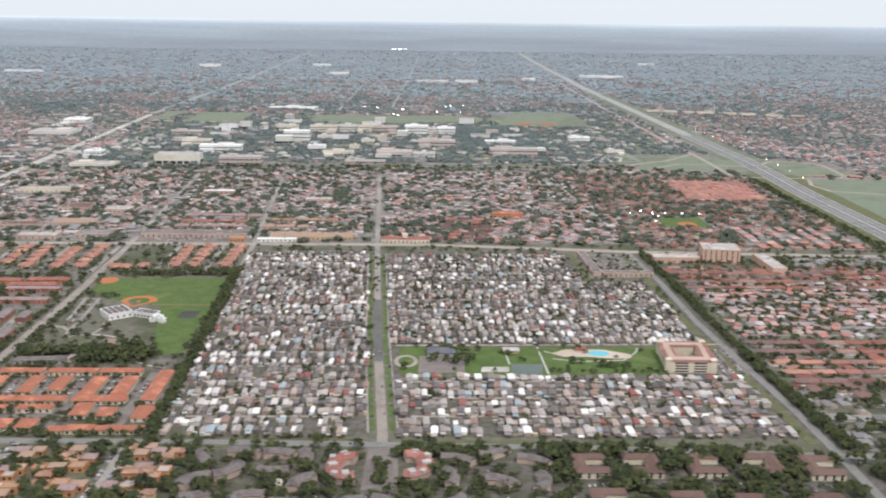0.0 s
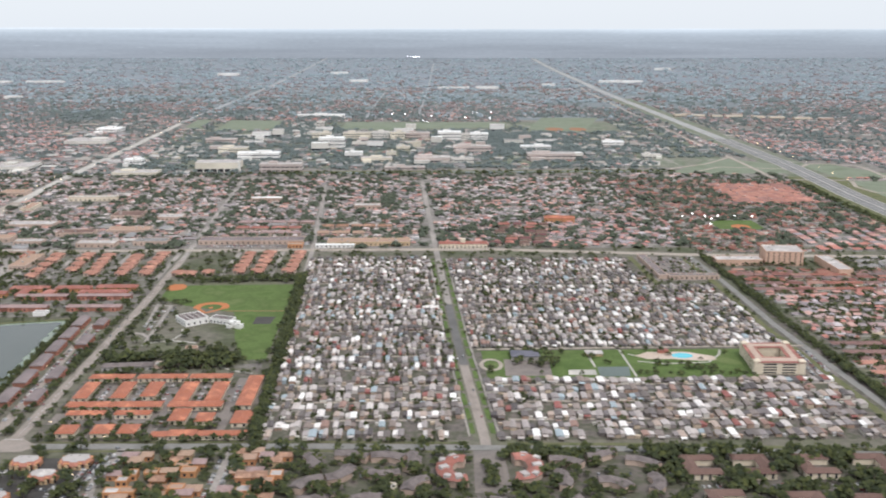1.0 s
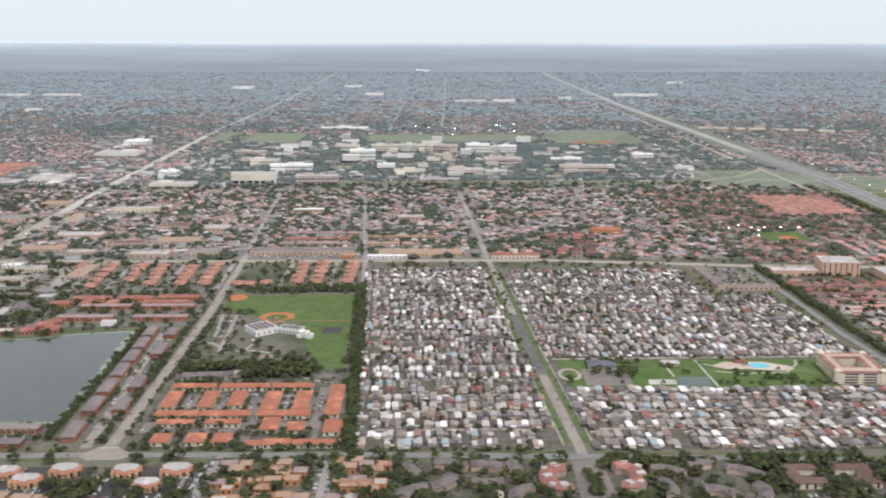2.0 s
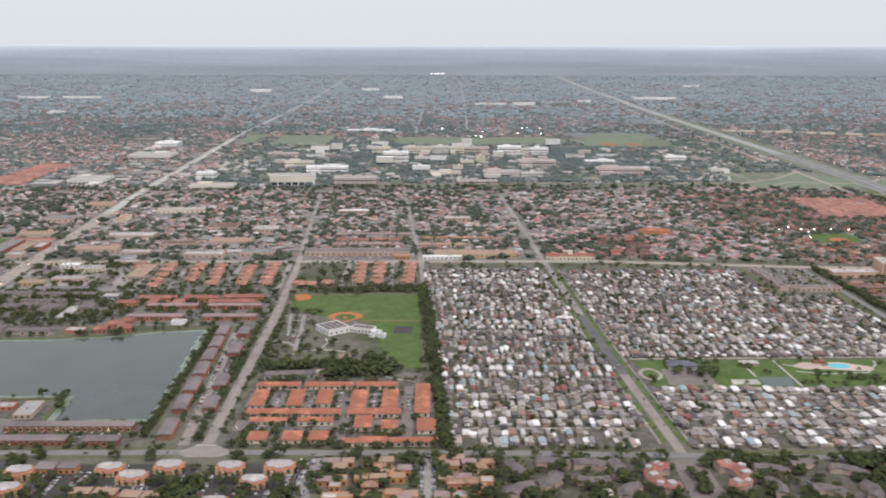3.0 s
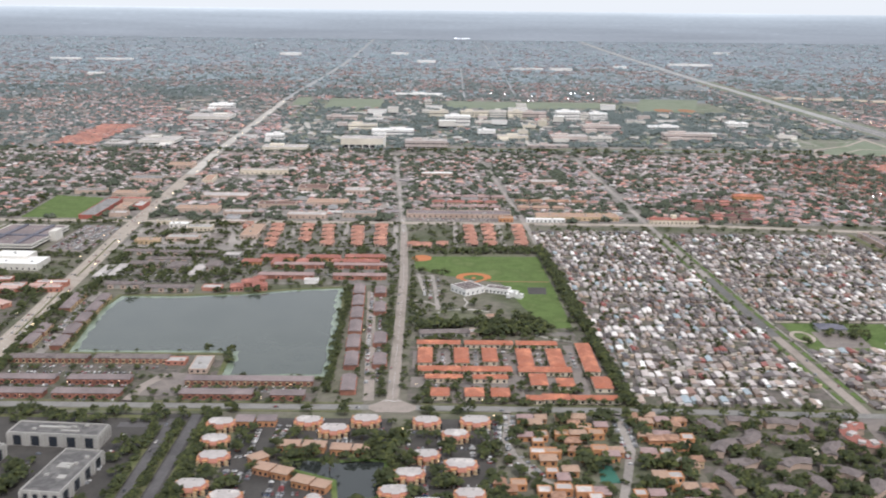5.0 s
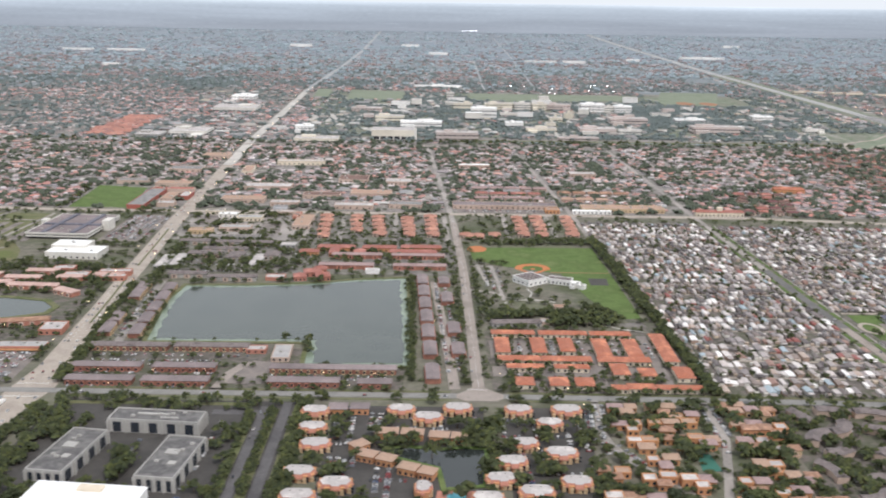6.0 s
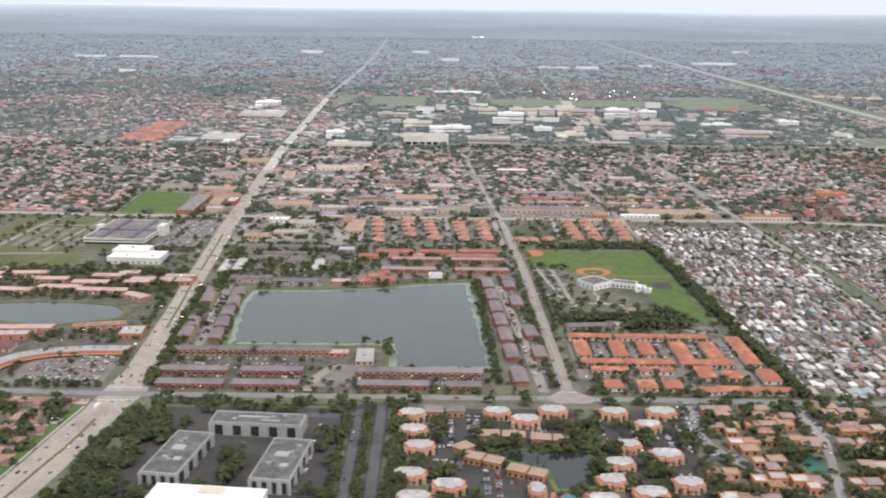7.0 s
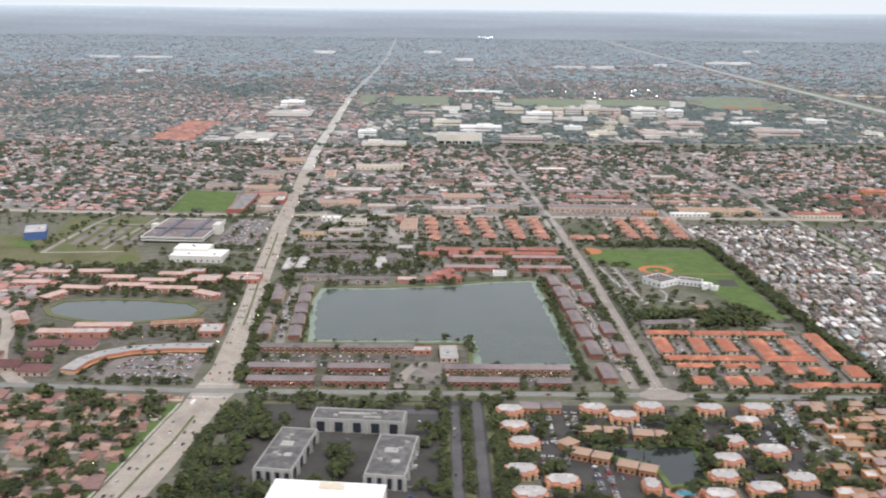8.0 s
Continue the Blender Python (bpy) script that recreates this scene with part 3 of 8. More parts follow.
# roads
AV_WIDE = [(-60, -400), (-21.5, -150), (-12.5, -90), (-9.3, -69), (-6.8, -43), (-3.6, -15), (-2.2, 12), (-4.2, 40), (-6.8, 80), (-9.2, 115), (-13.4, 160), (-19.3, 240), (-24.8, 308), (-29, 390), (-33.5, 470), (-39, 555), (-48, 710), (-55.5, 950), (-63, 1150), (-68, 1320), (-71, 1468), (-70, 1946), (-79, 2690), (-146, 4800)]
AV_MID = [(184, -6), (184, 5), (181.5, 193), (177, 317), (167, 477), (153.5, 683)]
AV_PARK = [(378.5, -6), (378.4, 4), (371.2, 127), (362.9, 326), (358, 461), (350.6, 678)]
AV_WEST = [(562.5, -200), (562.4, -16), (561.6, 27), (559.4, 63), (556.7, 105), (553.5, 155), (553.2, 240), (549, 330)]
ST_NEAR = [(-500, 16), (-96, 4), (-48, 1.5), (-15, -0.5), (190, -1), (300, -2.5), (453, -8), (562, -16), (900, -34)]
ST_MID = [(-700, 372), (-248, 353), (-115, 344), (100, 347), (404, 347), (553, 327), (736, 316), (760, 315)]
ST_FAR = [(-700, 692), (-100, 694), (367, 706), (495, 704), (620, 691), (713, 682), (805, 675), (912, 675), (1300, 672)]
HIGHWAY = [(758, -400), (768, 150), (778, 393), (780, 470), (783, 583), (791, 700), (796, 780), (797, 870), (798, 1066), (799, 1262), (801, 1518), (803, 1866), (808, 2195), (818, 2450), (830, 2938), (852, 3600), (893, 4533)]
structure("wide_avenue_approach", slab([(-30.6, -150), (-12.4, -150), (-4.1, -90.4), (-0.9, -69), (1.5, -44.5), (4.8, -13), (6.6, -3), (7.4, 4), (5.6, 20), (0.6, 52), (-10.6, 60), (-8.9, 24), (-10.8, 4), (-11.6, -16), (-15.1, -42), (-17.8, -69), (-20.9, -91)], 0.0, 0.085), M_ROAD, "broad pale asphalt approach to the junction", "road")
keep_off_line([(-21.5, -150), (-9.3, -69), (-3, -10), (-2, 20)], 10.5)
road("wide_avenue_beyond", AV_WIDE[15:20], 10.5, M_CONCRETE, "straight pale avenue running to the far town", 0.075)
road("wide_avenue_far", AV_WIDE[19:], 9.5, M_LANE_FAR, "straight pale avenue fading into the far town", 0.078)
road("wide_avenue", AV_WIDE[:16], 11.5, M_ROAD, "broad pale asphalt avenue with a planted median", 0.08)
road("side_avenue", AV_MID[:4], 5.2, M_STREET, "pale asphalt avenue between lake and school", 0.1)
road("park_boulevard", AV_PARK[:3], 4.4, M_STREET, "pale asphalt boulevard through the mobile home park", 0.1)
road("west_avenue", AV_WEST, 4.0, M_STREET_DARK, "pale asphalt avenue beside a drainage strip", 0.1)
road("near_street", ST_NEAR, 4.8, M_STREET_DARK, "pale asphalt cross street lined with trees", 0.12)
road("middle_street", ST_MID, 8.0, M_ROAD, "busy pale asphalt cross street", 0.12)
road("far_street", ST_FAR, 6.0, M_STREET, "distant asphalt street along a canal", 0.1)
road("highway_verge", HIGHWAY[:6], 62, M_VERGE, "wide grass verge of the highway", 0.04)
road("highway_verge_far", HIGHWAY[5:12], 50, M_CAMPUS_YARD, "dull grass verge of the highway", 0.042)
road("highway_beyond", HIGHWAY[11:], 30, M_MIDLAND_HAZED, "haze-toned banks of the highway running to the horizon", 0.05)
road("highway", HIGHWAY[:9], 25, M_HIGHWAY, "wide grey highway of many lanes", 0.14)
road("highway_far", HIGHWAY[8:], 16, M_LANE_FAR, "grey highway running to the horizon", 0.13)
structure("highway_shoulder", join(strip(HIGHWAY[:9], 1.0, 0.16, 0.1, 12.6), strip(HIGHWAY[:9], 1.0, 0.16, 0.1, -12.6), strip(HIGHWAY[:9], 0.5, 0.16, 0.1, 6.4), strip(HIGHWAY[:9], 0.5, 0.16, 0.1, -6.4), strip(HIGHWAY[8:], 1.2, 0.15, 0.1, 7.8), strip(HIGHWAY[8:], 1.2, 0.15, 0.1, -7.8)), M_CONCRETE, "pale concrete shoulders of the highway", "shoulder")
structure("highway_median", strip(HIGHWAY, 1.6, 0.3, 0.2), M_CONCRETE, "pale concrete median barrier of the highway", "barrier")
road("highway_side_road", [(743, 690), (745, 740), (747, 822), (747, 908), (747, 1082), (751, 1283), (753, 1546), (768, 2135), (790, 2416)], 5.5, M_ROAD, "service road beside the highway", 0.12)
road("lake_drive", [(-84, 3), (-104, 28), (-114.5, 54), (-117.5, 68), (-128, 93), (-150, 113), (-260, 150)], 6.5, M_ROAD, "curving pale asphalt street", 0.1)
road("side_avenue_beyond", AV_MID[3:], 4.2, M_LANE, "residential avenue beyond the cross street", 0.09)
road("park_boulevard_beyond", AV_PARK[2:], 4.0, M_LANE, "residential avenue beyond the cross street", 0.09)
road("far_boulevard", [(341, 1408), (366, 2385), (392, 3900)], 3.6, M_LANE_FAR, "distant straight boulevard", 0.1)
road("far_lane", [(246, 1360), (246.5, 1518), (257, 2372)], 3.4, M_LANE_FAR, "distant straight street between houses", 0.1)
road("far_lane_east", [(136, 1440), (139, 1540), (149, 2123)], 2.6, M_LANE_FAR, "distant straight street between houses", 0.1)
road("east_far_street", [(271, 283), (267, 370), (247.7, 654)], 3.6, M_LANE, "narrow residential street", 0.1)
road("ramp", [(624, 700), (649, 767), (699, 802), (753, 870)], 4.5, M_ROAD, "curving highway ramp", 0.13)
road("ramp_east", [(804, 770), (824, 799), (853, 800), (880, 776), (876, 721), (871, 682)], 4.5, M_ROAD, "curving highway ramp", 0.13)
road("ramp_south", [(822, 668), (810, 630), (815, 594), (864, 576), (1000, 562)], 4.5, M_ROAD, "curving highway ramp", 0.13)
road("ramp_cross", [(668, 738), (707, 776), (745, 768), (780, 758)], 3.6, M_ROAD, "short highway ramp", 0.135)

# ---- water and open ground ----
LAKE = [(24, 151), (21.5, 122), (28.5, 59.5), (105.5, 60.5), (107, 30.5), (154.5, 31.5), (152, 90), (147.5, 171), (118, 166), (96, 158), (60, 152)]
structure("lake_edge", slab(LAKE, 0.0, 0.1), M_SHALLOW, "pale green shallow edge of the lake", "lake")


def inset(points, d):
    """An outline drawn in by d, for the plan shapes used here."""
    n = len(points)
    area = sum(points[i][0] * points[(i + 1) % n][1] - points[(i + 1) % n][0] * points[i][1] for i in range(n))
    sgn = 1 if area > 0 else -1
    res = []
    for i in range(n):
        a, b, c = (Vector((*points[j % n], 0)) for j in (i - 1, i, i + 1))
        u, w = (b - a).normalized(), (c - b).normalized()
        nu, nw = Vector((-u.y, u.x, 0)) * sgn, Vector((-w.y, w.x, 0)) * sgn
        k = (nu + nw).normalized()
        k = k * (d / max(0.5, k.dot(nu)))
        res.append((b.x + k.x, b.y + k.y))
    return res


def wavy(points, step, amp, seed):
    """An outline cut into short uneven pieces, as a shore."""
    r = np.random.default_rng(seed)
    res = []
    for a, b in zip(points, points[1:] + points[:1]):
        n = max(1, int(math.dist(a, b) / step))
        for i in range(n):
            s = i / n
            w = amp if i else 0
            res.append((a[0] + (b[0] - a[0]) * s + r.uniform(-w, w), a[1] + (b[1] - a[1]) * s + r.uniform(-w, w)))
    return res


structure("lake_water", slab(wavy(inset(LAKE, 3.4), 4, 1.1, 3), 0.0, 0.16), M_WATER, "still grey lake water under a cloudy sky", "lake")
structure("lake_bank", ring(wavy(inset(LAKE, -2.2), 300, 0, 1), LAKE, 0.0, 0.4), M_VERGE, "low grass bank around the lake", "bank")
LAKE_SMALL = [(-113.5, 108), (-110, 119), (-90, 123.5), (-65, 122.6), (-43.6, 118), (-35, 108), (-36, 98.6), (-50.6, 90.6), (-74, 86), (-94.6, 91.7), (-107, 98.5)]
structure("small_lake_water", slab(wavy(LAKE_SMALL, 6, 0.5, 9), 0.0, 0.16), M_WATER, "still water of a small oval lake", "lake")
structure("small_lake_bank", ring(inset(LAKE_SMALL, -3.4), LAKE_SMALL, 0.0, 0.4), M_VERGE, "green grass bank around the small lake", "bank")
POND = [(149, -50), (156, -49), (168, -51), (177, -49), (184, -50), (183.5, -60), (182.5, -76), (170, -78.5), (168, -64), (160, -60), (152, -56)]
structure("pond_water", slab(wavy(POND, 3, 0.4, 5), 0.0, 0.14), M_PONDWATER, "dark narrow pond among the apartments", "pond")
structure("pond_bank", ring(inset(POND, -2.0), POND, 0.0, 0.3), M_GRASS, "grass bank around the pond", "bank")
for b in ((14, 22, 160, 176), (-118, 78, -24, 130), (146, -80, 188, -45)):
    keep_off(*b)


def field(name, pts, material, label, z=0.05, category="lawn"):
    xs, ys = [p[0] for p in pts], [p[1] for p in pts]
    keep_off(min(xs), min(ys), max(xs), max(ys))
    return structure(name, slab(pts, 0.0, z), material, label, category)


field("school_field", [(186, 246), (268, 248), (270.5, 170), (272, 103), (256, 100), (247, 150), (240, 185), (207, 200), (188, 215)], M_GRASS, "mown green sports field of a school", 0.07)
HALF = [math.radians(d) for d in range(-20, 201, 20)]
structure("infield", join(strip([(224 + 8.6 * math.cos(a), 196.5 + 8.2 * math.sin(a)) for a in HALF], 4.4, 0.12, 0.1), strip([(216, 193.6), (223, 184)], 2.2, 0.12, 0.1), strip([(232, 193.6), (223, 184)], 2.2, 0.12, 0.1), slab(circle(224, 195, 1.4, 1.7, 10), 0, 0.12)), M_CLAY, "orange clay infield of a ball field", "infield")
structure("small_infield", slab(circle(191.5, 242, 6.5, 8, 20), 0.0, 0.12), M_CLAY, "orange clay infield in the field's corner", "infield")
structure("warning_track", slab([(234, 187.4), (269, 187.4), (269, 188.4), (234, 188.4)], 0.0, 0.11), M_BARE, "thin strip of bare clay along the field", "track")
structure("school_grounds", slab([(188, 80), (272, 80), (256, 112), (246, 150), (230, 182), (207, 200), (190, 208)], 0, 0.08), M_GROUND, "worn lawn around the school", "lawn")
field("school_court", [(254.5, 162), (265, 162), (266, 176), (255, 176)], M_DARKROAD, "dark asphalt ball court beside the school", 0.12, "court")
field("school_yard", [(232, 131), (241, 144), (250, 140), (246, 130.5), (236, 128)], M_PATCH, "dark grey paved school yard", 0.06, "yard")
field("school_lot", [(189, 150), (205, 150), (205, 206), (190, 206)], M_VERGE, "grass islands of a school parking lot", 0.05, "lot")
structure("parking_aisle", strip([(190, 204), (191.6, 190), (194.5, 166)], 2.2, 0.09, 0.05), M_LANE, "pale asphalt parking aisle by the school", "lot")
structure("parking_aisle", strip([(198.8, 200), (200.8, 171), (202.4, 131)], 2.2, 0.09, 0.05), M_LANE, "pale asphalt parking aisle by the school", "lot")
structure("school_drive", join(strip([(186.5, 199.4), (199.8, 199.7)], 1.8, 0.13, 0.08), strip([(184, 149.5), (196.8, 145), (203.7, 136)], 2.0, 0.13, 0.08), strip([(194.5, 167), (201, 169)], 1.6, 0.13, 0.08)), M_LANE, "pale asphalt drives of the school", "path")
structure("school_path", join(strip([(202.2, 125), (205, 129), (209.4, 131), (216, 132.6), (223.7, 131.3), (230.3, 128.4)], 1.3, 0.12, 0.08), strip([(216, 133), (219, 145), (217, 153)], 1.0, 0.12, 0.08)), M_CONCRETE, "pale concrete path round the school", "path")
structure("field_path", strip([(252, 90.5), (258, 86), (268.5, 81.6)], 1.3, 0.12, 0.08), M_CONCRETE, "pale concrete path across the lawn", "path")
field("field_pad", [(256.5, 94), (271, 96.5), (272, 90), (259, 89)], M_YARD, "grey paved pad at the field's end", 0.085, "yard")

# the mobile home park's ground and its green centre
for nm, pts in (("park_ground_east", [(288.5, 2.5), (373.5, 2.5), (367, 127), (358.5, 322), (275, 322)]), ("park_ground_west", [(383.5, 2.5), (561, 0), (565, 70), (565, 110), (553, 245), (506, 245), (505, 322), (367.5, 322), (376, 127)])):
    structure(nm, slab(pts, 0.0, 0.04), M_PARK, "grey asphalt and gravel between mobile homes", "ground")
keep_off(276, 2, 562, 322)
def along(points, y):
    return float(np.interp(y, [p[1] for p in points], [p[0] for p in points]))


for side in (-1, 1):
    y = 8.0
    while y < 314:
        y2 = min(y + 11 + (int(y * 7) % 5), 318)
        structure("boulevard_verge", slab([(along(AV_PARK, y + 1.2) + side * 3.3, y + 1.2), (along(AV_PARK, y + 1.5) + side * 5.4, y), (along(AV_PARK, y2 - 1.5) + side * 5.4, y2), (along(AV_PARK, y2) + side * 3.3, y2 - 1.2)], 0, 0.14), M_GRASS, "grass verge between driveways along the boulevard", "verge")
        y = y2 + 2.6
structure("boulevard_pavement", join(strip([(372.2, 6), (364.9, 127), (356.6, 320)], 1.0, 0.09, 0.06), strip([(384.8, 6), (377.4, 127), (369.2, 320)], 1.0, 0.09, 0.06)), M_LANE, "narrow footpaths along the boulevard", "pavement")
structure("avenue_verge", strip([(-36, -150), (-24.6, -91), (-21.4, -69), (-18.6, -42), (-15.2, -14)], 4.2, 0.12, 0.1), M_GRASS, "grass verge beside the wide avenue", "verge")
structure("avenue_footpath", strip([(-32.6, -150), (-22.2, -91), (-19.0, -69), (-16.2, -42), (-12.8, -14)], 0.8, 0.15, 0.1), M_CONCRETE, "sandy footpath beside the wide avenue", "path")
structure("boulevard_patch", strip([(373.4, 92), (371.2, 127), (368, 200)], 4.4, 0.115, 0.01), M_PATCH, "newly laid dark stretch of asphalt", "road")
structure("clubhouse_lawn", slab([(384, 73), (517, 73), (521, 114.5), (383, 113.5)], 0.0, 0.09), M_GRASS, "green lawn around the park's clubhouse and pool", "lawn")
structure("park_lane", strip([(381, 115.8), (450, 117.2), (556, 119)], 2.2, 0.11, 0.08), M_ROAD, "narrow pale lane along the lawn", "road")
structure("loop_drive", ring(circle(387, 92, 6, 9, 20), circle(387, 92, 4, 6.5, 20), 0, 0.13), M_ROAD, "small looped drive at the clubhouse", "road")
structure("clubhouse_lot", slab([(393, 76), (416, 76), (417, 100), (394, 100)], 0, 0.12), M_LOT, "grey parking lot by the clubhouse", "lot")
structure("tennis_court", slab([(439, 74.5), (454, 74.5), (456, 88), (440, 88)], 0, 0.13), M_COURT_GREY, "grey green tennis courts", "court")
structure("concrete_pad", slab([(424, 77), (438, 77), (438.5, 84), (425, 84)], 0, 0.13), M_CONCRETE, "pale concrete pad beside the courts", "court")
structure("pool_deck", slab([(462, 104), (470, 110), (490, 110), (503, 103), (503, 97.5), (495, 96), (480, 99), (468, 99)], 0, 0.14), M_DECK, "pale tan deck of a swimming pool", "deck")
structure("swimming_pool", slab(circle(487, 104, 5.6, 4, 20) , 0, 0.18), M_POOL, "bright turquoise swimming pool", "pool")
for nm, pts in (("lawn_path", [(456, 114), (457, 74)]), ("lawn_path", [(459, 107), (463, 104)]), ("lawn_path", [(462, 96), (475, 92), (498, 94), (507, 106), (509, 113)]), ("lawn_path", [(438, 113), (439, 88)])):
    structure(nm, strip(pts, 1.1, 0.12, 0.06), M_CONCRETE, "pale footpath across the lawn", "path")

# grounds to the north and east
field("dry_field", [(-330, 196), (-92, 196), (-100, 222), (-118, 252), (-330, 300)], M_DRY, "dry open grass field", 0.06, "field")
field("west_lot", [(-175, 262), (-118, 262), (-118, 330), (-185, 330)], M_VERGE, "grass islands among parking bays", 0.05, "lot")
structure("lot_drive", join(strip([(-164, 223), (-162, 265), (-159.4, 310), (-151, 345)], 3.2, 0.11, 0.1), strip([(-128, 234), (-124.3, 284), (-120, 330)], 2.8, 0.1, 0.1), strip([(-164, 224), (-113, 228.5)], 2.2, 0.12, 0.1), strip([(-160, 310), (-118, 306)], 2.6, 0.12, 0.1)), M_LANE, "pale drives of a parking lot", "road")
structure("drive_beyond", strip([(-149, 356), (-146.8, 388), (-146, 450)], 4, 0.11, 0.1), M_ROAD, "pale residential street beyond the cross street", "road")
structure("parking_bays", join(*[slab([(x, 246), (x + 5, 246), (x + 6, 300), (x + 1, 300)], 0, 0.085) for x in (-156, -146, -136, -120, -112)]), M_LOT, "grey parking bays between grass islands", "lot")
structure("bright_lawn", slab([(-191, 238.6), (-177, 236), (-182, 257), (-193, 256)], 0, 0.08), M_GRASS, "small bright green lawn beside the blue hall", "lawn")
field("green_pitch", [(-119.4, 354), (-72.6, 353.6), (-81.6, 434), (-125, 443)], M_GRASS, "bright green square playing field", 0.06)
field("interchange_grass", [(640, 722), (775, 726), (782, 800), (735, 860), (650, 752)], M_CAMPUS, "green grass inside the interchange", 0.05)
field("interchange_grass_east", [(806, 440), (1250, 390), (1250, 664), (818, 668)], M_CAMPUS, "green grass inside the interchange", 0.05)
field("interchange_grass_north", [(816, 688), (900, 688), (850, 800), (814, 800)], M_CAMPUS, "green grass inside the interchange", 0.05)
field("canal_bank", [(180, 728), (640, 736), (640, 758), (180, 750)], M_VERGE, "grass bank of a canal", 0.05)
structure("canal_water", strip([(-300, 728), (180, 738), (640, 746)], 7, 0.12, 0.1), M_WATER, "narrow dark canal", "canal")
field("campus_field", [(15, 1195), (106, 1203), (101, 1355), (8, 1365)], M_CAMPUS, "green campus playing field", 0.06)
field("campus_field_small", [(-44, 1221), (-19, 1224), (-29, 1380), (-53, 1372)], M_CAMPUS, "small green campus field by the avenue", 0.06)
structure("campus_plaza", slab([(116, 1044), (165, 1049), (173, 1330), (123, 1330)], 0, 0.05), M_CONCRETE, "pale paved campus plaza", "plaza")
field("campus_field_wide", [(213, 1200), (490, 1240), (496, 1318), (218, 1332)], M_CAMPUS, "long green campus playing field", 0.06)
field("campus_field_west", [(520, 1205), (604, 1158), (672, 1400), (568, 1405)], M_CAMPUS, "green campus sports ground", 0.06)
structure("campus_infield", join(slab(circle(566, 1206, 15, 26), 0, 0.1), slab(circle(604, 1206, 14, 26), 0, 0.1)), M_BARE, "orange clay infields", "infield")
field("small_pitch", [(600, 418), (640, 416), (640, 455), (602, 455)], M_GRASS, "green ball field among houses", 0.06)
structure("small_pitch_infield", slab(circle(622, 428, 8, 9), 0, 0.1), M_CLAY, "orange clay infield", "infield")
field("office_lot", [(12, -108), (112, -108), (112, -9), (14, -9)], M_DARKROAD, "dark asphalt lot around the offices", 0.05, "lot")
structure("office_strips", join(strip([(93.6, -100), (93.9, -20)], 3.4, 0.09, 0.06), strip([(102.2, -100), (102.1, -16)], 3.6, 0.09, 0.06), strip([(112, -100), (111.6, -9)], 4.4, 0.09, 0.06), strip([(16, -12), (94, -12)], 3.0, 0.09, 0.06)), M_VERGE, "planted strips between parking lanes", "verge")
structure("office_lanes", join(slab([(96, -100), (99.6, -100), (99.4, -14), (96.2, -14)], 0, 0.075), slab([(104.8, -100), (108.6, -100), (108.2, -10), (104.6, -10)], 0, 0.075), slab([(78, -22), (100, -22), (100, -17.5), (78, -17.5)], 0, 0.07)), M_PARKLANE, "dark worn asphalt lanes between planted strips", "lot")
field("office_parking", [(-61, 250), (-30, 250), (-30, 330), (-61, 330)], M_LOT, "grey parking lot beside the large office", 0.06, "lot")
for pts in ([(90, 800), (60, 850), (200, 850), (220, 800)], [(260, 1000), (420, 1000), (430, 1050), (250, 1050)], [(540, 940), (690, 940), (700, 1000), (540, 1000)], [(50, 1090), (140, 1090), (140, 1140), (40, 1140)], [(180, 800), (330, 800), (330, 830), (190, 830)], [(560, 780), (640, 790), (650, 830), (560, 830)], [(-20, 900), (60, 900), (60, 1000), (-30, 1000)]):
    structure("campus_lot", slab(pts, 0, 0.05), M_CONCRETE, "pale paved parking lot of the campus", "lot")
field("shop_lot", [(508, 252), (550, 254), (548, 321), (508, 321)], M_LOT, "grey parking lot before shops", 0.06, "lot")
structure("shop_verge", strip([(504.5, 322), (507.5, 245)], 4, 0.1, 0.08), M_VERGE, "grass strip beside the shops", "verge")
field("arcade_lot", [(-60, 8), (-14, 8), (-15, 47), (-52, 46)], M_LOT, "grey parking lot before the curved arcade", 0.06, "lot")
field("apartment_lot", [(126, -100), (185, -100), (185, -12), (126, -12)], M_DARKROAD, "dark asphalt lanes between apartments", 0.04, "lot")
field("apartment_lot_west", [(192, -100), (224, -100), (224, -12), (192, -12)], M_DARKROAD, "dark asphalt lanes between apartments", 0.04, "lot")
structure("street_verge", join(strip([(12, 3.2), (172, 3.2)], 1.6, 0.1, 0.08), strip([(196, 2.8), (300, 2.0), (370, -0.6)], 1.4, 0.1, 0.08), strip([(388, -1.6), (453, -3.6), (552, -11)], 2.4, 0.1, 0.08), strip([(12, -5.2), (172, -5.4)], 1.4, 0.1, 0.08), strip([(196, -5.6), (300, -7), (372, -9)], 1.4, 0.1, 0.08)), M_VERGE, "grass verges along the cross street", "verge")
structure("drainage_verge", strip([(555.6, -6), (555, 27), (553, 63), (550, 105), (546.8, 155), (546.6, 240), (543, 320)], 4.0, 0.1, 0.08), M_VERGE, "grass drainage strip beside the avenue", "verge")
structure("lake_lane", strip([(15.6, 56), (12.6, 97), (10.2, 130), (8.6, 158)], 4.2, 0.095, 0.06), M_LANE, "pale lane between two rows of lake houses", "road")
structure("lake_lane", strip([(164, 165), (172.6, 31), (174, 6)], 4.6, 0.09, 0.06), M_STREET, "pale lane between two rows of lake houses", "road")
structure("lake_entrance", strip([(73.5, 2), (76, 20), (82, 34)], 4.5, 0.1, 0.06), M_STREET, "pale entrance drive to the lake houses", "road")
CURVED_LANE = [(231, -4), (230.4, -20), (229, -31), (231, -44), (238, -60), (250, -75), (258, -96)]
TOWN_LANE = [(275.5, -4), (275.5, -38), (270, -60), (262, -90)]
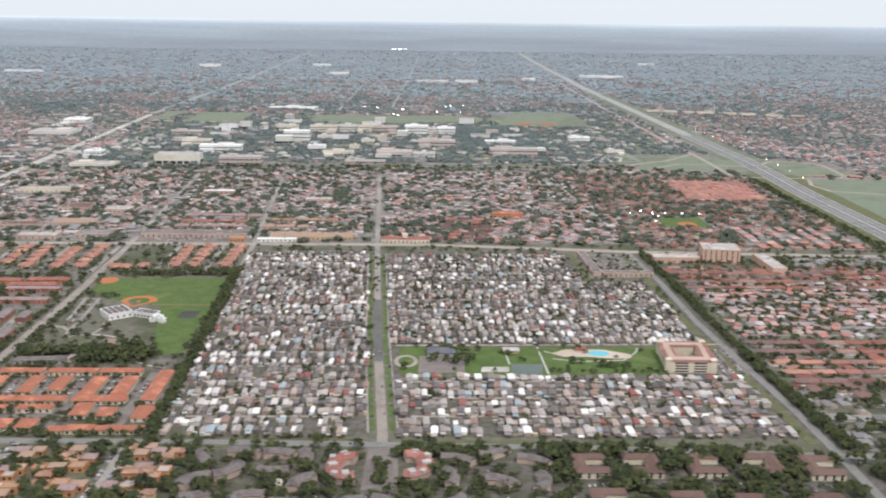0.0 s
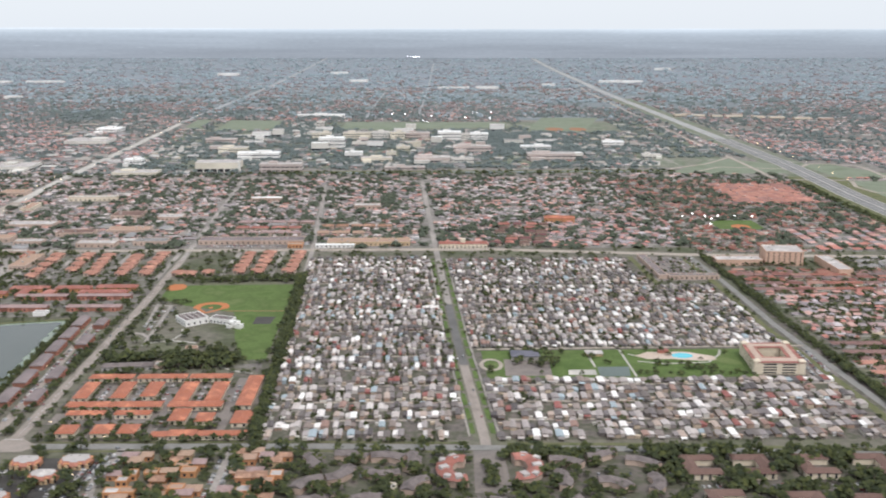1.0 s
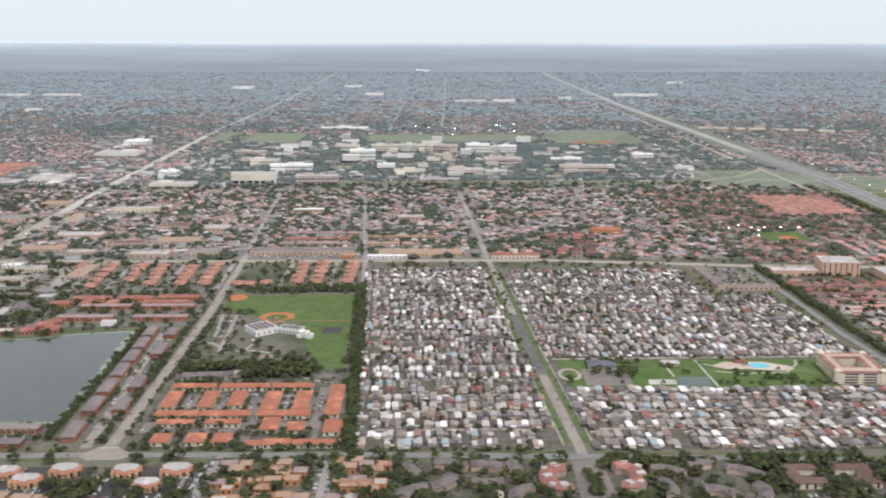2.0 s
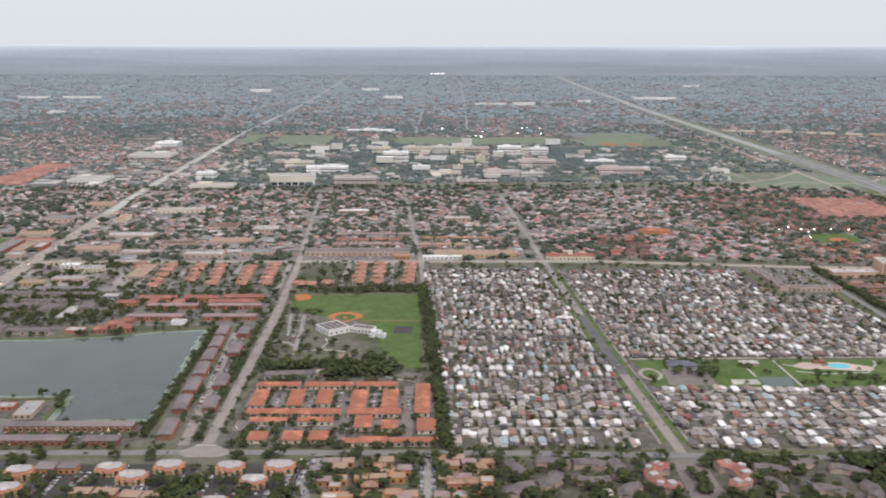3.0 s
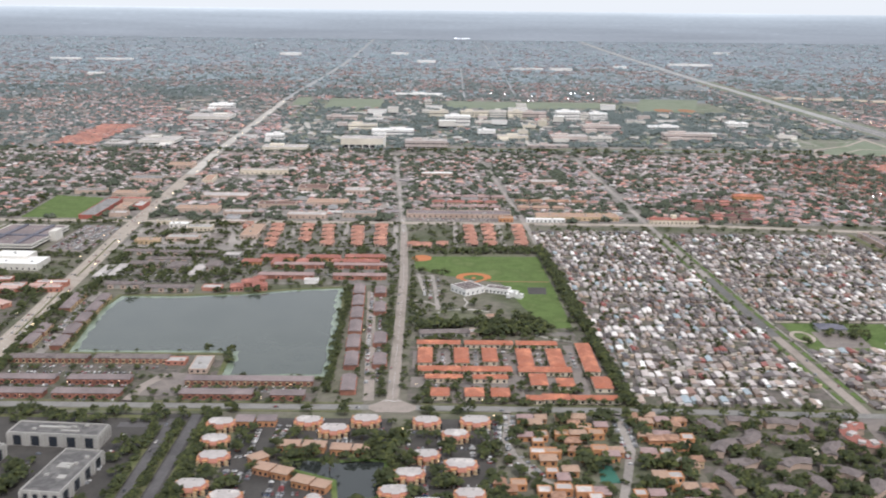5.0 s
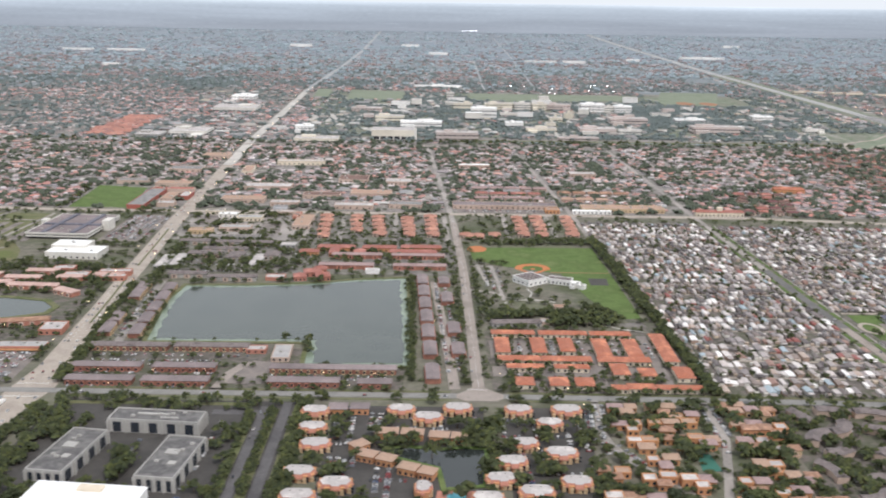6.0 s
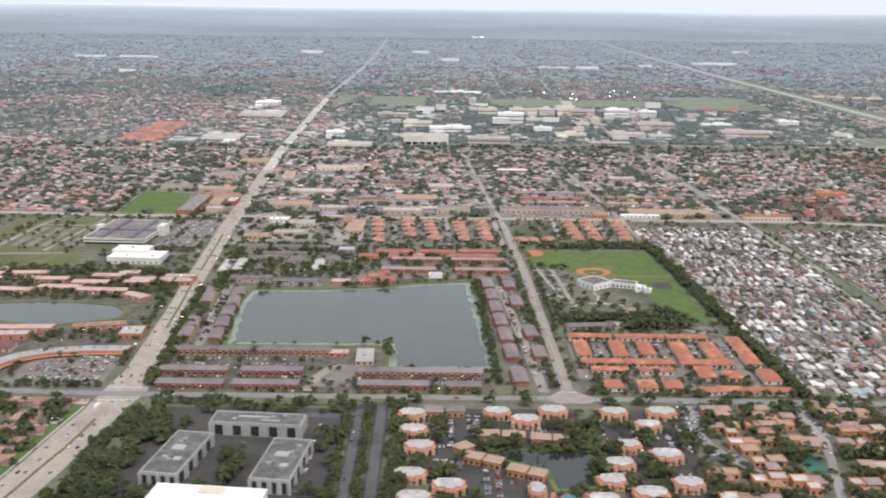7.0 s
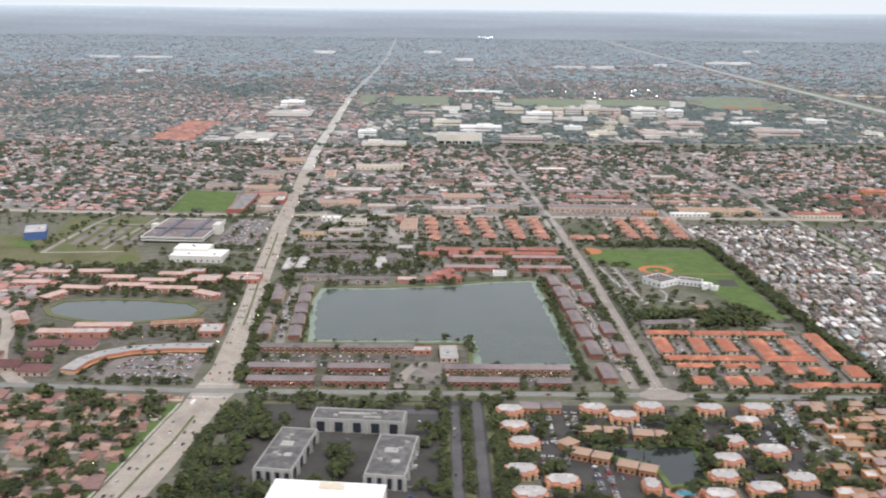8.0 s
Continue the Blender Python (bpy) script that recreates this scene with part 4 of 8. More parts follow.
structure("curved_lane", strip(CURVED_LANE, 3.2, 0.1, 0.06), M_LANE, "curving pale lane between townhouses", "road")
structure("townhouse_lane", strip(TOWN_LANE, 3.2, 0.1, 0.06), M_LANE, "pale lane between townhouses", "road")
structure("small_tennis_court", slab([(260, -64), (267, -64), (266, -51), (261, -51)], 0, 0.12), M_COURT, "green tennis court with a red surround", "court")
structure("apartment_pool_deck", slab([(166, -90), (181, -90), (180, -80.5), (167, -80.5)], 0, 0.12), M_WALL_SALMON, "salmon paved pool deck", "deck")
structure("apartment_pool", slab(circle(173.5, -84, 3.4, 2.2, 16), 0, 0.16), M_POOL, "small turquoise swimming pool", "pool")
structure("garden_pool", slab(circle(336.7, -46, 2.2, 1.7, 14), 0, 0.16), M_POOL, "small turquoise swimming pool", "pool")
structure("median_hedge", join(strip([(-60, -400), (-21, -150), (-12.3, -90), (-9.4, -69), (-6.2, -50), (-4.1, -26)], 0.9, 0.35, 0.35), strip([(-6.8, 84), (-9.2, 115), (-13.4, 160)], 0.9, 0.3, 0.3), strip([(-15.5, 190), (-19.3, 240), (-23, 285)], 1.0, 0.3, 0.3)), M_VERGE, "planted median of the avenue", "median")
structure("junction_paving", slab([(178, -6), (191, -6), (194, -3), (194, 1), (189, 5), (187, 8), (181, 8), (179, 5), (174.5, 1), (174.5, -3)], 0, 0.135), M_STREET, "pale paved junction", "road")


def dashes(points, offset, length, gap, width, z):
    """Painted dashes along a road."""
    p = np.array(side_points(points, abs(offset))[0 if offset >= 0 else 1]) if offset else np.array(points, float)
    v, f = [], []
    for a, b in zip(p, p[1:]):
        d = b - a
        ln = np.linalg.norm(d)
        d = d / ln
        n = np.array([-d[1], d[0]]) * width / 2
        s = 0.0
        while s + length < ln:
            q, r = a + d * s, a + d * (s + length)
            k = len(v)
            v += [(*(q - n), z), (*(r - n), z), (*(r + n), z), (*(q + n), z)]
            f.append((k, k + 1, k + 2, k + 3))
            s += length + gap
    return v, f


near_wide = AV_WIDE[1:11]
structure("lane_markings", join(*[dashes(near_wide, o, 1.6, 3.0, 0.16, 0.084) for o in (1.9, 3.8, -1.9, -3.8)], *[dashes(AV_MID[1:5], 0, 1.4, 2.0, 0.14, 0.104)]), M_LINE, "white painted lane dashes", "marking")
structure("junction_markings", join(*[box(0.22, 2.0, 0.12, 0.126, -9.5 + i * 1.15, s) for i in range(13) for s in (-7.2, 6.4)], *[box(0.2, 1.6, 0.13, 0.139, 179.5 + i * 0.95, 6.0) for i in range(9)]), M_LINE, "white painted crosswalk bars", "marking")

# ---- buildings ----
PANE = make_mesh("window", box(1.0, 0.08, 0, 1.1, bottom=True), M_GLASS)
VENT = make_mesh("roof_vent", join(box(1.5, 1.1, 0, 0.55), box(1.0, 0.7, 0.55, 0.75)), M_WALL_GREY)


def windows_on(b, w, d, rows, cols, z0, dz, sides="sn", mesh=None):
    """Panes in even rows on the long or short walls of a block."""
    for s in sides:
        span = w if s in "sn" else d
        for r in range(rows):
            for c in range(cols):
                p = -span / 2 + span * (c + 0.5) / cols
                x, y, rz = {"s": (p, -d / 2, 0), "n": (p, d / 2, 180), "e": (w / 2, p, 90), "w": (-w / 2, p, -90)}[s]
                share("window", mesh or PANE, b, x, y, z0 + r * dz, rz)


def flat_block(name, x, y, w, d, h, rz, wall, roof, label, category="building", rows=0, cols=0, sides="s", vents=1, parapet=0.35, group="", bands=False):
    b = thing(name, x, y, rz, label, category, group)
    wl = part("wall", box(w, d, 0, h), wall, b)
    rf = part("roof", box(w - 0.5, d - 0.5, h, h + 0.06), roof, b)
    part("parapet", ring([(-w / 2 - .1, -d / 2 - .1), (w / 2 + .1, -d / 2 - .1), (w / 2 + .1, d / 2 + .1), (-w / 2 - .1, d / 2 + .1)], [(-w / 2 + .25, -d / 2 + .25), (w / 2 - .25, -d / 2 + .25), (w / 2 - .25, d / 2 - .25), (-w / 2 + .25, d / 2 - .25)], h - 0.3, h + parapet), wall, b)
    r = random.Random(int(abs(x * 7 + y * 3)) + 1)
    for i in range(vents):
        share("roof_vent", VENT, rf, r.uniform(-.35, .35) * w, r.uniform(-.35, .35) * d, h + 0.06)
    if rows and bands:
        for k in range(rows):
            part("window_band", ring([(-w / 2 - .12, -d / 2 - .12), (w / 2 + .12, -d / 2 - .12), (w / 2 + .12, d / 2 + .12), (-w / 2 - .12, d / 2 + .12)], [(-w / 2, -d / 2), (w / 2, -d / 2), (w / 2, d / 2), (-w / 2, d / 2)], 0.9 + k * (h - 0.5) / rows, 0.9 + (k + 0.26) * (h - 0.5) / rows), M_GLASS, wl)
    elif rows:
        windows_on(wl, w, d, rows, cols, 0.6, (h - 0.5) / rows, sides)
    keep_off(x - max(w, d) / 2 * (1 if rz else w / max(w, d)), y - max(w, d) / 2 * (1 if rz else d / max(w, d)), x + max(w, d) / 2 * (1 if rz else w / max(w, d)), y + max(w, d) / 2 * (1 if rz else d / max(w, d)))
    return b


def hip_block(name, x, y, w, d, h, rz, wall, roof, label, category="house", rise=1.2, ends=1.0, cols=0, sides="s", group="", rows=1):
    b = thing(name, x, y, rz, label, category, group)
    wl = part("wall", box(w, d, 0, h), wall, b)
    part("roof", hip(w, d, h + 0.05, rise, 0.4, ends), roof, b)
    if cols:
        windows_on(wl, w, d, rows, cols, 0.35, h / rows, sides)
    a = math.radians(rz)
    ex, ey = abs(w / 2 * math.cos(a)) + abs(d / 2 * math.sin(a)), abs(w / 2 * math.sin(a)) + abs(d / 2 * math.cos(a))
    keep_off(x - ex - .5, y - ey - .5, x + ex + .5, y + ey + .5)
    return b


def bay_row(x, y, w, d, h, rz, wall, bay, roof, label, group, nbay, roof_rise=0.9):
    """A row of terrace houses with projecting bays and small porch roofs."""
    b = hip_block("terrace_row", x, y, w, d, h, rz, wall, roof, label, "terrace", roof_rise, 0.25, 0, group=group)
    n = nbay
    bm = make_mesh("bay", join(box(w / n * 0.42, 0.9, 0, h * 0.78)), bay)
    for s in (-1, 1):
        for i in range(n):
            bay_ob = share("bay", bm, b, -w / 2 + w * (i + 0.5) / n, s * (d / 2 + 0.3), 0, 0)
            if s < 0:
                share("window", PANE, bay_ob, 0, -0.46, h * 0.25)
    return b


# lake houses
G_LAKE = "terraces round the lake"
L_LAKE = "red-brown brick terrace with purple-grey shingle roof by the lake"
for x, y in ((157.3, 162), (158.5, 140), (159.6, 118), (160.7, 96), (161.8, 73), (163.0, 49), (164.4, 20)):
    bay_row(x, y, 17, 5.4, 2.6, 92.5, M_WALL_BRICK, M_WALL_SALMON, M_ROOF_DARK, L_LAKE, G_LAKE, 6)
for x, y, w in ((169.5, 160, 12), (171.2, 128, 16), (174.4, 78, 15), (176.0, 49, 14)):
    bay_row(x, y, w, 5.4, 2.6, 92.5, M_WALL_BRICK, M_WALL_SALMON, M_ROOF_DARK, L_LAKE, G_LAKE, 5)
for x, y, w in ((24, 49, 36), (62, 49.5, 34), (22, 24, 30), (56, 24, 27), (24, 8.5, 28), (56, 8.5, 28), (121, 24, 55), (110, 9, 30), (140, 8.5, 14)):
    bay_row(x, y, w, 5.6, 2.4, 0, M_WALL_BRICK, M_WALL_TAN if w > 30 else M_WALL_SALMON, M_ROOF_GREY if y > 40 else M_ROOF_DARK, L_LAKE, G_LAKE, max(4, int(w / 3.0)))
for x, places in ((2.5, (72, 89, 128, 143)), (17.5, (70, 88, 106, 124, 140))):
    for y in places:
        bay_row(x + (140 - y) * 0.05, y, 14, 5.4, 2.4, 94, M_WALL_BRICK, M_WALL_TAN, M_ROOF_DARK, L_LAKE, G_LAKE, 5)
flat_block("lake_clubhouse", 95.5, 43, 8, 17, 2.0, 2, M_WALL_PINK, M_ROOF_PALE, "low clubhouse with pale grey roof beside the lake", "building", 1, 3)
flat_block("lake_kiosk", 83, 47.5, 9, 6, 1.8, 0, M_WALL_SALMON, M_ROOF_WHITE, "small kiosk with pale roof beside the lake", "building", 1, 3)
structure("lake_forecourt", slab([(76, 9), (93, 9), (93, 34), (84, 36), (78, 26)], 0, 0.08), M_LOT, "grey forecourt at the lake entrance", "lot")
# north shore
for x, y, w, d, rf in ((6, 246, 20, 6, M_ROOF_DARK), (38, 244, 38, 6, M_ROOF_DARK), (20, 215, 22, 7, M_ROOF_DARK), (40, 210, 10, 14, M_ROOF_DARK), (30, 226, 28, 5, M_ROOF_GREY), (62, 214, 9, 12, M_ROOF_GREY), (20.5, 168.5, 22, 6, M_ROOF_DARK), (47.5, 163, 28, 6, M_ROOF_DARK), (110.5, 192, 33, 6, M_ROOF_MAUVE), (155, 192, 32, 6, M_ROOF_MAUVE), (153.5, 216, 33, 5.5, M_ROOF_MAUVE), (115, 216, 31, 5.5, M_ROOF_MAUVE)):
    dark = x < 80
    bay_row(x, y, w, d, 2.6, 0, M_WALL_GREY if dark else M_WALL_BRICK, M_WALL_PINK if dark else M_WALL_SALMON, M_ROOF_GREY if dark else rf, "grey terrace with dark shingle roof near the lake" if dark else "brick terrace with mauve shingle roof near the lake", "terraces north of the lake", max(3, int(w / 7)))
for x, y, w, d in ((-0.8, 196, 6.4, 27), (6.8, 199, 6.4, 27), (54.8, 201, 7, 26), (68, 241, 10, 8)):
    flat_block("flat_roofed_apartments", x, y, w, d, 2, 0, M_WALL_GREY, M_ROOF_WHITE, "low apartments with bright white flat roof", "apartments", 1, 3, vents=0)
flat_block("lakeside_pavilion", 72, 166, 11, 7, 1.8, 0, M_WALL_SALMON, M_ROOF_WHITE, "low pavilion with pale roof at the shore", "pavilion", 0, 0, vents=0)
flat_block("boat_pavilion", 127, 182, 8, 5, 2, 0, M_WALL_WHITE, M_ROOF_WHITE, "small white pavilion on the lake lawn", "pavilion", 0, 0, vents=0)
for x, y, w, d in ((92, 176, 10, 8), (99, 168, 8, 9), (86, 166, 7, 7), (96, 182, 7, 6)):
    hip_block("red_roofed_house", x, y, w, d, 2.6, 12, M_WALL_SALMON, M_ROOF_RED, "house with faded red tile roof at the lake", "house", 1.6, cols=3)
for x, y, w, d in ((84, 222, 12, 6), (100, 234, 24, 6), (128, 234, 22, 6), (155, 236, 26, 6), (100, 223, 6, 12), (116, 222, 7, 10), (150, 224, 30, 6)):
    hip_block("red_roofed_terrace", x, y, w, d, 2.6, 0, M_WALL_ORANGE, M_ROOF_RED, "terrace with faded red tile roof", "terrace", 1.3, 0.6, cols=5)

# orange-tiled townhouses
G_OR = "orange-roofed townhouses"
L_OR = "cream townhouse row with bright orange tile roof"
for x, y, w, d in ((203, 73.5, 20.5, 5.4), (227.3, 73.5, 23, 5.4), (250.5, 73.5, 19.5, 5.4), (203.5, 38.6, 19, 6), (225, 38.6, 22, 6), (251, 38.5, 23.5, 6), (205.5, 29, 16, 4.6), (226, 29, 15, 4.6), (252.5, 7.2, 11, 5.6), (243.3, 6, 6.2, 4.6), (269, 6.6, 20, 4.6)):
    hip_block("townhouse_row", x, y, w, d, 2.1, 0, M_WALL_CREAM, M_ROOF_ORANGE, L_OR, "townhouse", 1.1, 0.9, cols=max(3, int(w / 2.6)), group=G_OR)
for x, y, w, d in ((196.8, 56, 6.2, 20), (213.8, 56, 6.2, 20), (227, 57, 6.4, 18), (243.2, 54, 6.6, 23), (257.5, 54, 6.6, 23), (272.5, 55, 6.4, 37), (274.5, 23.5, 7.5, 13), (247, 26.5, 7, 13), (258.5, 23.5, 7, 9), (203.8, 11.5, 7.4, 8.6), (218.4, 11.5, 7.6, 9), (229.4, 11.5, 7.4, 9)):
    hip_block("townhouse_row", x, y, w, d, 2.1, 0, M_WALL_CREAM, M_ROOF_ORANGE, L_OR, "townhouse", 1.1, 0.9, cols=2, group=G_OR)
structure("townhouse_lanes", join(slab([(191, 66.5), (278, 66.5), (278, 43), (191, 43)], 0, 0.05), slab([(191, 21), (266, 21), (266, 33), (191, 33)], 0, 0.05), slab([(236, 4), (240, 4), (240, 43), (236, 43)], 0, 0.055), slab([(209, 4), (213, 4), (213, 22), (209, 22)], 0, 0.055), slab([(263.5, 12), (268.5, 12), (268.5, 76), (263.5, 76)], 0, 0.06)), M_LOT, "grey asphalt lanes between orange-roofed townhouses", "road")
keep_off(190, 2, 281, 78)

# school
sc = thing("school", 219.6, 166.2, -53, "white school building with dark panels on its flat roof", "school")
part("wall", box(14, 14, 0, 3.5), M_WALL_WHITE, sc)
part("roof", box(13.4, 13.4, 3.5, 3.58), M_ROOF_WHITE, sc)
part("parapet", ring([(-7.1, -7.1), (7.1, -7.1), (7.1, 7.1), (-7.1, 7.1)], [(-6.7, -6.7), (6.7, -6.7), (6.7, 6.7), (-6.7, 6.7)], 3.3, 3.9), M_WALL_WHITE, sc)
PANEL = make_mesh("roof_panel", box(2.3, 2.0, 0, 0.4), M_ROOF_GREY)
for i in range(4):
    for j in range(4):
        share("roof_panel", PANEL, sc, -4.9 + i * 3.25, -4.9 + j * 3.25, 3.58)
windows_on(sc, 14, 14, 1, 4, 0.9, 1.7, "se", PANE)
flat_block("school_wing", 237.2, 165.4, 13.5, 6.6, 2.9, -22, M_WALL_WHITE, M_ROOF_GREY, "white school wing with dark flat roof", "school", 1, 6, "s", 3)
for x, y, w, d, h in ((245.2, 158.6, 5, 4.4, 2.6), (248.6, 154.6, 3.6, 3.4, 2.2), (243, 155.4, 2.6, 2.6, 1.8)):
    flat_block("school_annex", x, y, w, d, h, -28, M_WALL_WHITE, M_ROOF_BRIGHT, "small white school annex", "school", 0, 0, vents=1)
flat_block("school_kiosk", 231, 116, 6, 4, 2.0, 6, M_WALL_PINK, M_ROOF_RUST, "small kiosk with rusty roof under trees", "building", 0, 0, vents=0)
keep_off(206, 140, 256, 186)
hip_block("long_school_hall", 206, 89.5, 25, 6, 2.2, 4, M_WALL_GREY, M_ROOF_GREY, "long low hall with grey roof under trees", "hall", 1.0, 0.3, cols=8)
flat_block("school_hall_end", 220.6, 91.4, 4, 5.4, 2.0, 4, M_WALL_PINK, M_ROOF_PALE, "small pale block at the end of a hall", "building", 0, 0, vents=1)

# the square hotel block with its inner court
ho = thing("square_apartment_block", 527.5, 91, 0, "cream four-storey block round a court with red roof edges", "apartments")
O, I2 = [(-12, -14.5), (12, -15.5), (14.5, 14.5), (-9.5, 14.5)], [(-5.5, -7), (6.5, -7.5), (8, 7.5), (-4.5, 7.5)]
part("wall", ring(O, I2, 0, 6.0), M_WALL_CREAM, ho)
part("roof", ring([(x * 1.03, y * 1.03) for x, y in O], [(x * .95, y * .95) for x, y in I2], 6.0, 6.3), M_ROOF_RED, ho, "faded red tile roof edge")
part("roof_deck", ring([(x * 0.86, y * 0.88) for x, y in O], [(x * 1.2, y * 1.2) for x, y in I2], 6.25, 6.45), M_WALL_PINK, ho, "tan roof deck")
TOWER = make_mesh("corner_tower", join(box(3.0, 3.0, 0, 6.9), hip(3.0, 3.0, 6.95, 1.0, 0.2)), M_WALL_CREAM)
for x, y in ((-11, -13.5), (11, -14.3), (13, 13.4), (-8.6, 13.4)):
    share("corner_tower", TOWER, ho, x, y)
BAND = make_mesh("window_band", box(6.4, 0.16, 0, 0.6, bottom=True), M_GLASS)
for k in range(4):
    for q in (-4.6, 4.6):
        share("window_band", BAND, ho, q, -15.05 - 0.04 * q, 0.6 + k * 1.4, -2.4)
    for c in range(6):
        share("window", PANE, ho, -11.6 + c * 0.38, -9.5 + c * 4.0, 0.4 + k * 1.4, -85)
structure("block_forecourt", slab([(541, 74), (556, 72), (560, 112), (543, 110)], 0, 0.06), M_LOT, "grey parking court beside the block", "lot")
keep_off(512, 74, 545, 110)
hip_block("park_pavilion", 441.5, 106, 8, 5, 1.6, 0, M_WALL_TAN, M_ROOF_WHITE, "open pavilion with tan roof on the lawn", "pavilion", 0.8)
hip_block("clubhouse", 405, 103, 14, 9, 2.2, 0, M_WALL_GREY, M_ROOF_BLUE, "clubhouse with dark blue-grey roof", "clubhouse", 1.2)
hip_block("pool_house", 478, 109, 5, 3, 1.6, 0, M_WALL_SALMON, M_ROOF_RED, "small pool house with red roof", "pool house", 0.7)
flat_block("shop_row", 513.5, 288, 6, 60, 2.6, 2, M_WALL_PINK, M_ROOF_DARK, "long low shop row with dark flat roof", "shop", 0, 0, vents=5)
flat_block("shop_row", 535, 259, 34, 6, 2.6, 0, M_WALL_PINK, M_ROOF_DARK, "long low shop row with dark flat roof", "shop", 1, 10, vents=4)

# offices
G_OFF = "grey concrete offices"
L_OFF = "grey concrete office block with tall piers and worn flat roof"


def office(x, y, w, d, rz, bays):
    b = flat_block("office_block", x, y, w, d, 5.0, rz, M_WALL_GREY, M_ROOF_STAINED, L_OFF, "office", vents=4, parapet=0.5, group=G_OFF)
    pier = make_mesh("pier", box(0.7, 0.6, 0, 4.8, bottom=True), M_WALL_GREY)
    gls = make_mesh("glazing", box(w / bays * 0.45, 0.12, 0.3, 4.2, bottom=True), M_GLASS)
    gle = make_mesh("glazing", box(d / bays * 0.45, 0.12, 0.3, 4.2, bottom=True), M_GLASS)
    for i in range(bays):
        share("glazing", gls, b, -w / 2 + w * (i + 0.5) / bays, -d / 2 - 0.02)
        share("glazing", gle, b, w / 2 + 0.02, -d / 2 + d * (i + 0.5) / bays, 0, 90)
    for i in range(bays + 1):
        share("pier", pier, b, -w / 2 + w * i / bays, -d / 2 - 0.25)
        share("pier", pier, b, w / 2 + 0.25, -d / 2 + d * i / bays, 0, 90)
    part("roof_unit", box(w * 0.35, d * 0.12, 5.06, 5.5, -w * 0.05, d * 0.1), M_WALL_GREY, b)
    part("roof_hatch", box(w * 0.2, d * 0.08, 5.06, 5.35, w * 0.15, -d * 0.15), M_WALL_GREY, b)
    return b


office(61, -35, 34.5, 10, -4.5, 5)
office(38, -63.6, 13, 32.5, -8.0, 4)
office(75.2, -68, 13.6, 31, -6.5, 4)
bw = thing("white_roofed_office", 55.5, -103.5, -5.5, "office with a bright white membrane roof", "office")
part("wall", box(36, 24, 0, 6.9), M_WALL_WHITE, bw)
part("roof", box(36.4, 24.4, 6.9, 7.1), M_ROOF_BRIGHT, bw)
part("roof_unit", join(box(8, 3.4, 7.1, 7.9, 1, 8.5), box(5.5, 2.4, 7.9, 8.0, 1, 8.5)), M_WALL_CREAM, bw)

# apartments with white eight-sided roofs
G_HEX = "apartments with white roofs"
STAR = [(-5.0, 0.2), (-3.7, -2.7), (-1.3, -2.8), (-0.9, -3.8), (1.5, -3.8), (1.9, -2.8), (3.9, -2.6), (5.0, 0.1), (3.7, 2.8), (1.2, 3.0), (-1.4, 3.0), (-3.6, 2.8)]
N_S = len(STAR)
hx_wall = make_mesh("wall", join(box(10.6, 5.6, 0, 3.0), box(6.4, 7.8, 0, 3.0)), M_WALL_ORANGE)
hx_skirt = make_mesh("mansard", ([(x * 1.2, y * 1.2, 2.0) for x, y in STAR] + [(x * 1.17, y * 1.17, 2.5) for x, y in STAR] + [(x * 0.97, y * 0.97, 3.75) for x, y in STAR], [(r * N_S + i, r * N_S + (i + 1) % N_S, (r + 1) * N_S + (i + 1) % N_S, (r + 1) * N_S + i) for r in (0, 1) for i in range(N_S)] + [tuple(range(N_S - 1, -1, -1))]), M_WALL_SALMON)
hx_roof = make_mesh("roof", ([(x, y, 3.72) for x, y in STAR] + [(x * 0.97, y * 0.97, 3.86) for x, y in STAR] + [(x * 0.45, y * 0.45, 4.3) for x, y in STAR], [(r * N_S + i, r * N_S + (i + 1) % N_S, (r + 1) * N_S + (i + 1) % N_S, (r + 1) * N_S + i) for r in (0, 1) for i in range(N_S)] + [tuple(range(2 * N_S, 3 * N_S))]), M_ROOF_WHITE)
hx_balcony = make_mesh("balcony", join(box(1.3, 0.6, 0.0, 0.6), box(1.1, 0.3, 0.6, 1.0)), M_WALL_TAN)
hx_vent = make_mesh("roof_vent", box(0.5, 0.5, 0, 0.4), M_WALL_GREY)
proto = thing("apartment_house", 119, -23.2, 0, "two-storey orange stucco apartment house with white eight-sided roof", "apartments", G_HEX)
hw = share("wall", hx_wall, proto)
share("mansard", hx_skirt, proto, label="salmon sloped roof skirt")
hr = share("roof", hx_roof, proto, label="weathered white roof")
for x in (-4.7, -2.2, 0.6, 2.4, 4.7):
    for z in (0.1, 1.4):
        share("balcony", hx_balcony, hw, x, -3.0 if abs(x) > 3 else -4.1, z)
        share("window", PANE, hw, x + 0.9, -2.82 if abs(x) > 3 else -3.93, z + 0.1)
for x in (-2, 1.2):
    share("roof_vent", hx_vent, hr, x, 0.8, 4.25)
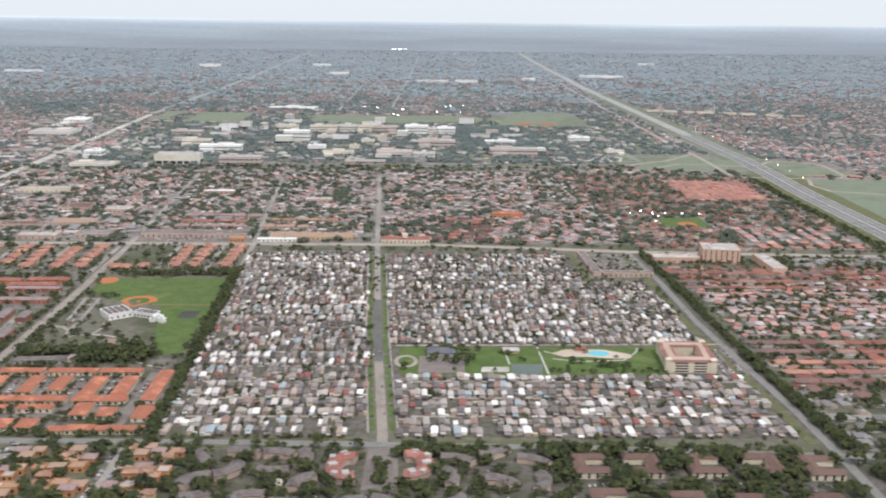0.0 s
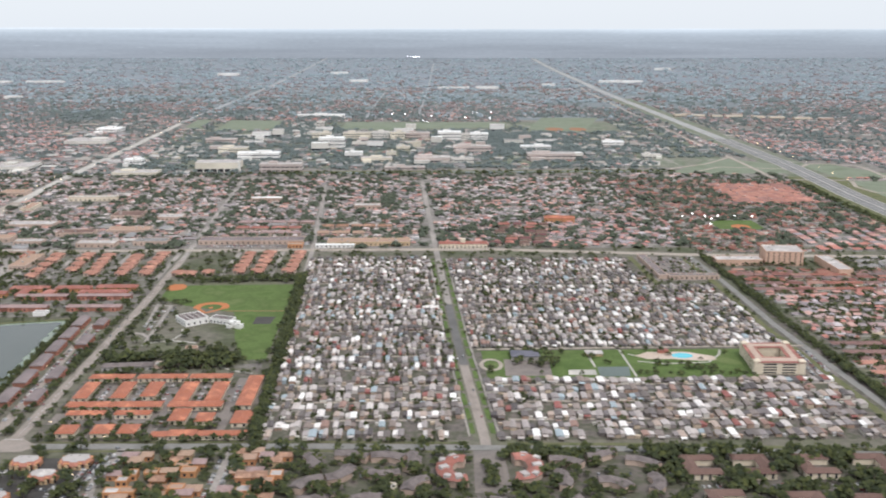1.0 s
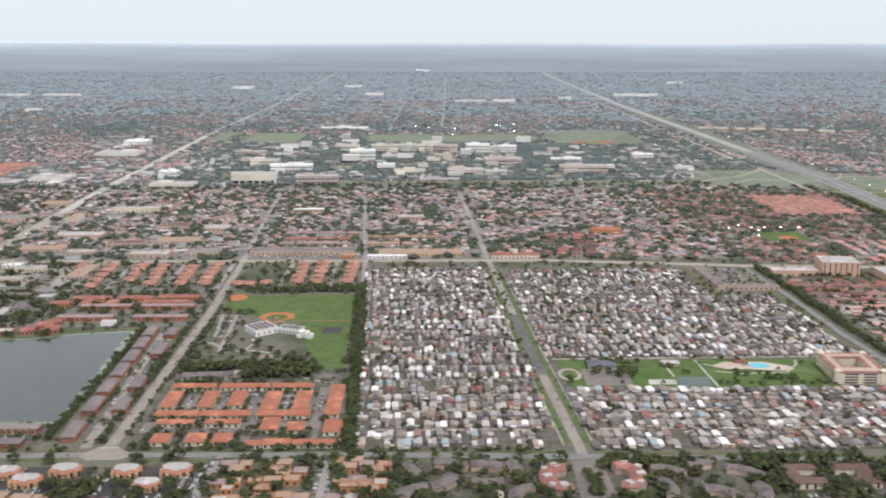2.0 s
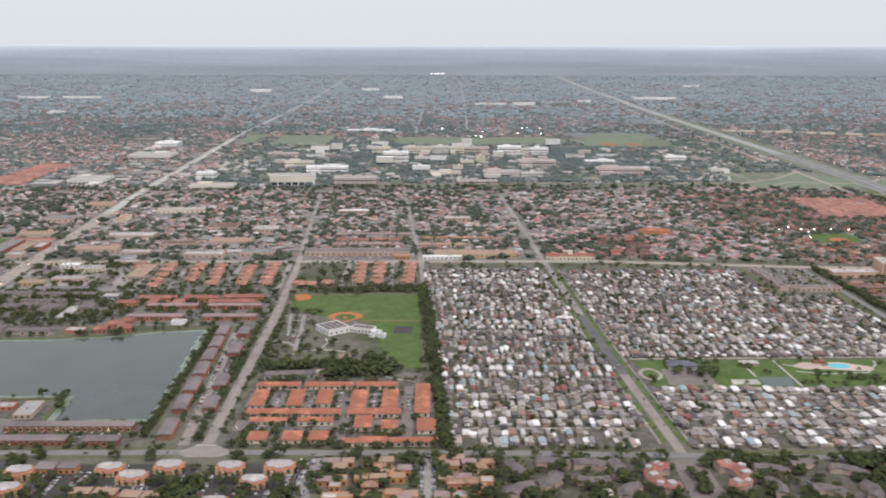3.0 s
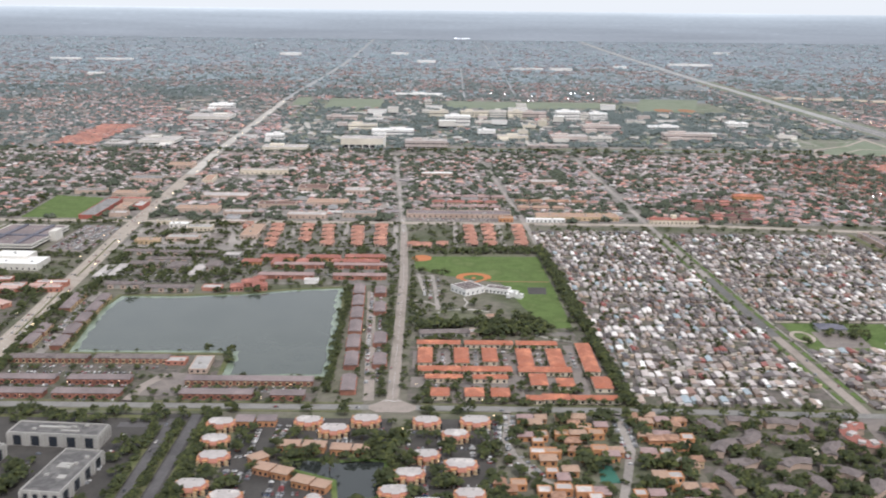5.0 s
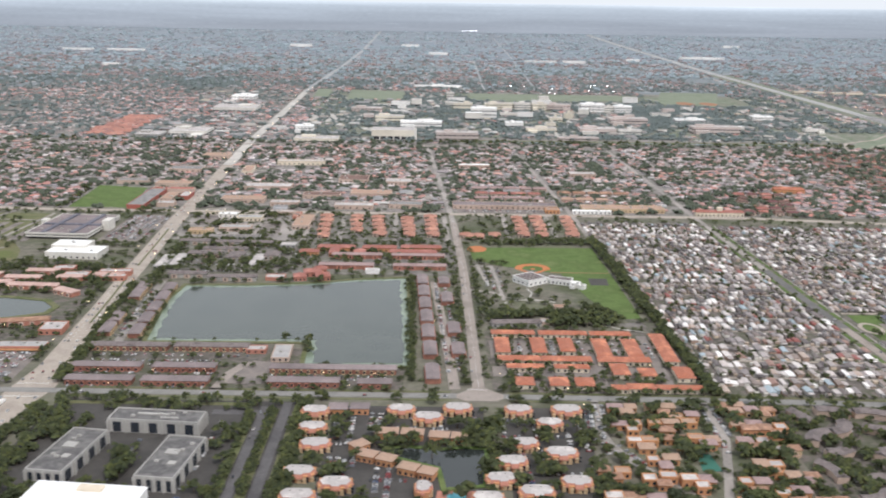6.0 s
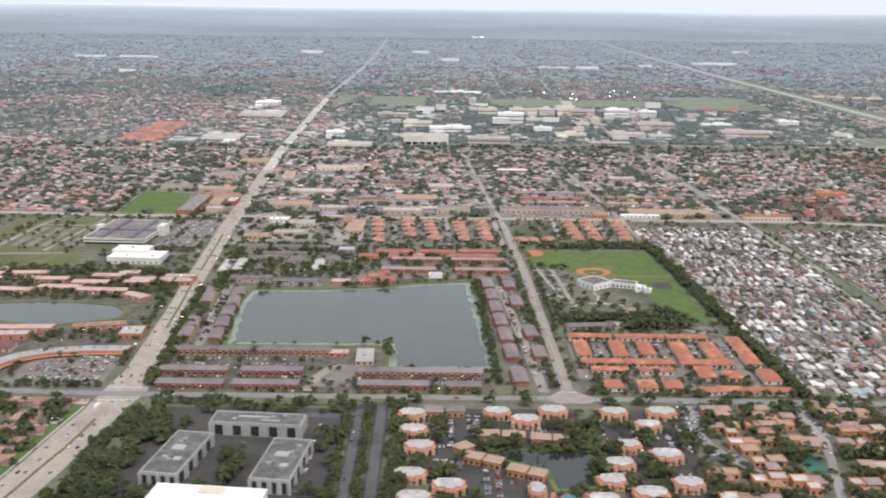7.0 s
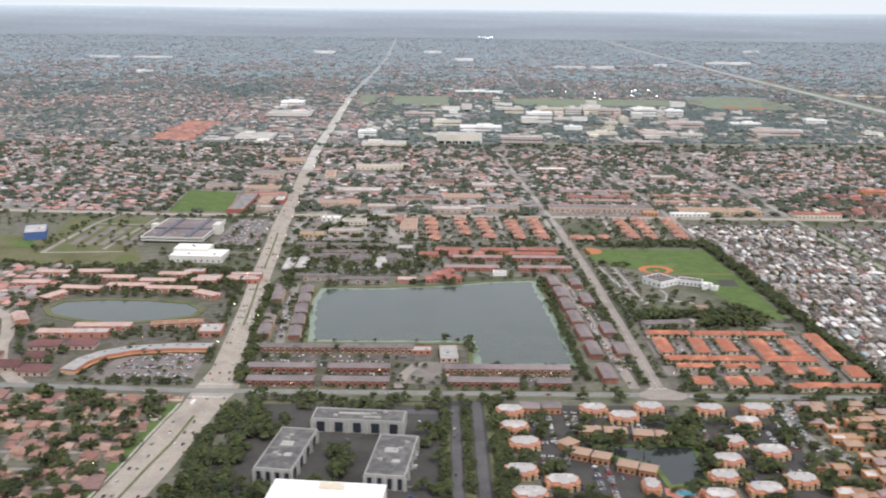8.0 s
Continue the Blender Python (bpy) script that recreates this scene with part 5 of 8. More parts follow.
for x, y, rz, s in ((119.7, -36.7, 0, 1), (122.4, -50.7, 4, 1.05), (119.6, -72.2, 0, 1.05), (121.2, -88.6, 0, 1.1), (132.9, -79.9, 0, 1.05), (152.4, -19.5, 0, 1), (163.1, -26.7, 0, 1.05), (174.8, -17.7, 0, 1.05), (198.7, -18.7, 0, 1), (217.8, -18.1, 0, 1.1), (209.8, -30.6, 0, 0.95), (198.7, -48.1, 3, 0.95), (193.2, -62.7, 5, 1.0), (188.7, -75.3, 5, 1.0), (183.5, -88.6, 0, 1.0), (211.3, -55.6, 0, 1.1), (199.8, -84.1, 0, 1.1), (162.2, -82.3, 90, 0.75), (214, -77, 0, 1.0)):
    copy_thing(proto, pose(x, y, 0, 0, 0, rz) @ Matrix.Diagonal((s, s, 0.84, 1)))
    keep_off(x - 7, y - 5.5, x + 7, y + 5.5)
keep_off(112, -29, 126, -18)
for x, y, w, d, rz in ((127.5, -18.5, 7, 6, 0), (136, -18, 7, 5.4, 0), (148, -40, 8, 5, -2), (157.5, -40.6, 8, 5, -5), (167.5, -42.6, 7, 5, -6), (175, -43.4, 5.5, 5, -6), (142, -58.6, 6.4, 5, -22), (149, -61.6, 6, 5, -22), (157, -68, 6.4, 5, -22), (163.6, -71, 5.4, 5, -22), (138.5, -51, 6, 5, 40)):
    hip_block("orange_wing", x, y, w, d, 2.7, rz, M_WALL_ORANGE, M_ROOF_DARK if y > -20 else M_ROOF_TAN, "orange stucco wing with low roof beside the pond", "apartments", 0.6, 0.6, cols=3, group=G_HEX)

# orange townhouses with small pale roofs
r4 = random.Random(11)
G_TH = "orange stucco townhouses"
for cx, cy in ((241, -16), (256, -15), (240, -32), (254, -31), (264, -24), (243, -46), (257, -44), (266, -44), (247, -60), (243, -74), (256, -76), (250, -90), (236, -90), (285, -14), (295, -17), (286, -30), (295, -34), (284, -46), (294, -52), (284, -64), (293, -72), (285, -84), (274, -78), (264, -92), (297, -90), (228, -70), (228, -88)):
    for k in range(3):
        x, y = cx + (-3.4, 2.8, 0.2)[k] + r4.uniform(-.6, .6), cy + (1.5, 2.2, -3.0)[k] + r4.uniform(-.6, .6)
        w, d, h = r4.uniform(4.0, 6.0), r4.uniform(3.8, 5.2), r4.uniform(2.1, 3.0)
        if r4.random() < 0.35:
            b = flat_block("townhouse", x, y, w, d, h, 0, M_WALL_ORANGE, r4.choice((M_ROOF_WHITE, M_ROOF_WHITE, M_ROOF_TAN)), "orange stucco townhouse with flat roof", "townhouse", 1, 2, "s", 0, 0.3, G_TH)
        else:
            b = hip_block("townhouse", x, y, w, d, h, 0, M_WALL_ORANGE if r4.random() < 0.7 else M_WALL_TAN, r4.choice((M_ROOF_TAN, M_ROOF_RUST, M_ROOF_RUST, M_ROOF_MAUVE)), "orange stucco townhouse with low hipped roof", "townhouse", 0.8, 0.9, 2, group=G_TH)

# crescent red-roofed pair at the park gate
for x, y, s in ((367, -29, 1), (390, -27.5, -1)):
    b = thing("gate_apartments", x, y, 0, "crescent apartment house with faded red tile roof", "apartments", "crescent houses")
    arc = [(s * 6.2 * math.cos(a), 8.6 * math.sin(a)) for a in (math.radians(d) for d in range(70, 291, 22))]
    part("wall", strip(arc, 5.4, 2.8, 2.8), M_WALL_PINK, b)
    part("roof", ridge_strip(arc, 5.4, 2.85, 1.5, 0.5), M_ROOF_RED, b)
    for k, d in enumerate((110, 150, 190, 230, 262)):
        a = math.radians(d)
        share("roof_terrace", make_mesh("roof_terrace", box(3.4 - (k % 2) * 1.2, 2.6, 2.9, 4.1 + (k % 3) * 0.25), M_ROOF_WHITE), b, s * (6.4 + (k % 2) * 1.4) * math.cos(a), (8.8 + (k % 2) * 1.4) * math.sin(a), 0, d * s + 20)
    keep_off(x - 9, y - 11, x + 9, y + 11)
structure("gate_court", slab([(372, -44), (386, -44), (385, -8), (373, -8)], 0, 0.05), M_LOT, "grey entrance court between the crescent houses", "lot")

# brown U-shaped apartments and grey apartments
G_BR = "brown-roofed apartments"
for x, y, s in ((459.5, -27, 1), (480, -27, -1), (504, -27, 1), (527, -27, -1), (549, -29, 1), (462, -56, 1), (490, -58, -1), (512, -60, 1), (540, -60, -1), (470, -86, 1), (505, -88, -1), (536, -88, 1), (590, -40, 1), (600, -70, -1), (575, -92, 1)):
    b = thing("brown_roofed_apartments", x, y, 0, "cream U-shaped apartments with brown shingle roof under trees", "apartments", G_BR)
    part("wall", join(box(13, 4.6, 0, 2.6, 0, -6), box(4.6, 12, 0, 2.6, -4.2 * s, 0.5), box(13, 4.6, 0, 2.6, 0, 6)), M_WALL_CREAM, b)
    part("roof", join(hip(13, 4.6, 2.65, 1.0, 0.4, 0.6, 0, -6), hip(4.6, 12, 2.68, 1.05, 0.4, 0.6, -4.2 * s, 0.5), hip(13, 4.6, 2.65, 1.0, 0.4, 0.6, 0, 6)), M_ROOF_BROWN, b)
    windows_on(b, 13, 16.6, 2, 4, 0.3, 1.2, "s")
    keep_off(x - 7, y - 9, x + 7, y + 9)
G_GR = "grey-roofed apartments"
r5 = random.Random(5)
def bent_apartments(x, y, a0, turn):
    pts, ang = [], a0
    px, py = x - 6 * math.cos(math.radians(a0)), y - 6 * math.sin(math.radians(a0))
    for k in range(4):
        pts.append((px - x, py - y))
        px, py = px + 4.6 * math.cos(math.radians(ang)), py + 4.6 * math.sin(math.radians(ang))
        ang += turn / 2
    b = thing("grey_roofed_apartments", x, y, 0, "bent row of apartments with grey shingle roof among trees", "apartments", G_GR)
    wd = r5.uniform(4.0, 5.0)
    part("wall", strip(pts, wd, 2.4, 2.4), M_WALL_PINK, b)
    part("roof", ridge_strip(pts, wd, 2.45, 1.1, 0.4), M_ROOF_GREY, b)
    keep_off(x - 4, y - 4, x + 4, y + 4)


for row in ((311, -22, 80, 40), (324, -14, 0, -25), (338, -15, 10, -40), (350, -22, 60, 50), (308, -38, 70, -50), (322, -33, 20, 60), (336, -32, -30, 50), (348, -40, 80, -50), (314, -52, 0, 60), (330, -50, 50, -60), (346, -56, 0, -50), (306, -66, 90, 40)):
    bent_apartments(*row)
for row in ((320, -70, 20, -60), (336, -68, 70, 50), (352, -72, 10, 60), (366, -56, 60, -50), (384, -56, 110, 50), (312, -86, 0, 50), (330, -88, 40, -50), (348, -90, 0, -60), (366, -82, 80, 50), (384, -78, 20, -50), (398, -88, 60, 60), (408, -20, 0, -40)):
    bent_apartments(*row)
for row in ((423, -17, 10, 40), (438, -21, -10, -40), (407, -38, 70, 50), (424, -38, 0, -60), (441, -42, 50, 60), (404, -58, 0, 60), (421, -60, 40, -50), (440, -62, 80, 50), (410, -78, 10, -50), (428, -84, 60, 50), (446, -84, 0, -60)):
    bent_apartments(*row)
# darker ground sheets: shade among blocks and trees put into the colour
structure("garden_ground", slab([(298, -110), (456, -110), (456, -14), (298, -9)], 0, 0.02), M_PARK, "soil and paths between apartments, darkened in colour for shade", "ground")
structure("wooded_ground", slab([(456, -110), (640, -110), (640, -26), (456, -16)], 0, 0.02), M_PARK, "soil and lanes under trees, darkened in colour for shade", "ground")
flat_block("garden_clubhouse", 340, -42, 6, 4.5, 2.2, 0, M_WALL_CREAM, M_ROOF_WHITE, "small cream clubhouse by a garden pool", "clubhouse", 1, 3, vents=0)

# buildings west and east of the wide avenue
bb = thing("large_office", -87, 281, -3, "large low office with grey roof, blue-grey beams and pale bands", "office")
part("ground_floor", box(38, 54, 0, 1.5), M_GLASS, bb)
for z in (1.5, 3.1):
    part("band", box(42, 58, z, z + 0.9, 0, 0, True), M_CAMPUS_PALE, bb)
part("window_band", box(41, 57, 2.4, 3.1), M_GLASS, bb)
part("roof", box(41.2, 57.2, 4.0, 4.08), M_ROOF_DARK, bb)
part("parapet", ring([(-21.2, -29.2), (21.2, -29.2), (21.2, 29.2), (-21.2, 29.2)], [(-20.7, -28.7), (20.7, -28.7), (20.7, 28.7), (-20.7, 28.7)], 3.8, 4.4), M_CAMPUS_PALE, bb)
for x in (-9.5, 10):
    part("roof_beam", box(3.0, 56, 4.08, 4.9, x, 0), M_ROOF_BLUE, bb)
part("roof_beam", box(40, 3.4, 4.08, 4.8, 0, -3), M_ROOF_BLUE, bb)
part("stair_tower", box(5, 11, 0, 7, 22.5, 4), M_CAMPUS_PALE, bb)
part("stair_tower", box(4, 6, 0, 5.5, -23, 6), M_CAMPUS_PALE, bb)
for x, y in ((-15, -18), (-2, -16), (5, -20), (16, -14), (-16, 12), (2, 14), (15, 20)):
    share("roof_vent", VENT, bb, x, y, 4.08)
keep_off(-112, 250, -60, 312)
flat_block("white_hall", -60, 212, 33, 18, 4, -3, M_CAMPUS_PALE, M_ROOF_BRIGHT, "low hall with bright white roof", "hall", 1, 9, vents=2)
flat_block("white_hall", -66, 222, 22, 14, 5.5, -3, M_CAMPUS_PALE, M_ROOF_BRIGHT, "low hall with bright white roof", "hall", 0, 0, vents=2)
flat_block("blue_hall", -186.5, 270, 14, 25, 5, 20, M_BLUE, M_ROOF_WHITE, "blue metal hall with pale roof", "hall", 0, 0, vents=1)
for x, y, w, d, rf, wl in ((-66.5, 384, 13, 68, M_ROOF_FLAT, M_RED), (-55, 419, 34, 8, M_RED, M_WALL_PINK), (-46, 363, 13, 9, M_ROOF_WHITE, M_WALL_PINK), (-50, 388, 9, 26, M_ROOF_TAN, M_WALL_PINK), (-39, 396, 8, 20, M_ROOF_WHITE, M_RED), (-62, 446, 30, 14, M_ROOF_TAN, M_WALL_PINK), (-100, 456, 26, 12, M_ROOF_FLAT, M_WALL_PINK)):
    flat_block("school_block", x, y, w, d, 3, 0, wl, rf, "low school block with flat grey roof and red edges", "school", 0, 0, vents=2)
ar = thing("curved_arcade", -45, 40, 0, "long curved shopping arcade with orange walls and pale grey roof", "arcade")
ARC = [(-24, -24), (-21.5, -12), (-15.5, -3.5), (-5, 3.2), (13, 6.8), (31, 7.3)]
part("wall", strip(ARC, 7.0, 1.5, 1.5), M_WALL_TAN, ar)
part("upper_wall", strip(ARC, 7.4, 2.4, 0.9), M_WALL_SALMON, ar)
part("roof", strip(ARC, 6.4, 2.52, 0.1), M_ROOF_PALE, ar)
part("canopy", strip(ARC, 1.4, 1.2, 0.2, -4.2), M_WALL_ORANGE, ar)
for k in range(9):
    share("roof_vent", VENT, ar, -21 + k * 6, float(np.interp(-21 + k * 6, [-24, -21.5, -15.5, -5, 13, 31], [-24, -12, -3.5, 3.2, 6.8, 7.3])) + 0.8, 2.52)
keep_off(-80, 20, -14, 60)
G_L2 = "salmon terraces round the small lake"
for x, y, w, rz in ((-108, 140, 22, -4), (-84, 146, 22, 0), (-58, 141, 28, -3), (-36, 131, 14, -30), (-74, 76, 27, 2), (-39, 81, 25, 12), (-118, 126, 14, 60), (-120, 88, 14, -60), (-94, 66, 16, 0), (-70, 156, 20, 0), (-44, 158, 14, 5), (-24, 163, 16, 0), (-96, 162, 22, 0), (-64, 170, 18, 0), (-112, 174, 20, 3), (-140, 150, 20, 0), (-136, 172, 18, 0)):
    bay_row(x, y, w, 6, 2.6, rz, M_WALL_SALMON, M_WALL_PINK, (M_ROOF_SALMON, M_ROOF_MAUVE, M_ROOF_SALMON, M_ROOF_RUST)[int(abs(x)) % 4], "salmon stucco terrace with low pink roof near the small lake", G_L2, max(3, int(w / 5)))

for x, y, w, d in ((-78, 66, 20, 7), (-20, 72, 11, 12), (-42, 162, 14, 9), (-22, 170, 18, 6), (-20, 160, 14, 6), (-54, 176, 12, 7)):
    flat_block("pale_roofed_house", x, y, w, d, 2.6, 4, M_WALL_SALMON, M_ROOF_WHITE, "salmon block with pale flat roof near the small lake", "apartments", 1, 4, vents=2, group=G_L2)
for x, y, w, d in ((-91.5, 49, 14, 8), (-75, 50.5, 13, 8), (-99, 23, 14, 8), (-84, 17.5, 13, 8), (-112, 34, 12, 8), (-90, 34, 9, 7), (-104, 11, 12, 7)):
    hip_block("maroon_house", x, y, w, d, 2.2, 0, M_WALL_PINK, M_ROOF_MAROON, "house with dark maroon hipped roof", "house", 2.0, 1.0, 4, group="maroon-roofed houses")

# west side: hall, slab block and long hall
flat_block("white_long_shop", 578, 300, 33, 12, 4, 0, M_WALL_PEACH, M_ROOF_WHITE, "long low shop with bright pale roof", "shop", 1, 8, vents=2)
flat_block("mid_rise_apartments", 611, 304, 26, 22, 10, -8, M_WALL_PEACH, M_ROOF_WHITE, "pink six-storey apartment block with balconies", "apartments", 5, 7, "se", 3)
flat_block("white_long_hall", 640, 282, 10, 42, 5, 0, M_WALL_PEACH, M_ROOF_WHITE, "long low hall with white roof", "hall", 1, 12, "e", 2)
flat_block("street_shops", 310, 368, 64, 15, 2.8, 0, M_WALL_TAN, M_ROOF_TAN, "long low row of shops with tan roof along the street", "shop", 1, 18, vents=7)
flat_block("street_shops", 284.5, 356.5, 30, 5, 2.2, 0, M_WALL_WHITE, M_ROOF_BRIGHT, "low white-roofed shop front along the street", "shop", 1, 9, vents=1)
flat_block("grey_shop_block", 218, 375, 82, 15, 2.8, 0, M_WALL_PINK, M_ROOF_DARK, "long low shop block with purple-grey roof behind parking", "shop", 1, 20, vents=8)
flat_block("pale_long_school", 31, 563, 46, 8, 4, 2, M_WALL_CREAM, M_ROOF_WHITE, "long pale school block", "school", 1, 10, vents=1)

# beyond the middle street
b = hip_block("gate_arcade", 383, 356, 37, 7, 3.2, 0, M_WALL_CREAM, M_ROOF_RED, "long arcade house with faded red roof along the street", "arcade", 1.4, 0.3, 12)
part("gate_tower", box(4, 4, 0, 6.5), M_WALL_CREAM, b)
rm = random.Random(31)
for k in range(6):
    for i in range(4):
        if rm.random() < 0.88:
            hip_block("maroon_terrace", 409 + i * 11.2 + k * 2.4 + rm.uniform(-.8, .8), 361 + k * 14 + rm.uniform(-1.2, 1.2), rm.uniform(6.5, 9.6), rm.uniform(5, 6.4), 2.5, rm.uniform(-4, 4), M_WALL_PINK, rm.choice((M_ROOF_MAROON, M_ROOF_MAROON, M_ROOF_BROWN, M_ROOF_RED)), "terrace house with maroon tile roof", "terrace", 1.3, 0.6, 2, group="maroon terraces")
hip_block("orange_hall", 471, 454, 26, 9, 3.5, -6, M_WALL_ORANGE, M_ROOF_ORANGE, "hall with bright orange roof", "hall", 1.6, 0.6, 6)
for y, x0, x1, rf in ((401, 266, 309, M_ROOF_TAN), (427, 266, 326, M_ROOF_RUST), (402, 195, 257, M_ROOF_MAUVE), (421, 196, 258, M_ROOF_RED), (444, 194, 259, M_ROOF_MAUVE)):
    x = x0
    while x < x1 - 6:
        w = min(rm.uniform(9, 17), x1 - x)
        hip_block("red_terrace", x + w / 2, y + rm.uniform(-1, 1), w - 0.8, rm.uniform(6, 7.4), 2.5, 0, M_WALL_PINK, rf, "terrace row with faded tile roof beyond the street", "terrace", 1.1, 0.6, max(2, int(w / 4)), group="terraces beyond the street")
        x += w + rm.uniform(0.4, 2.2)
# columns of small orange-roofed houses south of the middle street
for xa, ya, xb, yb, n in ((87.5, 268, 83.5, 328, 5), (108.5, 286, 105.3, 328, 4), (126, 275, 121, 326, 5), (146.2, 275, 143, 322, 5), (162, 275, 160, 330, 5), (225.5, 279, 224.4, 330, 5), (238.5, 279, 238.4, 332, 5), (260, 280, 261, 332, 5), (184.6, 275, 184, 275, 1), (204.4, 276, 204, 276, 1), (193, 272, 193, 272, 1)):
    for k in range(n):
        f = k / max(1, n - 1)
        x, y = xa + (xb - xa) * f + rm.uniform(-.5, .5), ya + (yb - ya) * f + rm.uniform(-.8, .8)
        b = hip_block("orange_house", x, y, rm.uniform(7.4, 9.4), rm.uniform(6.0, 7.4), 2.3, rm.uniform(-3, 3), M_WALL_PINK, M_ROOF_CLAY, "house with orange tile roof on a short lane", "house", 1.4, 1.0, 3, group="orange houses by the lanes")
        part("porch_roof", hip(4.2, 3.2, 1.9, 0.8, 0.25, 0.9, 1.6, -4.2), M_ROOF_CLAY, b)
for xa, ya, xb, yb in ((98.4, 262, 95.2, 342), (136, 262, 134, 342), (214.4, 262, 214.8, 342), (248, 268, 246.8, 342), (75, 258, 72, 342), (172.5, 262, 170, 340)):
    structure("short_lane", strip([(xa, ya), (xb, yb)], 3.4, 0.085, 0.06), M_LANE, "pale lane between orange-roofed houses", "road")
# paved shopping yard between the lake's north rows and the middle street
structure("shop_yard", slab([(-13, 257), (66, 258), (66, 342), (-17, 342)], 0, 0.03), M_LANE, "pale asphalt yard of low shops", "lot")
structure("shop_lot", join(slab([(40, 274), (56, 275), (53, 308), (39, 308)], 0, 0.06), slab([(-6, 300), (6, 300), (5, 330), (-8, 330)], 0, 0.06)), M_LOT, "grey parking bays before low shops", "lot")
for x, y, w, d, h, wl, rf in ((68.6, 308, 12, 36, 2.8, M_WALL_PINK, M_ROOF_TAN), (61.5, 326, 5, 16, 2.8, M_WALL_SALMON, M_ROOF_CLAY), (24, 286, 22, 9, 2.8, M_WALL_PINK, M_ROOF_PALE), (2, 276, 16, 8, 2.6, M_WALL_TAN, M_ROOF_TAN), (28, 318, 18, 10, 2.8, M_WALL_CREAM, M_ROOF_PALE), (10, 328, 14, 7, 2.6, M_CAMPUS_PALE, M_ROOF_BRIGHT), (47, 338, 20, 6, 2.6, M_WALL_PINK, M_ROOF_WHITE), (-2, 338, 14, 6, 2.6, M_WALL_CREAM, M_ROOF_FLAT), (29, 260, 34, 4.6, 2.4, M_WALL_GREY, M_ROOF_GREY)):
    flat_block("low_shop", x, y, w, d, h, 0, wl, rf, "low shop with flat roof on a paved yard", "shop", 1, max(2, int(w / 3)), vents=2, group="shops of the paved yard")
flat_block("yellow_shop", 254, 358, 11, 8, 2.6, 0, M_WALL_ORANGE, M_ROOF_TAN, "small yellow-orange corner shop", "shop", 1, 4, vents=1)
field("shop_parking", [(181, 353), (247, 353), (247, 374), (180, 374)], M_LOT, "grey parking lot before shops", 0.06, "lot")
flat_block("yellow_block", -12, 518, 9, 32, 3.2, 3, M_WALL_CREAM, M_ROOF_TAN, "pale yellow block beside the avenue", "building", 1, 3, vents=1)
flat_block("blue_roofed_shop", -16, 568, 12, 8, 3, 0, M_WALL_GREY, M_ROOF_BLUE, "small shop with blue-grey roof", "shop", 1, 4, vents=1)
for x, y, w, d, rf in ((10, 385, 34, 14, M_ROOF_TAN), (45, 372, 22, 10, M_ROOF_WHITE), (100, 365, 30, 12, M_ROOF_WHITE), (140, 372, 26, 14, M_ROOF_FLAT), (70, 405, 30, 14, M_ROOF_BROWN), (20, 440, 40, 16, M_ROOF_WHITE), (110, 415, 34, 16, M_ROOF_TAN), (90, 480, 26, 22, M_ROOF_BROWN), (130, 470, 22, 16, M_ROOF_WHITE), (-70, 520, 30, 18, M_ROOF_FLAT), (-60, 600, 26, 20, M_ROOF_TAN), (200, 560, 30, 10, M_ROOF_BRIGHT), (300, 520, 24, 12, M_ROOF_WHITE)):
    flat_block("low_block", x, y, w, d, 3.0, 0, M_WALL_PINK, rf, "low flat-roofed block among houses", "building", 1, 6, vents=2)

structure("small_lake_yard", slab([(-132, 8), (-14, 8), (-25, 192), (-132, 192)], 0, 0.016), M_PARK, "paved yards and lawns round the small lake", "yard")
structure("north_block_yard", slab([(-16, 258), (176, 258), (172, 341), (-22, 341)], 0, 0.018), M_YARD, "paved yards and parking between small houses", "yard")
structure("townhouse_lawn", slab([(190, 2.6), (290, 2.6), (284, 102), (189, 100)], 0, 0.02), M_PARK, "worn grass and paving round the orange-roofed townhouses", "lawn")
structure("terrace_yard", slab([(9, 4.6), (152, 4.6), (152, 31), (80, 60), (9, 60)], 0, 0.018), M_PARK, "dark paved yards between the lake terraces", "yard")
structure("north_shore_yard", slab([(0, 177), (178, 178), (177, 256), (-6, 256)], 0, 0.018), M_YARD, "dark paved yards north of the lake", "yard")
# campus
structure("campus_lawn", slab([(-8, 772), (735, 776), (735, 1330), (-40, 1330)], 0, 0.024), M_CAMPUS_YARD, "lawns between campus buildings", "lawn")
G_CAMPUS = "campus buildings"
def campus_building(x, y, w, d, h, wall, rows, cols):
    """A pale block with a set-back roof house, and window bands or upright piers."""
    roof = M_ROOF_BRIGHT if wall is M_WALL_WHITE else M_ROOF_WHITE
    b = flat_block("campus_building", x, y, w, d, h, 0, wall, roof, "pale campus building with flat roof and rows of windows", "campus building", rows, 0, "s", 2, group=G_CAMPUS, bands=True)
    k = int(x + y)
    part("roof_house", box(w * (0.2 + 0.06 * (k % 4)), d * 0.4, h + 0.06, h + 2.2, w * (0.1 * (k % 5) - 0.2), d * 0.15), wall, b)
    if k % 2:
        part("wing", box(w * 0.3, d * 0.5, 0, h * 0.6, w * 0.3 * (1 if k % 4 == 1 else -1), -d * 0.75), wall, b)
    pier = make_mesh("pier", box(0.8, 0.5, 0.2, h - 0.3), wall)
    for i in range(cols):
        share("pier", pier, b, -w / 2 + w * (i + 0.5) / cols, -d / 2 - 0.26)


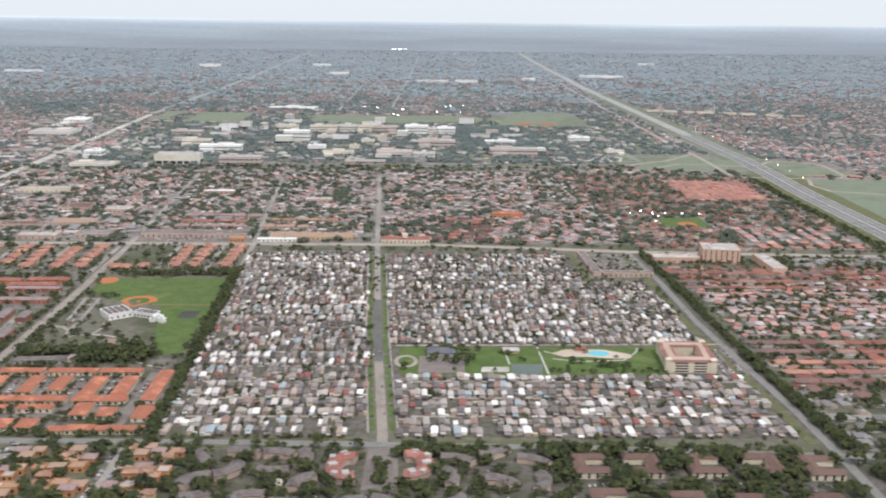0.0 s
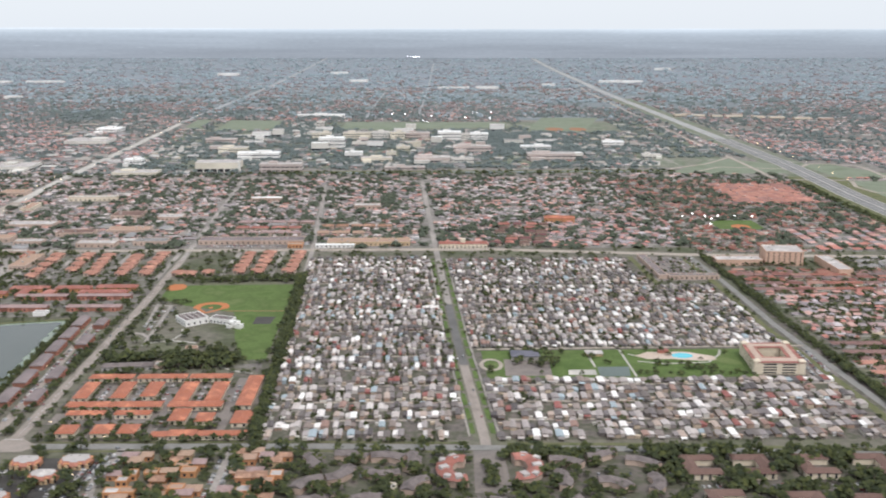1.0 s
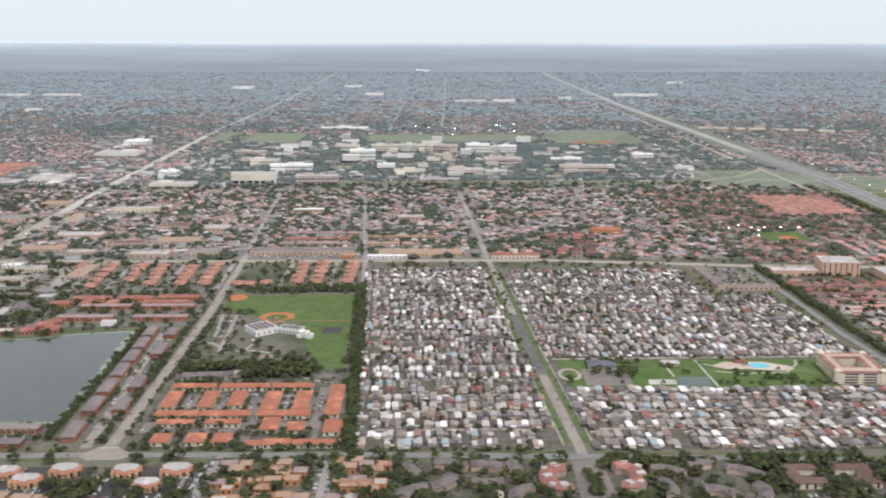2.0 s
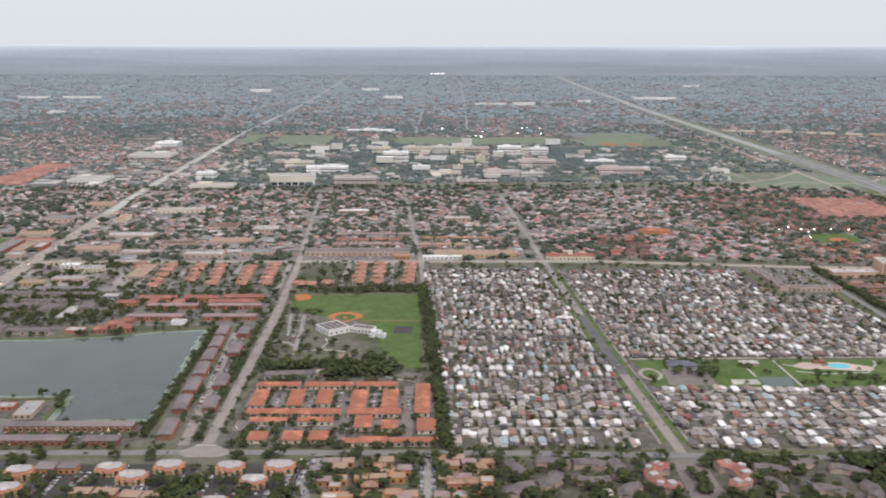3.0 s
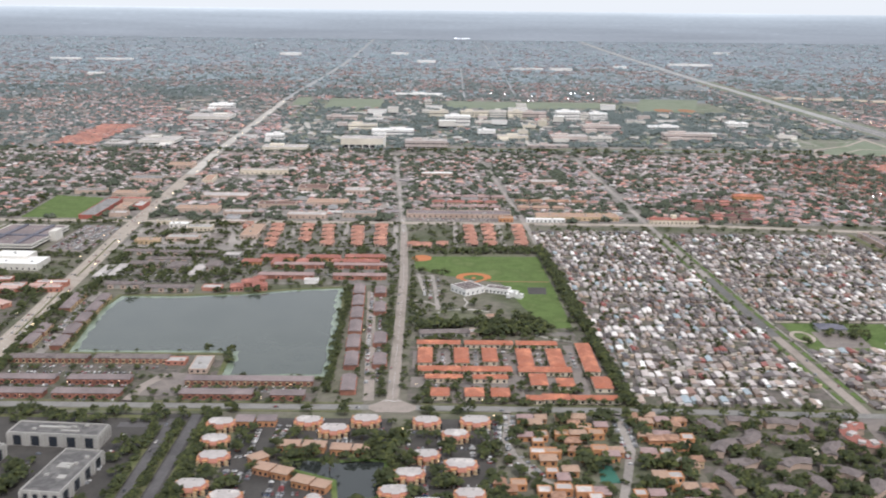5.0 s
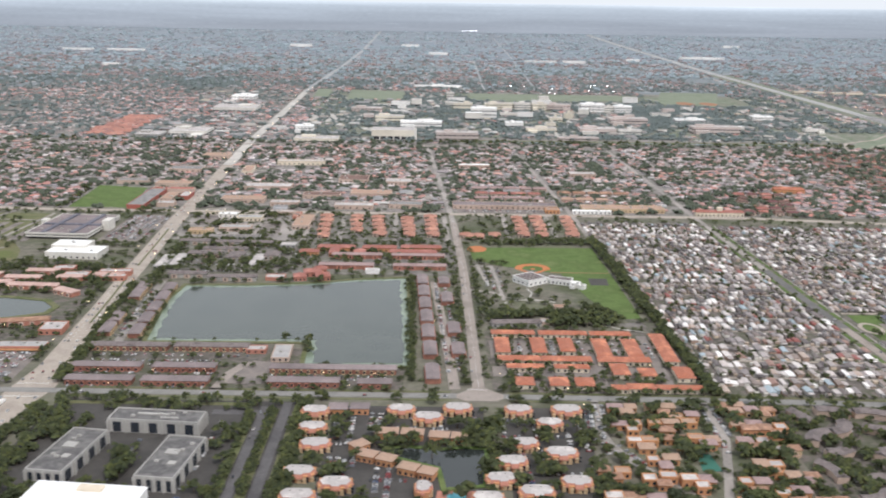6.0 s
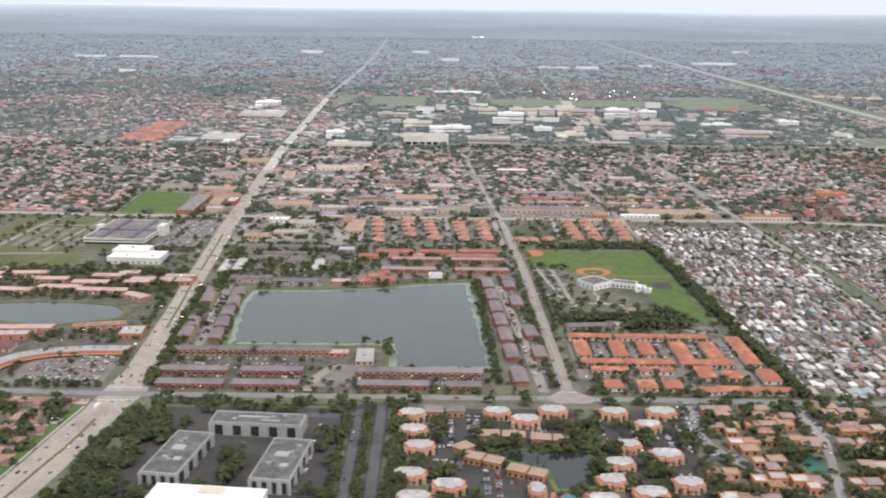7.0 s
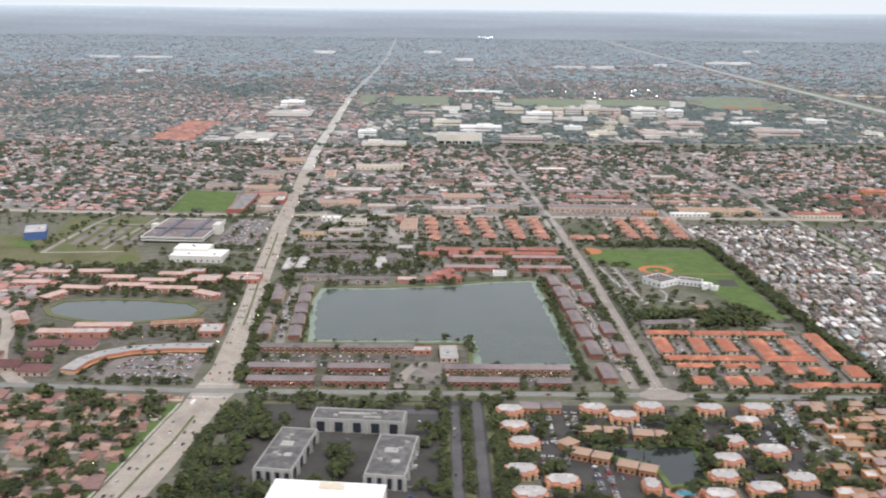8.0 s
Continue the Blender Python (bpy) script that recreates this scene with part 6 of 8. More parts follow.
for row in ((142, 861, 53, 18, 8, M_WALL_WHITE, 2, 0), (99, 916, 38, 18, 8, M_CAMPUS_CREAM, 2, 0), (186, 754, 49, 18, 9, M_CAMPUS_PINK, 2, 9), (226, 960, 35, 18, 15.5, M_WALL_WHITE, 3, 9), (200, 1074, 28, 16, 10, M_CAMPUS_CREAM, 2, 6), (1, 802, 22, 16, 8, M_WALL_WHITE, 2, 5), (182, 1226, 12, 14, 11, M_CAMPUS_PALE, 3, 0), (26, 724, 50, 24, 4.5, M_CAMPUS_CREAM, 1, 8)):
    campus_building(*row)
for row in ((253, 1072, 42, 16, 10.5, M_CAMPUS_CREAM, 3, 9), (288, 1074, 25, 18, 11, M_CAMPUS_PALE, 3, 6), (313, 1070, 22, 16, 11, M_CAMPUS_CREAM, 3, 5), (343, 1082, 36, 16, 9, M_CAMPUS_PINK, 2, 8), (390, 1056, 34, 22, 13, M_WALL_WHITE, 3, 8), (414, 1054, 13, 18, 10, M_CAMPUS_PALE, 3, 3), (434, 1052, 26, 18, 11, M_WALL_WHITE, 3, 7), (161, 1436, 88, 14, 4, M_WALL_WHITE, 1, 0)):
    campus_building(*row)
for row in ((343, 959, 12, 12, 10, M_CAMPUS_CREAM, 0, 3), (324, 948, 18, 14, 5, M_CAMPUS_CREAM, 1, 4), (293, 834, 38, 14, 5, M_CAMPUS_CREAM, 1, 8), (310, 878, 12, 12, 6.5, M_CAMPUS_CREAM, 1, 0), (363, 832, 45, 24, 6, M_CAMPUS_PINK, 1, 0), (417, 918, 50, 18, 9, M_CAMPUS_PINK, 2, 8), (400, 812, 27, 14, 7, M_CAMPUS_PALE, 2, 6)):
    campus_building(*row)
for row in ((504, 934, 41, 14, 7, M_WALL_WHITE, 2, 0), (513, 842, 60, 18, 9, M_CAMPUS_PINK, 2, 12), (262, 874, 23, 12, 7, M_WALL_WHITE, 1, 5), (266, 994, 30, 12, 5, M_CAMPUS_PALE, 1, 6), (330, 766, 48, 10, 3.2, M_CAMPUS_PINK, 1, 0), (620, 990, 30, 16, 6, M_WALL_WHITE, 2, 6), (645, 860, 24, 12, 5, M_CAMPUS_PALE, 1, 5)):
    campus_building(*row)
lh = thing("lecture_hall", 112, 762, 0, "broad cream campus hall over a dark glazed ground floor", "campus building", G_CAMPUS)
part("glazing", box(50, 26, 0, 3.2), M_GLASS, lh)
part("wall", box(51, 27, 3.2, 10.5), M_CAMPUS_CREAM, lh)
part("roof", box(50, 26, 10.5, 10.6), M_ROOF_WHITE, lh)
part("stair_tower", box(3, 4, 0, 12, 25.5, -12), M_CAMPUS_PALE, lh)
for i in range(7):
    part("pier", box(1.6, 0.6, 0, 3.2, -24 + i * 8, -13.1), M_CAMPUS_PALE, lh)
keep_off(85, 748, 139, 776)
for row in ((-145, 1172, 36, 34, 7, M_WALL_WHITE, 2, 6), (-126, 1020, 60, 44, 6, M_CAMPUS_PALE, 1, 10), (-130, 775, 44, 40, 5, M_CAMPUS_PALE, 1, 9), (-170, 745, 30, 30, 4, M_WALL_GREY, 1, 7), (60, 1030, 44, 16, 6, M_CAMPUS_PINK, 2, 8)):
    campus_building(*row)
rc = random.Random(17)
for k in range(26):
    x, y = rc.uniform(60, 560), rc.uniform(800, 1190)
    w, d, h = rc.uniform(12, 30), rc.uniform(8, 18), rc.choice((4, 5, 6, 8, 11))
    if free(np.array([x]), np.array([y]), max(w, d) * 0.45)[0]:
        flat_block("campus_block", x, y, w, d, h, rc.choice((0, 0, 4, -6)), rc.choice((M_WALL_WHITE, M_CAMPUS_PALE, M_CAMPUS_PALE, M_CAMPUS_PINK)), rc.choice((M_ROOF_WHITE, M_ROOF_BRIGHT, M_ROOF_WHITE, M_ROOF_FLAT)), "smaller pale campus block with flat roof", "campus building", 1, 0, vents=1, group=G_CAMPUS, bands=True)
for x, y, w in ((828, 1420, 22), (858, 1412, 26), (890, 1400, 18), (920, 1396, 30), (960, 1380, 22), (990, 1370, 26), (1030, 1352, 30), (1070, 1345, 24), (845, 1440, 16), (935, 1425, 20)):
    flat_block("roadside_shop", x, y, w, 12, 5, 0, M_WALL_CREAM if w % 4 else M_WALL_PINK, M_ROOF_WHITE, "low roadside shop with pale roof", "shop", 1, 0, vents=1, group="roadside shops", bands=True)
for x, y, w, d, h in ((158, 2540, 56, 18, 6), (60, 3000, 60, 20, 7), (430, 2222, 84, 12, 5), (520, 2224, 60, 12, 6), (930, 2490, 130, 14, 6), (700, 2350, 36, 18, 5), (-760, 2515, 110, 14, 5), (-900, 2512, 90, 14, 5), (-600, 1900, 36, 18, 5), (-300, 2900, 70, 20, 8), (1250, 3300, 60, 20, 6)):
    flat_block("distant_hall", x, y, w, d, h, 0, M_WALL_WHITE, M_ROOF_BRIGHT, "large distant hall with white roof", "hall", 0, 0, vents=1)

# ---- the mobile homes ----
hm = []
for side in (1, -1):
    body = make_mesh("body", box(2.5, 6.4, 0, 1.35, -1.1 * side), M_HOME_WALL)
    roof = make_mesh("roof", hip(2.5, 6.4, 1.42, 0.36, 0.14, 0.0, -1.1 * side), M_HOME_ROOF)
    extra = make_mesh("lean_to", join(box(2.0, 4.4, 0, 1.15, 1.25 * side, 0.6), ([(0.2 * side, -1.75, 1.4), (2.4 * side, -1.75, 1.12), (2.4 * side, 2.95, 1.12), (0.2 * side, 2.95, 1.4)], [(0, 1, 2, 3)] if side > 0 else [(3, 2, 1, 0)])), M_HOME_ROOF)
    port = make_mesh("carport", join(box(2.3, 2.6, 1.15, 1.24, -0.9 * side, -4.5, True), box(0.12, 0.12, 0, 1.15, -1.9 * side, -5.6), box(0.12, 0.12, 0, 1.15, 0.1 * side, -5.6)), M_HOME_ROOF)
    shed = make_mesh("shed", join(box(1.5, 1.3, 0, 1.05, 1.2 * side, -2.6), hip(1.5, 1.3, 1.08, 0.2, 0.1, 0.0, 1.2 * side, -2.6)), M_HOME_WALL)
    hm.append((body, roof, extra, port, shed))


def mobile_home(x, y, rz, s, k):
    b = thing("mobile_home", x, y, rz, "single-storey mobile home with low metal roof and carport", "mobile home", "homes of the park")
    b.scale = s
    body, roof, extra, port, shed = hm[k % 2]
    share("body", body, b)
    share("roof", roof, b)
    if k % 6:
        share("lean_to", extra, b)
    if k % 4:
        share("carport", port, b)
    if k % 3 == 0:
        share("shed", shed, b)
    return b


def home_stuff(side):
    """The same home for the rows farther off, its roofs as separate pieces."""
    v, f, m = [], [], []
    for g, mm in ((box(2.5, 6.4, 0, 1.35, -1.1 * side), 0), (hip(2.5, 6.4, 1.42, 0.36, 0.14, 0.0, -1.1 * side), 1), (box(2.1, 4.5, 0, 1.2, 1.25 * side, 0.6), 1), (box(2.3, 2.6, 1.1, 1.24, -0.9 * side, -4.5), 1), (box(1.5, 1.4, 0, 1.1, 1.2 * side, -2.6), 1)):
        n = len(v)
        v = v + g[0]
        f = f + [tuple(i + n for i in q) for q in g[1]]
        m = m + [mm] * len(g[1])
    return v, f, m


def park_rows(x0, x1, y0, y1, lean, seed, wide=(0.7, 1.25)):
    """Back-to-back rows of homes along narrow lanes."""
    r = np.random.default_rng(seed)
    res = []
    y = y0 + 3.6
    i = 0
    while y < y1 - 4:
        x = x0 + r.uniform(0, 2) - lean * (y - y0)
        end = x1 - lean * (y - y0)
        while x < end - 2:
            if r.random() > 0.04:
                res.append((x + r.uniform(-.3, .3), y + r.uniform(-.6, .6), r.uniform(-.05, .05) + (0 if i % 2 == 0 else math.pi), r.uniform(*wide), r.uniform(0.75, 1.1), r.uniform(0.8, 1.5)))
            x += r.uniform(5.2, 6.8)
        y += 9.2 if i % 2 == 0 else 11.4
        i += 1
    return np.array(res)


homes = np.concatenate([park_rows(286.5, 373, 3, 320, 0.046, 1), park_rows(386, 562, 2, 72, 0.02, 2, (0.92, 1.3)), park_rows(379.5, 559, 119, 246, 0.045, 3), park_rows(374, 503, 244, 321, 0.05, 4)])
edge_x = np.interp(homes[:, 1], [0, 50, 110, 243, 330], [552, 550.5, 546, 541, 538])
homes = homes[homes[:, 0] < edge_x]
order = np.argsort(homes[:, 1])
near_homes, far_homes = homes[order[:280]], homes[order[280:]]
for k, (x, y, a, sx, sy, sz) in enumerate(near_homes):
    mobile_home(x, y, math.degrees(a), (sx, sy, sz), k * 7 + int(x))
for side in (1, -1):
    h = far_homes[(np.arange(len(far_homes)) % 2) == (side > 0)]
    scatter("mobile_homes", home_stuff(side), h[:, 0], h[:, 1], h[:, 2], h[:, 3:6], (M_HOME_WALLS, M_HOME_ROOFS), "dense rows of mobile homes with white, grey and brown roofs", "mobile homes")
LANE = []
for x0, x1, ys in ((291, 366, np.arange(23.1, 320, 20.6)), (390, 552, np.arange(23.1, 70, 20.6)), (384, 548, np.arange(139.1, 320, 20.6))):
    for yy in ys:
        ln = 0.045 * (yy - 5) if x0 < 300 else (0.04 * (yy - 121) if yy > 100 else 0)
        if x0 > 300 and yy > 244:
            x1 = 503
        LANE.append(strip([(x0 - ln, yy), (x1 - ln, yy)], 1.9, 0.07, 0.03))
structure("park_lanes", join(*LANE), M_ROAD, "narrow pale lanes between rows of mobile homes", "road")

# ---- trees ----
TREES = []
for i, (n, k, kw) in enumerate(((9, 18, {}), (7, 20, dict(wide=0.46, mid=0.8, high=0.5)), (12, 16, dict(wide=0.72, mid=0.62, high=0.22)), (6, 22, dict(wide=0.55, size=(0.1, 0.18))))):
    crown_mesh = make_mesh("crown", crown(n, k, 20 + i, **kw), M_LEAF)
    trunk_mesh = make_mesh("trunk", trunk(0.42, 0.07, 0.045, 4, i), M_BARK)
    t = thing("tree", 0, 0, 0, "broad leafy green tree", "tree", "trees of the town")
    share("trunk", trunk_mesh, t)
    share("crown", crown_mesh, t)
    TREES.append(t)
tree_at = []


def tree_row(a, b, step, size, wobble=1.0, seed=0, skip=0.1):
    r = np.random.default_rng(seed + int(abs(a[0]) + abs(a[1])))
    n = max(1, int(math.dist(a, b) / step))
    for i in range(n + 1):
        if r.random() < skip:
            continue
        s = i / n
        tree_at.append((a[0] + (b[0] - a[0]) * s + r.uniform(-wobble, wobble), a[1] + (b[1] - a[1]) * s + r.uniform(-wobble, wobble), size * r.uniform(0.7, 1.3)))


def grove(x0, y0, x1, y1, n, size, seed, respect=True):
    r = np.random.default_rng(seed)
    x, y = r.uniform(x0, x1, n), r.uniform(y0, y1, n)
    ok = free(x, y, -0.8) if respect else np.ones(n, bool)
    for xx, yy in zip(x[ok], y[ok]):
        tree_at.append((xx, yy, size * r.uniform(0.6, 1.35)))


# rows and groves that stand out
for k in range(3):
    tree_row((280.5 - k * 1.5, 98), (272.5 - k, 262), 3.2, 3.2, 1.2, k, 0.03)
for k in range(2):
    tree_row((196, 254 + 3 * k), (272, 258 + 3 * k), 3.4, 3.0, 1.0, k, 0.05)
for xx in (188.8, 196.6, 205):
    tree_row((xx, 146), (xx - 1, 198), 7.5, 1.7, 1.0, int(xx), 0.35)
tree_row((191, 205), (208, 205), 2.6, 2.5, 0.7, 7, 0.05)
for k in range(2):
    tree_row((195, 98 + 4 * k), (213, 101 + 4 * k), 2.5, 3.9, 0.9, 8 + k, 0.03)
    tree_row((213, 101 + 4 * k), (229, 107 + 4 * k), 2.9, 3.2, 1.2, 18 + k, 0.1)
for k in range(4):
    tree_row((224 + k, 89 + 5 * k), (254 + k, 90 + 5 * k), 4.0, 4.7, 1.4, 11 + k, 0.08)
for x, y, size in ((198.1, 129, 3.2), (207, 132, 3.6), (210, 131, 3.2), (222.6, 140, 3.4), (230.1, 132, 3.0), (190.8, 122, 3.8), (194.4, 119, 3.2), (189.4, 103, 3.8), (192, 112, 3.6), (188.5, 136, 3.0), (201, 118, 2.4), (206, 182, 2.4), (208, 176, 2.2), (216, 126, 2.8), (224, 124, 3.0), (236, 122, 3.2), (244, 120, 3.0), (212, 114, 2.8), (199, 108, 3.2), (186.6, 152, 2.6), (193, 138, 2.8), (206, 122, 2.6), (252, 122, 2.4), (206, 160, 2.4), (204, 150, 2.2), (189, 172, 2.6), (196, 180, 2.0), (212, 150, 2.0), (261, 101, 2.3), (256, 112, 2.2), (212, 120, 1.8), (192, 95, 2.6)):
    tree_at.append((x, y, size))
tree_row((187.5, 20), (187, 240), 7, 2.1, 0.8)
tree_row((179, 10), (177.5, 245), 6, 1.9, 0.8)
tree_row((153, 40), (149, 165), 5, 1.8, 1.5)
tree_row((26, 60), (19.5, 146), 4.5, 2.0, 1.2)
tree_row((8, 10), (4, 150), 5, 2.6, 1.2)
tree_row((10, 2.6), (170, 3.2), 6, 1.8, 0.5, 0, 0.2)
tree_row((8, 16), (150, 16.5), 7, 1.9, 1.0, 0, 0.3)
tree_row((8, 38), (72, 38), 5, 2.0, 1.5, 0, 0.2)
tree_row((12, 60), (100, 61.5), 9, 1.3, 0.5, 0, 0.2)
for p in ((105.5, 61), (105, 56), (106, 52), (94, 62), (107, 48)):
    tree_at.append((*p, 3.0))
tree_row((26, 154), (146, 175), 6, 2.1, 1.5, 0, 0.3)
for p in ((28, 153), (31, 155), (80, 158), (95, 160), (99, 161), (76, 160)):
    tree_at.append((*p, 3.2))
for k in range(3):
    tree_row((112.5 + k * 1.4, -12), (113 + k * 1.4, -104), 2.6, 2.2, 0.8, k, 0.03)
for k in range(4):
    tree_row((14 + k * 3, -14 - k * 3), (13 + k * 5, -104), 3.4, 2.2, 1.6, k, 0.1)
tree_row((16, -10), (110, -10), 4, 2.1, 1.2, 0, 0.25)
tree_row((36, -18), (106, -18), 5, 2.2, 1.8, 0, 0.3)
for xx in (93, 94.6, 101.6, 102.8):
    tree_row((xx, -20), (xx + 0.2, -104), 3.2, 1.5, 0.6, int(xx * 9), 0.25)
grove(52, -78, 66, -52, 34, 2.4, 8, False)
for k in range(2):
    tree_row((34, -13 - 5 * k), (108, -13 - 5 * k), 3.4, 2.1, 1.6, 34 + k, 0.2)
    tree_row((20 + k * 4, -30), (15 + k * 4, -104), 2.4, 2.3, 1.8, 36 + k, 0.08)
grove(14, -104, 34, -80, 26, 2.4, 82, False)
grove(84, -90, 92, -40, 22, 2.4, 9, False)
grove(18, -50, 34, -24, 30, 2.4, 10, False)
grove(48, -90, 64, -76, 14, 2.6, 21, False)
grove(172, -46, 192, -30, 16, 3.4, 12, False)
grove(140, -48, 188, -42, 14, 2.2, 13, False)
grove(184, -78, 190, -50, 10, 2.6, 14, False)
grove(126, -100, 222, -14, 330, 1.7, 15)
tree_row((284, -6.5), (372, -8), 4.0, 2.6, 1.5, 0, 0.1)
for k in range(2):
    tree_row((386, -11 - 3 * k), (450, -13 - 3 * k), 4, 2.6, 1.5, k, 0.15)
    tree_row((446, -14 - 2.5 * k), (556, -20 - 2.5 * k), 3.4, 3.2, 1.0, k, 0.08)
tree_row((292, 1.4), (366, 1.2), 4.2, 1.5, 0.4, 0, 0.25)
tree_row((392, -3), (545, -11), 4.4, 1.6, 0.5, 0, 0.2)
grove(300, -100, 455, -12, 330, 2.3, 16)
grove(300, -100, 455, -12, 330, 1.9, 161, False)
grove(452, -100, 640, -18, 420, 3.0, 17)
grove(452, -100, 640, -18, 120, 2.6, 171, False)
grove(226, -100, 300, -10, 200, 2.2, 18)
grove(226, -100, 300, -10, 60, 1.8, 181, False)
grove(-80, -110, -16, -6, 170, 2.6, 19)
tree_row((283, 4), (279, 80), 3.2, 2.8, 1.0, 0, 0.1)
tree_row((194, 3.5), (284, 3.2), 6, 2.4, 0.6, 0, 0.3)
for p in ((282.5, 8), (281, 14), (283, 20), (239, 3.5), (262, 16), (280, 30)):
    tree_at.append((*p, 3.4))
grove(192, 4, 280, 34, 130, 1.9, 22)
grove(196, 36, 272, 72, 170, 1.6, 221)
grove(192, 4, 280, 34, 30, 1.7, 222, False)
tree_row((373.6, 10), (358.5, 315), 12, 1.0, 0.3, 0, 0.5)
tree_row((382.6, 10), (367.4, 315), 12, 1.0, 0.3, 0, 0.5)
tree_row((569, -10), (566, 60), 3.2, 2.8, 1.2, 0, 0.1)
tree_row((566, 60), (558, 320), 4.5, 2.2, 1.2, 0, 0.15)
grove(384, 72, 518, 116, 30, 2.0, 23, False)
grove(398, 88, 422, 112, 22, 2.6, 24, False)
tree_row((459, 78), (516, 76), 4, 2.0, 1.0, 0, 0.2)
tree_row((485, 84), (497, 84), 2.4, 2.2, 0.8)
grove(-130, 56, -24, 192, 420, 2.3, 25)
grove(-175, 230, -112, 345, 46, 2.0, 251, False)
tree_row((-168, 224), (-164, 340), 6, 2.2, 1.2, 252, 0.2)
tree_row((-112, 228), (-112, 300), 6, 2.2, 1.2, 253, 0.2)
tree_row((-190, 192), (-60, 193), 3.4, 2.6, 1.2, 254, 0.15)
tree_row((-60, 236), (-36, 240), 3.4, 2.4, 1.0, 255, 0.1)
grove(-58, 10, -16, 44, 12, 1.8, 26, False)
tree_row((-13, 32), (-17, 90), 4.5, 2.3, 1.4, 0, 0.2)
tree_row((-18, 92), (-26, 190), 4.5, 2.3, 1.4, 0, 0.2)
tree_row((-30, -104), (-21, -20), 6, 2.0, 1.0, 0, 0.3)
for k in range(3):
    tree_row((2 + 3 * k, -104), (7 + 2 * k, -20), 2.8, 2.2, 1.2, 90 + k, 0.1)
tree_row((-120, 345), (-32, 336), 4, 3.0, 1.5, 0, 0.1)
tree_row((-120, 334), (-60, 330), 5, 2.6, 1.5, 0, 0.2)
grove(-62, 235, -28, 335, 22, 1.9, 27, False)
grove(-30, 196, 180, 260, 140, 2.0, 28)
grove(288, 6, 368, 318, 380, 1.65, 30, False)
grove(392, 6, 555, 70, 120, 1.5, 31, False)
grove(384, 122, 548, 318, 620, 1.7, 32, False)
for k in range(3):
    tree_row((150, 716 + k * 6), (640, 724 + k * 6), 8, 3.2, 3.0, k, 0.35)
    tree_row((-300, 712 + k * 5), (150, 716 + k * 5), 12, 2.8, 3.0, k, 0.5)
tree_row((-130, 440), (-122, 352), 5, 3.5, 2)
for k in range(2):
    tree_row((746 + 4 * k, 330), (752 + 4 * k, 650), 5, 3.0, 1.6, 110 + k, 0.15)

for xx in (201.4, 209.5, 218.5, 223, 232, 238, 248.6, 252.6, 263, 269):
    tree_row((xx, 47), (xx, 66), 3.4, 1.5, 0.5, int(xx), 0.35)
for yy, x0, x1 in ((70, 192, 262), (34, 194, 270), (25.5, 194, 240), (18, 196, 262), (4.2, 194, 240), (42.6, 194, 268)):
    tree_row((x0, yy), (x1, yy), 4.4, 1.9, 0.9, int(yy), 0.3)
for xx in (198.5, 211, 224, 235, 253, 265):
    tree_row((xx, 6), (xx, 20), 3.4, 2.2, 0.8, int(xx), 0.25)
grove(8, 172, 82, 256, 165, 2.6, 201)
grove(84, 198, 178, 256, 80, 2.1, 202)
for k in range(2):
    tree_row((5.2 + 2.0 * k, 8), (2.2 + 1.2 * k, 62), 3.0, 2.5, 0.9, 40 + k, 0.12)
    tree_row((1.8 - 1.6 * k, 64), (-3.6 - 1.2 * k, 150), 3.4, 2.7, 0.8, 140 + k, 0.15)
    tree_row((4 + 2 * k, 150), (-4 + 2 * k, 256), 3.4, 2.4, 1.0, 42 + k, 0.15)
    tree_row((155 + 1.2 * k, 14), (151 + 1.2 * k, 170), 3.2, 1.9, 0.7, 44 + k, 0.2)
tree_row((15.2, 64), (9.6, 150), 11, 1.8, 0.8, 146, 0.3)
tree_row((167, 12), (165, 168), 5, 1.7, 0.5, 46, 0.3)
tree_row((178.5, 8), (176, 170), 4, 2.0, 0.8, 47, 0.2)
tree_row((12, 28.5), (150, 28.5), 4, 1.9, 0.7, 48, 0.3)
tree_row((10, 13.5), (150, 13.8), 5, 1.7, 0.6, 49, 0.3)
tree_row((20, 52.8), (82, 53), 4.5, 1.6, 0.5, 50, 0.3)
for x, y, n, w in ((160, -33, 12, 7), (184, -36, 14, 6), (188, -56, 10, 3), (186, -70, 10, 3), (180, -44.5, 10, 5), (152, -46.5, 8, 6), (150, -58, 9, 4), (166, -82, 8, 5), (204, -40, 12, 6), (207, -66, 12, 5), (205, -84, 12, 6), (132, -38, 10, 5), (130, -68, 10, 4), (146, -30, 8, 4), (190, -26, 10, 4), (128, -28, 8, 4), (222, -42, 12, 4), (222, -80, 12, 4), (142, -88, 10, 7), (166, -96, 12, 8)):
    grove(x - w, y - 5, x + w, y + 5, n, 2.0, int(x * 3 - y), False)
grove(-80, -110, -18, -6, 120, 2.9, 204)
grove(-80, -110, -18, -6, 50, 2.4, 205, False)
grove(-130, 10, -62, 70, 90, 2.2, 206)
grove(-60, 132, -14, 190, 70, 2.2, 207)
grove(-130, 120, -20, 190, 90, 2.0, 208)
for yy in range(52, 322, 15):
    tree_row((576, yy), (752, yy), 5.0, 2.3, 1.6, yy, 0.3)
tree_row((-14, 6), (-60, 6), 4, 2.2, 1.0, 61, 0.2)
tree_row((-62, 12), (-50, 48), 4, 2.2, 1.0, 62, 0.2)
tree_row((-56, 8.5), (-16, 8.5), 3.0, 2.0, 0.8, 64, 0.15)
grove(74, 258, 268, 342, 130, 2.2, 301)
